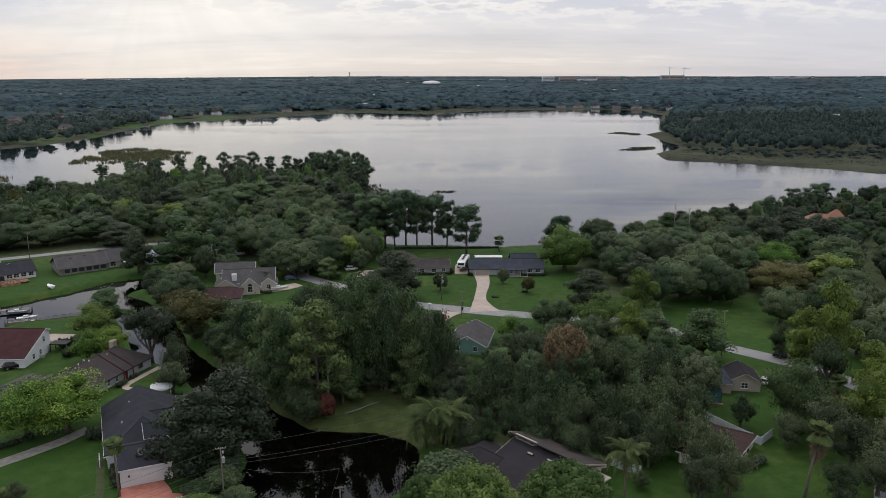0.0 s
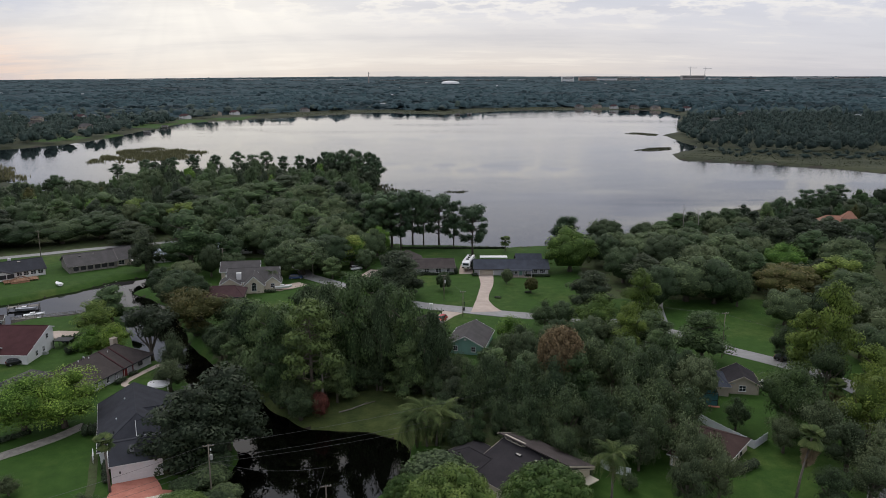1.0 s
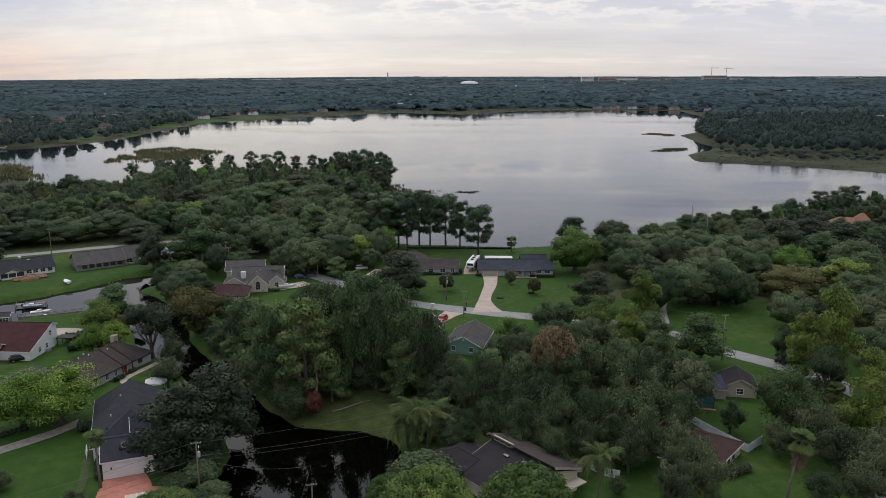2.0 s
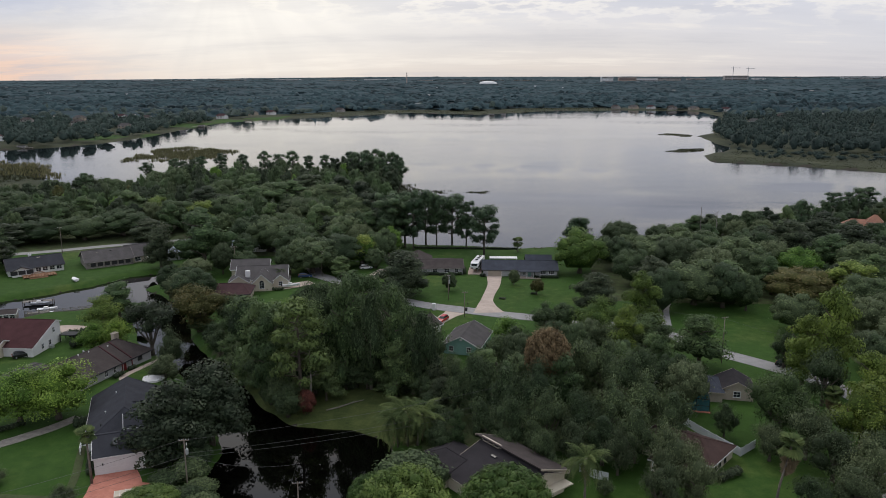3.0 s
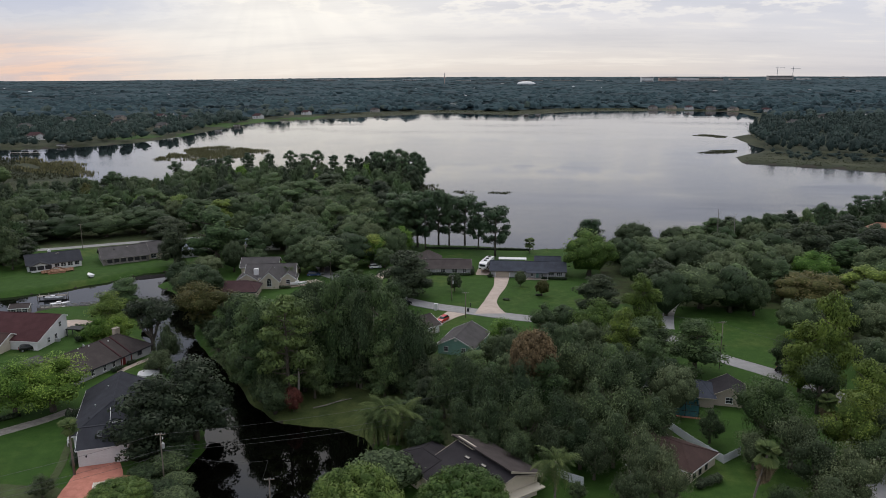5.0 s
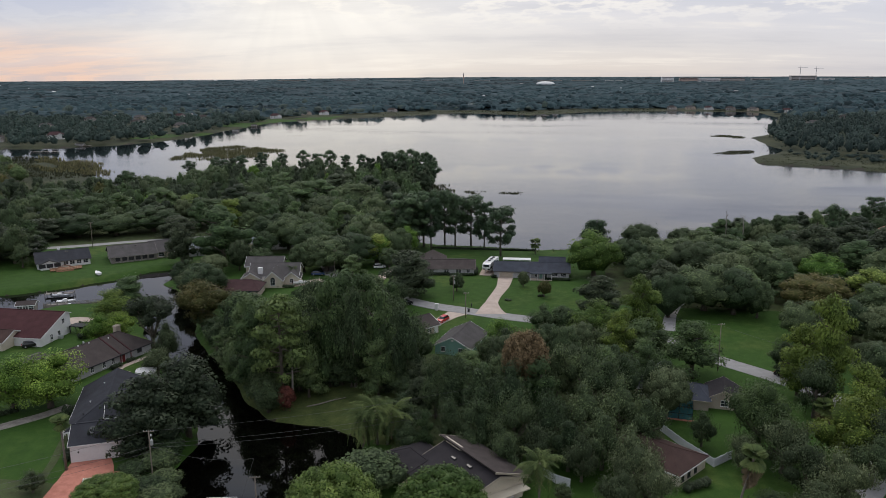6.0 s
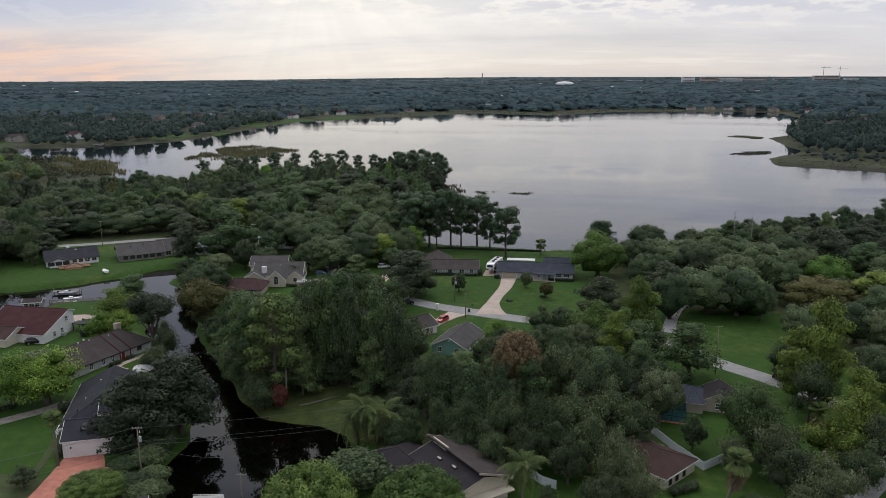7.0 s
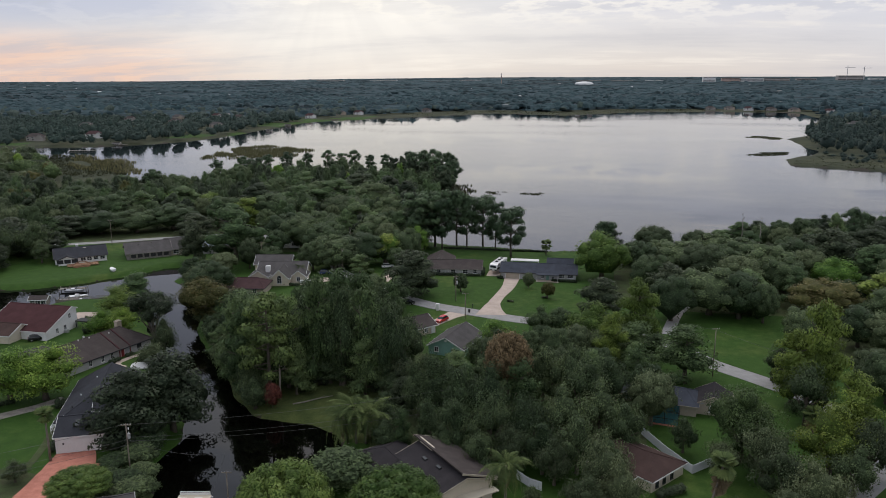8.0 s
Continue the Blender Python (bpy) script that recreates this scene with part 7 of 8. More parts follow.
hedge(-90, 198, 20, 6, 3.5, 2.6, "bushy dark shrubs by the red-roofed house")
hedge(-86, 191, 60, 5, 3.0, 2.2, "bushy shrubs by the red-roofed house")
hedge(70.2, 133.2, 37, 6, 2.2, 1.5, "dark shrubs along the porch wall")
hedge(28, 245.5, 0, 1.6, 1.6, 0.6, "low round shrub on the front lawn")
hedge(38.5, 252.5, 0, 1.6, 1.6, 0.6, "low round shrub on the front lawn")


def bin_(x, y, label, mat="screen"):
    b = thing("wheeled_bin", at(x, y, float(land(x, y)) + 0.06, 20), label, "bin", "wheeled bins")
    s = Shape()
    s.solid([(-0.24, -0.26, 0.08), (0.24, -0.26, 0.08), (0.24, 0.26, 0.08), (-0.24, 0.26, 0.08), (-0.31, -0.36, 1.0), (0.31, -0.36, 1.0), (0.31, 0.36, 1.0), (-0.31, 0.36, 1.0)],
            [(3, 2, 1, 0), (4, 5, 6, 7), (0, 1, 5, 4), (1, 2, 6, 5), (2, 3, 7, 6), (3, 0, 4, 7)])
    part("body", s, M[mat], b)
    l = Shape()
    l.box(-0.34, -0.4, 1.0, 0.34, 0.42, 1.08)
    part("lid", l, M[mat], b)
    for sx in (-0.28, 0.28):
        w = Shape()
        w.tube([(sx - 0.04, 0.3, 0.12), (sx + 0.04, 0.3, 0.12)], [0.12, 0.12], 8)
        part("wheel", w, M["rubber"], b)


bin_(16.9, 231.2, "dark wheeled bin at the kerb")
bin_(101.5, 142.8, "dark wheeled bin by the road bend")


def mailbox(x, y, label, mat):
    b = thing("mailbox", at(x, y, float(land(x, y))), label, "mailbox", "mailboxes")
    p = Shape()
    p.box(-0.07, -0.07, -0.2, 0.07, 0.07, 1.1)
    part("post", p, M[mat], b)
    s = Shape()
    s.box(-0.14, -0.3, 1.1, 0.14, 0.3, 1.28)
    s.tube([(0, -0.3, 1.28), (0, 0.3, 1.28)], [0.14, 0.14], 10)
    part("box", s, M[mat], b)


mailbox(17.2, 235.9, "black mailbox on a post by the driveway", "screen")
kiosk = thing("white_pillar", at(6.7, 231.9, 0), "short white pillar at the driveway entrance", "pillar")
ks = Shape()
ks.box(-0.45, -0.35, -0.2, 0.45, 0.35, 2.0)
ks.box(-0.55, -0.45, 2.0, 0.55, 0.45, 2.2)
part("shaft", ks, M["white"], kiosk)


def log_edge():
    l = thing("fallen_log", at(-9.8, 156.0, float(land(-9.8, 156.0)) + 0.12), "pale fallen branch lying across the bank lawn", "log")
    s = Shape()
    s.tube([(0, 0, 0), (2.2, 1.5, 0.05), (4.6, 4.1, 0.02), (7.2, 6.0, 0.08)], [0.17, 0.15, 0.12, 0.07], 7)
    part("stem", s, M["old_timber"], l, smooth=True)
    t = Shape()
    t.tube([(4.6, 4.1, 0.02), (5.6, 5.3, 0.35)], [0.06, 0.02], 5)
    part("twig", t, M["old_timber"], l)


log_edge()


def gazebo():
    g = thing("white_canopy", at(-52.8, 164.4, 0, 20) @ Matrix.Scale(1.3, 4), "small white garden canopy with a peaked fabric top", "canopy")
    for x, y in ((-1.5, -1.5), (1.5, -1.5), (1.5, 1.5), (-1.5, 1.5)):
        p = Shape()
        p.tube([(x, y, -0.1), (x, y, 2.2)], [0.05, 0.05], 6)
        part("post", p, M["white"], g)
    s = Shape()
    n = 8
    ring = [(2.0 * math.cos(2 * math.pi * k / n + 0.39), 2.0 * math.sin(2 * math.pi * k / n + 0.39), 2.2) for k in range(n)]
    low = [(x, y, 1.9) for x, y, z in ring]
    s.solid(ring + low + [(0, 0, 3.0)], [(i, (i + 1) % n, 16) for i in range(n)] + [(i + 8, (i + 1) % n + 8, (i + 1) % n, i) for i in range(n)])
    part("fabric_top", s, M["white"], g)


gazebo()


def trampoline(x, y):
    t = thing("trampoline", at(x, y, 0), "round garden trampoline on the lawn", "trampoline")
    s = Shape()
    s.tube([(0, 0, 0.75), (0, 0, 0.8)], [2.0, 2.0], 20)
    part("mat", s, M["screen"], t)
    r = Shape()
    for k in range(20):
        a, b = 2 * math.pi * k / 20, 2 * math.pi * (k + 1) / 20
        r.beam((2.05 * math.cos(a), 2.05 * math.sin(a), 0.86), (2.05 * math.cos(b), 2.05 * math.sin(b), 0.86), 0.35, 0.08)
    part("rim", r, M["steel"], t)
    for k in range(4):
        l = Shape()
        a = k * math.pi / 2
        l.tube([(1.9 * math.cos(a), 1.9 * math.sin(a), -0.1), (1.9 * math.cos(a), 1.9 * math.sin(a), 0.8)], [0.04, 0.04], 6)
        part("leg", l, M["steel"], t)


trampoline(-95.5, 220.5)


def trailer(x, y):
    t = thing("flatbed_trailer", at(x, y, 0.08, 25), "pale covered trailer parked on the salmon drive", "trailer")
    s = Shape()
    s.box(-2.8, -1.0, 0.55, 2.8, 1.0, 1.5)
    part("box", s, M["cream"], t)
    for i in range(7):
        r = Shape()
        r.box(-2.8 + i * 0.93, -1.03, 1.5, -2.72 + i * 0.93, 1.03, 1.55)
        part("roof_rib", r, M["white"], t)
    for sy in (-1.0, 1.0):
        wheel(t, -0.5, sy, 0.33, 0.2)
        wheel(t, 0.4, sy, 0.33, 0.2)


trailer(-35.0, 117.2)


def dead_tree(x, y, h):
    t = thing("dead_tree", at(x, y, 0), "bare grey dead tree rising from the woods", "tree", "dead trees")
    s = Shape()
    rng = np.random.RandomState(int(h * 10))
    s.tube([(0, 0, -0.4), (0.3, 0, h * 0.5), (0.1, 0.2, h)], [0.28, 0.2, 0.05], 7)
    for k in range(7):
        z = h * (0.5 + 0.07 * k)
        a = rng.uniform(0, 6.28)
        limb(s, (0.2, 0.1, z), (rng.uniform(1.2, 2.8) * math.cos(a), rng.uniform(1.2, 2.8) * math.sin(a), z + rng.uniform(0.8, 2.2)), 0.09, 0.02, rng, 0)
    part("trunk", s, M["old_timber"], t)


dead_tree(112, 335, 17)
dead_tree(120, 340, 15)
dead_tree(-14, 158.5, 13)
dead_tree(-1, 178, 17)


# ---- town on the horizon ----
def block(x, y, w, d, h, mat, label, floors):
    z = float(land(x, y))
    b = thing("office_block", at(x, y, z), label, "building", "town on the horizon")
    s = Shape()
    s.box(-w / 2, -d / 2, -3, w / 2, d / 2, h)
    s.box(-w / 2 - 0.6, -d / 2 - 0.6, h, w / 2 + 0.6, d / 2 + 0.6, h + 1.2)
    part("wall", s, M[mat], b)
    for k in range(floors):
        g = Shape()
        g.box(-w / 2 + 2, -d / 2 - 0.2, (k + 0.45) * h / floors, w / 2 - 2, -d / 2 + 0.1, (k + 0.8) * h / floors)
        part("window_band", g, M["glass"], b)


for x, y, w, h, mat, fl in [(530, 4100, 60, 32, "white", 5), (640, 4150, 90, 26, "brick_far", 4), (735, 4150, 110, 22, "white", 3), (860, 4200, 120, 22, "far_wall", 3), (1010, 4250, 90, 16, "far_wall", 2), (1200, 4200, 120, 30, "far_wall", 4),
                           (1330, 4250, 60, 14, "white", 2), (1500, 4250, 80, 12, "far_wall", 2), (1800, 4150, 180, 14, "white", 2), (2000, 4150, 160, 14, "far_wall", 2), (2250, 4200, 120, 14, "white", 2), (-60, 4250, 130, 12, "far_wall", 2), (110, 4250, 110, 12, "far_wall", 2),
                           (280, 4300, 90, 10, "white", 2), (-700, 4300, 120, 12, "white", 2), (-880, 4250, 160, 10, "far_wall", 2), (-1200, 4300, 150, 12, "white", 2), (-1500, 4250, 160, 12, "far_wall", 2), (-1750, 4200, 120, 12, "white", 2), (-2000, 4200, 140, 12, "white", 2), (-420, 4250, 80, 10, "far_wall", 2)]:
    block(x, y, w, 40, h, mat, "pale low commercial building beyond the woods", fl)


def dome():
    d = thing("dome_hall", at(-70, 3850, float(land(-70, 3850)) + 4), "white domed hall far beyond the lake", "building")
    s = Shape()
    s.tube([(0, 0, -4), (0, 0, 8), (0, 0, 13), (0, 0, 16.5), (0, 0, 18)], [44, 44, 37, 22, 4], 20)
    part("dome", s, M["white"], d, smooth=True)


dome()


def mast(x, y, h):
    t = thing("communication_tower", at(x, y, float(land(x, y))), "slim communication tower on the horizon", "tower")
    s = Shape()
    s.tube([(0, 0, -2), (0, 0, h)], [2.2, 1.4], 6)
    part("shaft", s, M["brick_far"], t)
    for k in range(2):
        a = Shape()
        a.box(-3, -3, h - 9 - k * 8, 3, 3, h - 5 - k * 8)
        part("antenna_ring", a, M["steel"], t)


mast(-470, 3850, 62)


def crane(x, y, h):
    c = thing("tower_crane", at(x, y, float(land(x, y))), "thin tower crane above a building site", "crane", "cranes")
    s = Shape()
    s.tube([(0, 0, -2), (0, 0, h)], [1.3, 1.3], 4)
    part("mast", s, M["steel"], c)
    j = Shape()
    j.beam((-12, 0, h - 3), (34, 0, h - 3), 1.6, 1.6)
    part("jib", j, M["steel"], c)
    k = Shape()
    k.tube([(0, 0, h - 3), (0, 0, h + 7)], [1.0, 0.4], 4)
    part("cat_head", k, M["steel"], c)


crane(1180, 4180, 74)
crane(1255, 4180, 70)


# ---- woods of the middle distance ----
KEEP_OFF = [(hx * (1 - k * 0.014), hy * (1 - k * 0.014), 15) for hx, hy, _ in FAR_HOUSES for k in range(6)] + [(2, 283, 15), (34, 281, 19), (17.5, 285, 9), (-58, 252, 16), (-147, 270, 17), (-124, 286, 18), (-24, 284, 8), (-65, 322, 8), (-100, 316, 9), (-84, 305, 6), (190, 356, 16), (74, 330, 5)]


def clear_of(x, y, r):
    """Whether a spot is free of trees, houses, water and roads."""
    if any((x - a) ** 2 + (y - b) ** 2 < (c * 0.74 + r * 0.74) ** 2 for a, b, c in PLANTED):
        return False
    if any((x - a) ** 2 + (y - b) ** 2 < (c + r * 0.3) ** 2 for a, b, c in KEEP_OFF):
        return False
    return True


def fill(area, spacing, kinds, heights, group, tries, near_limit=0.0):
    """Strews trees over an area, none closer than its crown allows."""
    xs, ys = [p[0] for p in area], [p[1] for p in area]
    px = RNG.uniform(min(xs), max(xs), tries)
    py = RNG.uniform(min(ys), max(ys), tries)
    ok = (distance_to(area, px, py) < 0) & (shore(px, py) > 3)
    for x, y in zip(px[ok], py[ok]):
        r = spacing * RNG.uniform(0.75, 1.15)
        if clear_of(x, y, r):
            kind = kinds[RNG.randint(len(kinds))]
            h = RNG.uniform(*heights) * (1.25 if kind == "pine" else 1.0)
            plant(x, y, h, r * (0.75 if kind == "pine" else 1.0), kind, y < near_limit, group)


def low_tree(rng, plain=False):
    """Corners and faces of a plain small-leaved tree for woods seen from afar; the last number counts the faces of its dark inside."""
    clumps = [((0, 0, 4.6), (3.9, 3.9, 4.4))]
    lobes_ = 5 if plain else 9
    for i in range(lobes_):
        a, q = i * 2.4 + rng.uniform(-0.4, 0.4), math.sqrt((i + 0.6) / (lobes_ + 0.6))
        top = 2.6 + 6.6 * math.sqrt(max(0, 1 - q * q)) * rng.uniform(0.85, 1.08)
        r = rng.uniform(1.1, 1.7)
        clumps.append(((q * 3.3 * math.cos(a), q * 3.3 * math.sin(a), top - 1.3), (r, r, r)))
    return crown_arrays(clumps, 150 if plain else 640, 0.42 if plain else 0.20, rng, core=0.78 if plain else 0.86, ragged=0.26 if plain else 0.14, bare=1.0, lift=0.5 if plain else 0.0)


def woods(name, area, spacing, heights, tries, label, seed, sorts=("oak", "tall", "moss", "dark", "bright", "rusty"), plain=False):
    """A wood whose trees cannot be counted, joined into one body."""
    rng = np.random.RandomState(seed)
    kinds = [low_tree(rng, plain) for _ in range(6)]
    odds = [0.36, 0.20, 0.09, 0.29, 0.02, 0.04]
    xs, ys = [p[0] for p in area], [p[1] for p in area]
    px, py = rng.uniform(min(xs), max(xs), tries), rng.uniform(min(ys), max(ys), tries)
    ok = (distance_to(area, px, py) < 0) & (shore(px, py) > 3) & ~(shore_lawn(px, py) & (rng.uniform(0, 1, tries) > 0.12))
    V, F, S, N, n = [], [], [], [], 0
    for x, y in zip(px[ok], py[ok]):
        r = spacing * rng.choice([0.6, 0.85, 1.1, 1.4]) * rng.uniform(0.9, 1.1)
        if not clear_of(x, y, r):
            continue
        PLANTED.append((x, y, r))
        v, f, s, nn = kinds[rng.randint(6)]
        a = rng.uniform(0, 6.28)
        c, q = math.cos(a), math.sin(a)
        k = r / 4.9
        h = rng.uniform(*heights) / 10 * (1.3 if plain and rng.uniform() < 0.15 else 1.0)
        V.append(np.stack([(v[:, 0] * c - v[:, 1] * q) * k + x, (v[:, 0] * q + v[:, 1] * c) * k + y, v[:, 2] * h + float(land(x, y))], 1))
        N.append(np.stack([nn[:, 0] * c - nn[:, 1] * q, nn[:, 0] * q + nn[:, 1] * c, nn[:, 2]], 1))
        F.append(f + n)
        S.append(s + 2 * int(rng.choice(6, p=odds)))
        n += len(v)
    me = array_mesh(name, np.concatenate(V), np.concatenate(F), np.concatenate(S), *[m for k in sorts for m in (MASS[k], LEAF[k])], smooth=np.ones(sum(len(f) for f in F), bool), normals=np.concatenate(N))
    tagged(new(name, me), label, "woodland", kind="stuff")


# along the lane, the near shore and the field: trees that can be told apart
fill([(-250, 300), (-180, 305), (-140, 328), (-105, 338), (-78, 328), (-50, 305), (-26, 296), (-26, 322), (-34, 360), (-260, 360)], 6.4, ["oak", "oak", "tall", "moss", "dark"], (10, 16), "lakeside woods", 1200)
fill([(54, 290), (58, 312), (82, 322), (128, 370), (150, 382), (170, 300), (150, 250), (135, 215), (122, 232), (100, 246), (72, 252)], 7.0, ["oak", "oak", "moss", "tall", "dark"], (8.5, 11.5), "woods by the field", 1000)
fill([(128, 215), (118, 190), (125, 165), (118, 140), (112, 110), (150, 110), (170, 240), (140, 215)], 7.0, ["oak", "moss", "maple", "tall"], (10, 14), "woods by the field", 300)
fill([(-215, 190), (-190, 250), (-172, 285), (-190, 292), (-240, 270), (-240, 190)], 7.0, ["oak", "oak", "tall"], (11, 15), "trees beyond the canal", 250)
fill([(-88, 262), (-68, 262), (-62, 290), (-85, 306), (-98, 288)], 6.0, ["oak", "oak", "tall", "moss"], (8, 13), "trees behind the grey house", 200)
fill([(-54, 262), (-30, 268), (-30, 292), (-52, 300)], 5.6, ["oak", "oak", "tall"], (8, 12), "trees behind the grey house", 150)
fill([(-34, 212), (-30, 190), (-4, 205), (2, 224), (-12, 236), (-24, 234)], 5.2, ["oak", "tall", "oak", "bright"], (10, 14), "trees by the pond", 300, 230)
fill([(24, 140), (66, 142), (74, 186), (60, 208), (40, 208), (28, 186), (20, 160)], 5.2, ["oak", "oak", "moss", "tall"], (9, 13), "trees in the grove", 300, 150)
woods("point_woods", [(-300, 360), (-36, 360), (-38, 480), (-50, 505), (-90, 530), (-150, 545), (-195, 520), (-205, 440), (-260, 415), (-330, 420), (-360, 400)], 6.4, (10, 17.5), 5200, "dark green woods covering the lakeside point", 31)
woods("east_woods", [(150, 385), (192, 415), (230, 430), (300, 482), (345, 508), (330, 440), (190, 230), (160, 230), (172, 300)], 6.0, (7.5, 12), 1700, "dark green woods along the near lake shore", 32)
woods("reed_side_woods", [(-320, 430), (-400, 400), (-470, 470), (-560, 640), (-480, 640), (-430, 590), (-375, 545), (-325, 480)], 8.5, (9, 15), 700, "dark green woods behind the reed bed", 37)
# pines of the skyline on the point
for x, y, h in [(-152, 563, 20), (-140, 560, 18), (-128, 556, 21), (-116, 556, 18), (-168, 562, 18), (-182, 556, 19), (-196, 552, 17), (-213, 545, 16), (-232, 535, 15), (-205, 540, 15), (-103, 552, 19), (-82, 540, 22), (-70, 533, 24), (-62, 528, 25), (-56, 522, 24),
                (-48, 514, 25), (-44, 506, 24), (-41, 498, 21), (-66, 515, 24), (-76, 525, 23), (-54, 500, 22), (-222, 440, 18), (-46, 486, 19), (196, 408, 13), (206, 416, 12), (216, 424, 13.5), (224, 432, 13)]:
    plant(x, y, h - (2.5 if x < 0 else 0.0), 5.4, "pine", False, "pines on the skyline")
for x, y, h in [(-84, 530, 18), (-74, 521, 19), (-66, 524, 20), (-58, 512, 20), (-52, 505, 19), (-46, 496, 17), (-62, 503, 18), (-92, 534, 17), (-50, 488, 16), (-44, 478, 15), (-80, 512, 17)]:
    plant(x, y, h, 6.6, "dark", False, "trees on the wooded point")


woods("peninsula_woods", [(262, 795), (276, 985), (310, 1070), (390, 1330), (700, 1330), (900, 860), (560, 780), (430, 755), (330, 757)], 7.6, (11, 21), 2400, "dark woods on the peninsula across the water", 34, ("far", "far", "hazed_olive", "far", "far", "hazed_olive"), True)
woods("west_shore_woods", [(-900, 690), (-600, 712), (-500, 752), (-448, 800), (-426, 880), (-432, 1010), (-440, 1120), (-440, 1250), (-520, 1300), (-900, 1150)], 7.8, (9, 17), 2600, "dark woods with lawns behind the far lake shore", 35, ("far", "far", "hazed_olive", "far", "far", "hazed_olive"), True)

woods("peninsula_scrub", [(250, 700), (330, 690), (560, 690), (700, 800), (430, 790), (250, 780)], 4.2, (2, 5), 420, "low dark scrub on the marshy bank", 36, ("far", "far", "hazed_olive", "far", "far", "hazed_olive"), True)


def far_woods():
    """Thousands of distant crowns beyond the lake, as one body."""
    rng = np.random.RandomState(5)

    def taken(x, y, d):
        """Water, clearings, lawns, marsh and the places of other woods."""
        flat = (x > -360) & (x < 262) & (y > 1380)          # low reedy flat along the far shore
        out = (shore(x, y) < np.where(flat, 75, np.where(d < 1300, 12, 22))) | (wobble(x, y, 190.0) + 0.6 * wobble(x, y, 70.0) > np.where(d > 2300, 9.0, np.where(d > 1300, 2.2, 1.6))) | (y < 700) | ((x > 180) & (d < 1000)) | shore_lawn(x, y)
        for area in ([(200, 690), (320, 628), (900, 560), (1100, 760), (420, 800), (250, 790)],
                     [(250, 785), (262, 985), (300, 1070), (380, 1330), (700, 1330), (900, 860), (560, 780), (430, 755), (330, 752)],
                     [(-900, 690), (-600, 712), (-500, 752), (-448, 800), (-426, 880), (-432, 1010), (-440, 1120), (-440, 1250), (-520, 1300), (-900, 1150)]):
            out |= distance_to(area, x, y) < 0
        for hx, hy, _ in FAR_HOUSES:                    # clear lawns round the houses
            out |= (np.abs(x - hx * (y / hy)) < 17) & (y > hy * 0.94) & (y < hy + 14)
        return out
    # single heads, thinning out and widening with the distance
    n = 16500
    near = rng.uniform(0, 1, n) < 0.62
    d = np.where(near, np.sqrt(rng.uniform(850.0 ** 2, 2300.0 ** 2, n)), 2200 * (4780 / 2200) ** rng.uniform(0, 1, n))
    a = rng.uniform(-0.62, 0.80, n)
    x, y = 30 - d * np.sin(a), np.minimum(d * np.cos(a), 4830)
    keep = ~taken(x, y, d)
    x, y, d = x[keep], y[keep], d[keep]
    calm = np.clip((4100 - d) / 1600, 0.12, 1)          # the skyline itself is level
    wide = np.clip(5.2 + (d - 900) * 0.0042, 5.0, 17) * rng.uniform(0.5, 1.4, len(x))
    high = np.clip(rng.normal(12.0, 3.0 * calm, len(x)), 6, 22) + 3.0 * wobble(x, y, 90.0) * calm
    top = ICO_V[:, 2] > -0.6
    order = -np.ones(len(ICO_V), int)
    order[top] = np.arange(top.sum())
    faces = order[ICO_F[np.all(top[ICO_F], axis=1)]]
    iv = ICO_V[top]
    k = len(iv)
    bumps = 1 + rng.normal(0, 0.2, (len(x), k, 1))
    v = iv[None] * bumps * np.stack([wide, wide, high * 0.42], 1)[:, None, :]
    v[:, :, 2] += (high * 0.6)[:, None]
    v += np.stack([x, y, land(x, y)], 1)[:, None, :]
    f = (faces[None] + (np.arange(len(x)) * k)[:, None, None]).reshape(-1, 3)
    soft = iv * 0.4 + np.array([0, 0, 0.9])
    soft = np.tile(soft / np.linalg.norm(soft, axis=1, keepdims=True), (len(x), 1))
    slots = np.repeat(np.where(d + rng.normal(0, 160, len(x)) < 1500, 0, 1), len(faces))
    # sheet of wood between and under the heads, gap shade put into its colour
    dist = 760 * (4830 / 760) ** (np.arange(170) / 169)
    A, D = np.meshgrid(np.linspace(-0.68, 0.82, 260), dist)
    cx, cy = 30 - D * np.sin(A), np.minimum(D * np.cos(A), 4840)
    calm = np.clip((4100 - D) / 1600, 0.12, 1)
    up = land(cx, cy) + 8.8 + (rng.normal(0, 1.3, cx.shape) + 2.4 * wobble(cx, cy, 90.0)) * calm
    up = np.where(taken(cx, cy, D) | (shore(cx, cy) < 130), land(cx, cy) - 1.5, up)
    i = np.arange(cx.size).reshape(cx.shape)
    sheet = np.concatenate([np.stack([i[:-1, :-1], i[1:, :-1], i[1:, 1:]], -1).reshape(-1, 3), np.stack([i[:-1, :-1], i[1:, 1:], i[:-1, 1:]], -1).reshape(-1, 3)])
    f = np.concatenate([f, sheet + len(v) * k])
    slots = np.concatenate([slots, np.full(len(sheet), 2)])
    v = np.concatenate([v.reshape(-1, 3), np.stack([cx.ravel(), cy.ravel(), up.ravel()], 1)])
    me = array_mesh("far_woods", v, f, slots, LEAF["far"], LEAF["hazed_far_head"], LEAF["hazed_far_canopy"], smooth=np.ones(len(f), bool), normals=np.concatenate([soft, np.tile((0.0, 0.0, 1.0), (cx.size, 1))]))
    tagged(new("far_woods", me), "dark green woodland canopy stretching beyond the lake to the horizon", "woodland", kind="stuff")


far_woods()


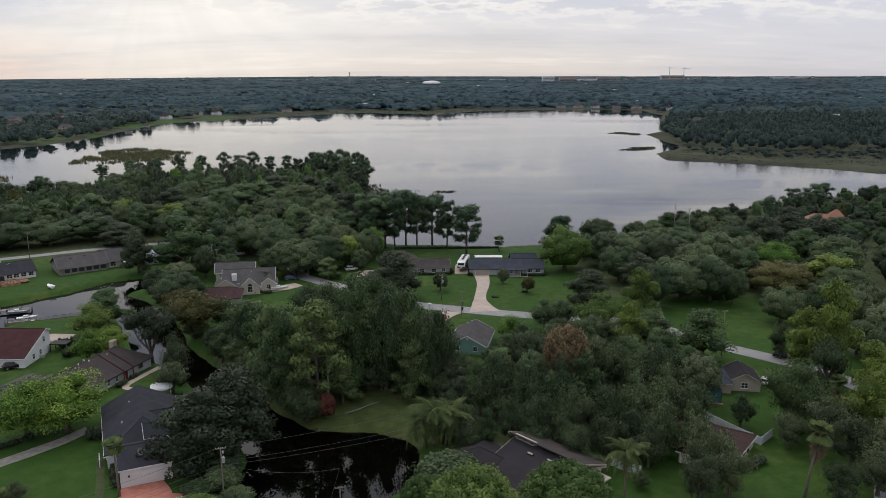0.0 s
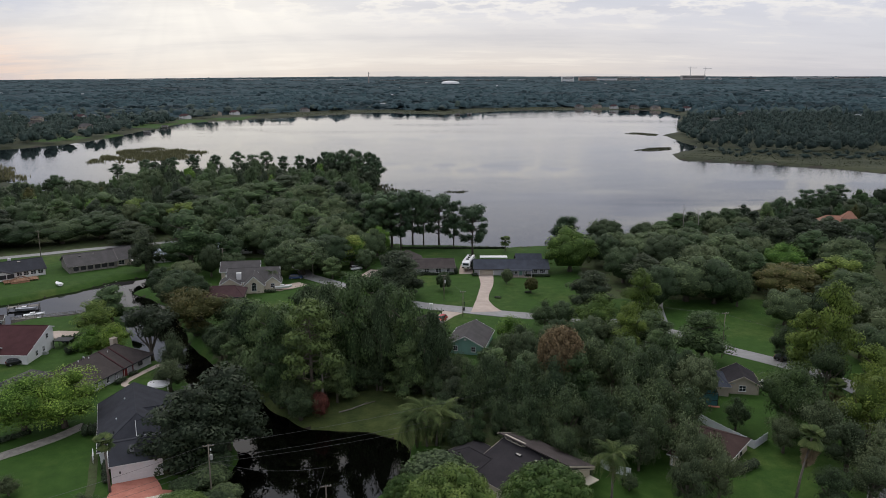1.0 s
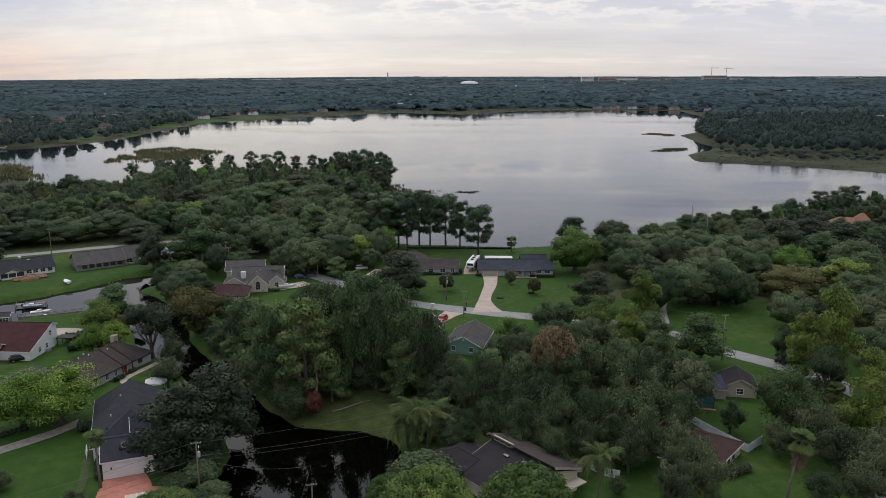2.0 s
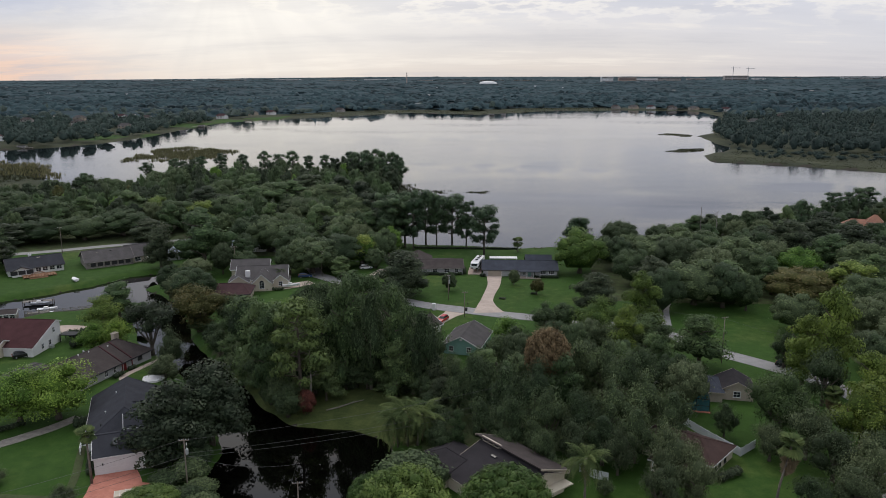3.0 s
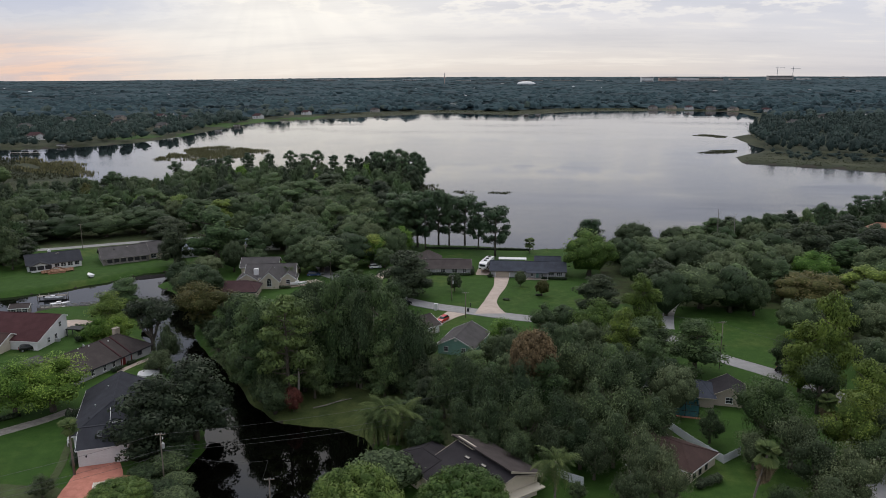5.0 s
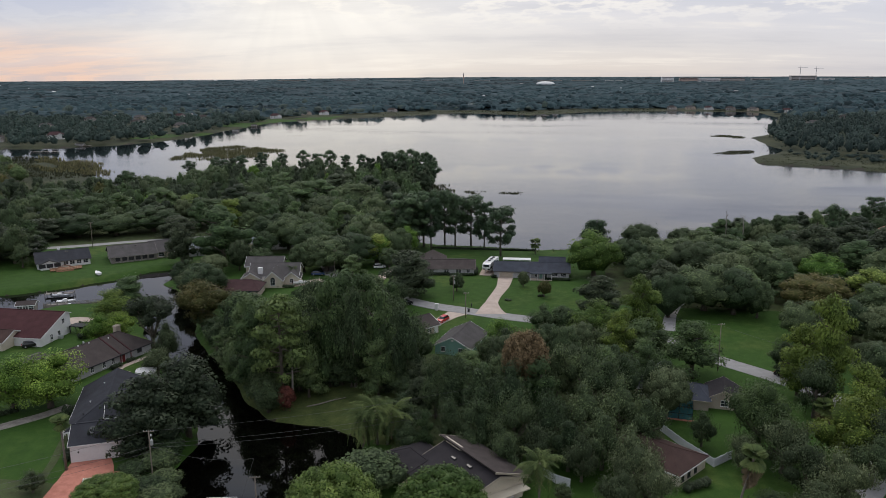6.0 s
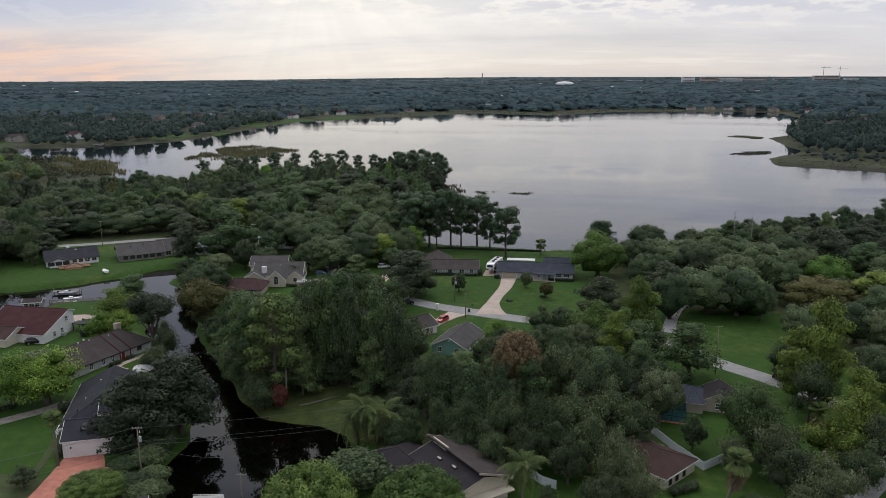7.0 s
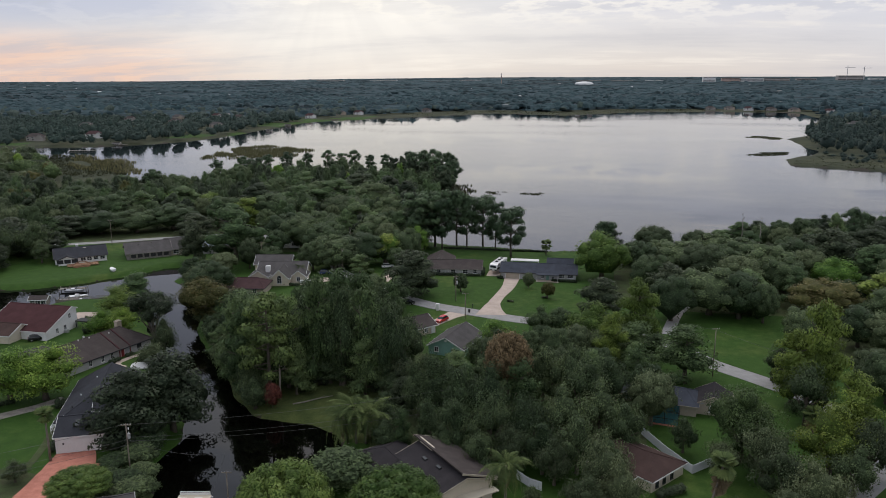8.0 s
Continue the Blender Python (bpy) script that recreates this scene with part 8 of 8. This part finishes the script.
def far_roofs():
    """Roofs that peep out of the far woods, too small to tell apart."""
    rng = np.random.RandomState(21)
    s = Shape()
    for _ in range(70):
        d = 1350 * (4400 / 1350) ** rng.uniform(0, 1)
        a = rng.uniform(-0.62, 0.76)
        x, y = 30 - d * math.sin(a), d * math.cos(a)
        if float(shore(x, y)) < 30:
            continue
        z = float(land(x, y)) + rng.uniform(6, 9)
        w, l, h = rng.uniform(5, 9), rng.uniform(7, 16), rng.uniform(1.5, 3)
        slot = int(rng.choice(3, p=[0.4, 0.1, 0.5]))
        s.box(x - l / 2, y - w / 2, z - 12, x + l / 2, y + w / 2, z, slot)
        s.solid([(x - l / 2, y - w / 2, z), (x + l / 2, y - w / 2, z), (x + l / 2, y + w / 2, z), (x - l / 2, y + w / 2, z), (x - l / 2, y, z + h), (x + l / 2, y, z + h)], [(0, 1, 5, 4), (2, 3, 4, 5), (1, 2, 5), (3, 0, 4)], (slot + 1) % 3)
    tagged(new("far_roofs", s.mesh("far_roofs", M["far_wall"], M["white"], M["far_roof"])), "pale roofs and walls peeping out of the far woods", "buildings", kind="stuff")


far_roofs()


def reeds(name, area, count, height, label, seed, leaf="marsh_reed"):
    """Upright blades standing in shallow water."""
    rng = np.random.RandomState(seed)
    xs, ys = [p[0] for p in area], [p[1] for p in area]
    x, y = rng.uniform(min(xs), max(xs), count), rng.uniform(min(ys), max(ys), count)
    ok = (distance_to(area, x, y) + wobble(x, y, 6.0) * 3 < 0) & (wobble(x, y, 13.0) < 1.1)
    x, y = x[ok], y[ok]
    h = height * rng.uniform(0.5, 1.2, len(x))
    a = rng.uniform(0, math.pi, len(x))
    w = rng.uniform(0.2, 0.55, len(x))
    dx, dy = np.cos(a) * w, np.sin(a) * w
    lean = rng.normal(0, 0.25, (len(x), 2))
    z = np.maximum(land(x, y), WATER_Z) - 0.3
    v = np.stack([np.stack([x - dx, y - dy, z], 1), np.stack([x + dx, y + dy, z], 1), np.stack([x + lean[:, 0], y + lean[:, 1], z + h], 1)], 1).reshape(-1, 3)
    f = np.arange(len(v)).reshape(-1, 3)
    tagged(new(name, array_mesh(name, v, f, None, LEAF[leaf], smooth=np.zeros(len(f), bool))), label, "reeds", kind="stuff")


reeds("reed_island", [(-312, 656), (-332, 760), (-312, 800), (-242, 757), (-235, 690), (-278, 664)], 9000, 2.2, "island of olive-brown reeds in the lake", 1, "reed")
reeds("reed_bed", [(-373, 556), (-450, 664), (-365, 627), (-300, 545), (-340, 540)], 9000, 2.4, "bed of brown reeds along the shore", 2, "reed")
reeds("reed_strip", [(-20, 497), (-8, 500), (16, 496), (18, 490), (0, 488), (-14, 492)], 900, 1.0, "thin strip of reeds standing in shallow water", 3)
reeds("reed_spit", [(184, 770), (203, 812), (232, 828), (232, 812), (219, 797), (190, 759)], 8000, 0.9, "reeds round a low spit", 4)
reeds("reed_islet", [(222, 1020), (236, 1045), (262, 1010), (250, 985)], 4000, 0.9, "small islet of reeds near the point", 5)
reeds("marsh_grass", [(208, 700), (320, 632), (640, 600), (760, 700), (420, 790), (250, 775)], 26000, 1.0, "olive marsh grass on the far bank", 6)
reeds("shore_reeds", [(-300, 1440), (-180, 1606), (-25, 1536), (114, 1716), (262, 1757), (262, 1825), (100, 1785), (-30, 1612), (-190, 1675), (-340, 1480)], 12000, 2.2, "olive reeds along the far shore", 7)
reeds("wood_edge_reeds", [(-36, 430), (-28, 440), (-26, 500), (-40, 528), (-48, 520), (-40, 480)], 1500, 1.4, "reeds at the edge of the wooded point", 8)
reeds("bank_reeds", [(-26, 328), (-22, 322), (40, 320), (58, 325), (80, 332), (80, 340), (56, 334), (35, 329), (-8, 332)], 900, 0.8, "low reeds along the lawn bank", 9)
reeds("reed_meadow", [(-470, 570), (-385, 548), (-335, 500), (-300, 520), (-345, 592), (-450, 662), (-530, 640)], 16000, 1.8, "olive-brown marsh reeds behind the shore", 10)
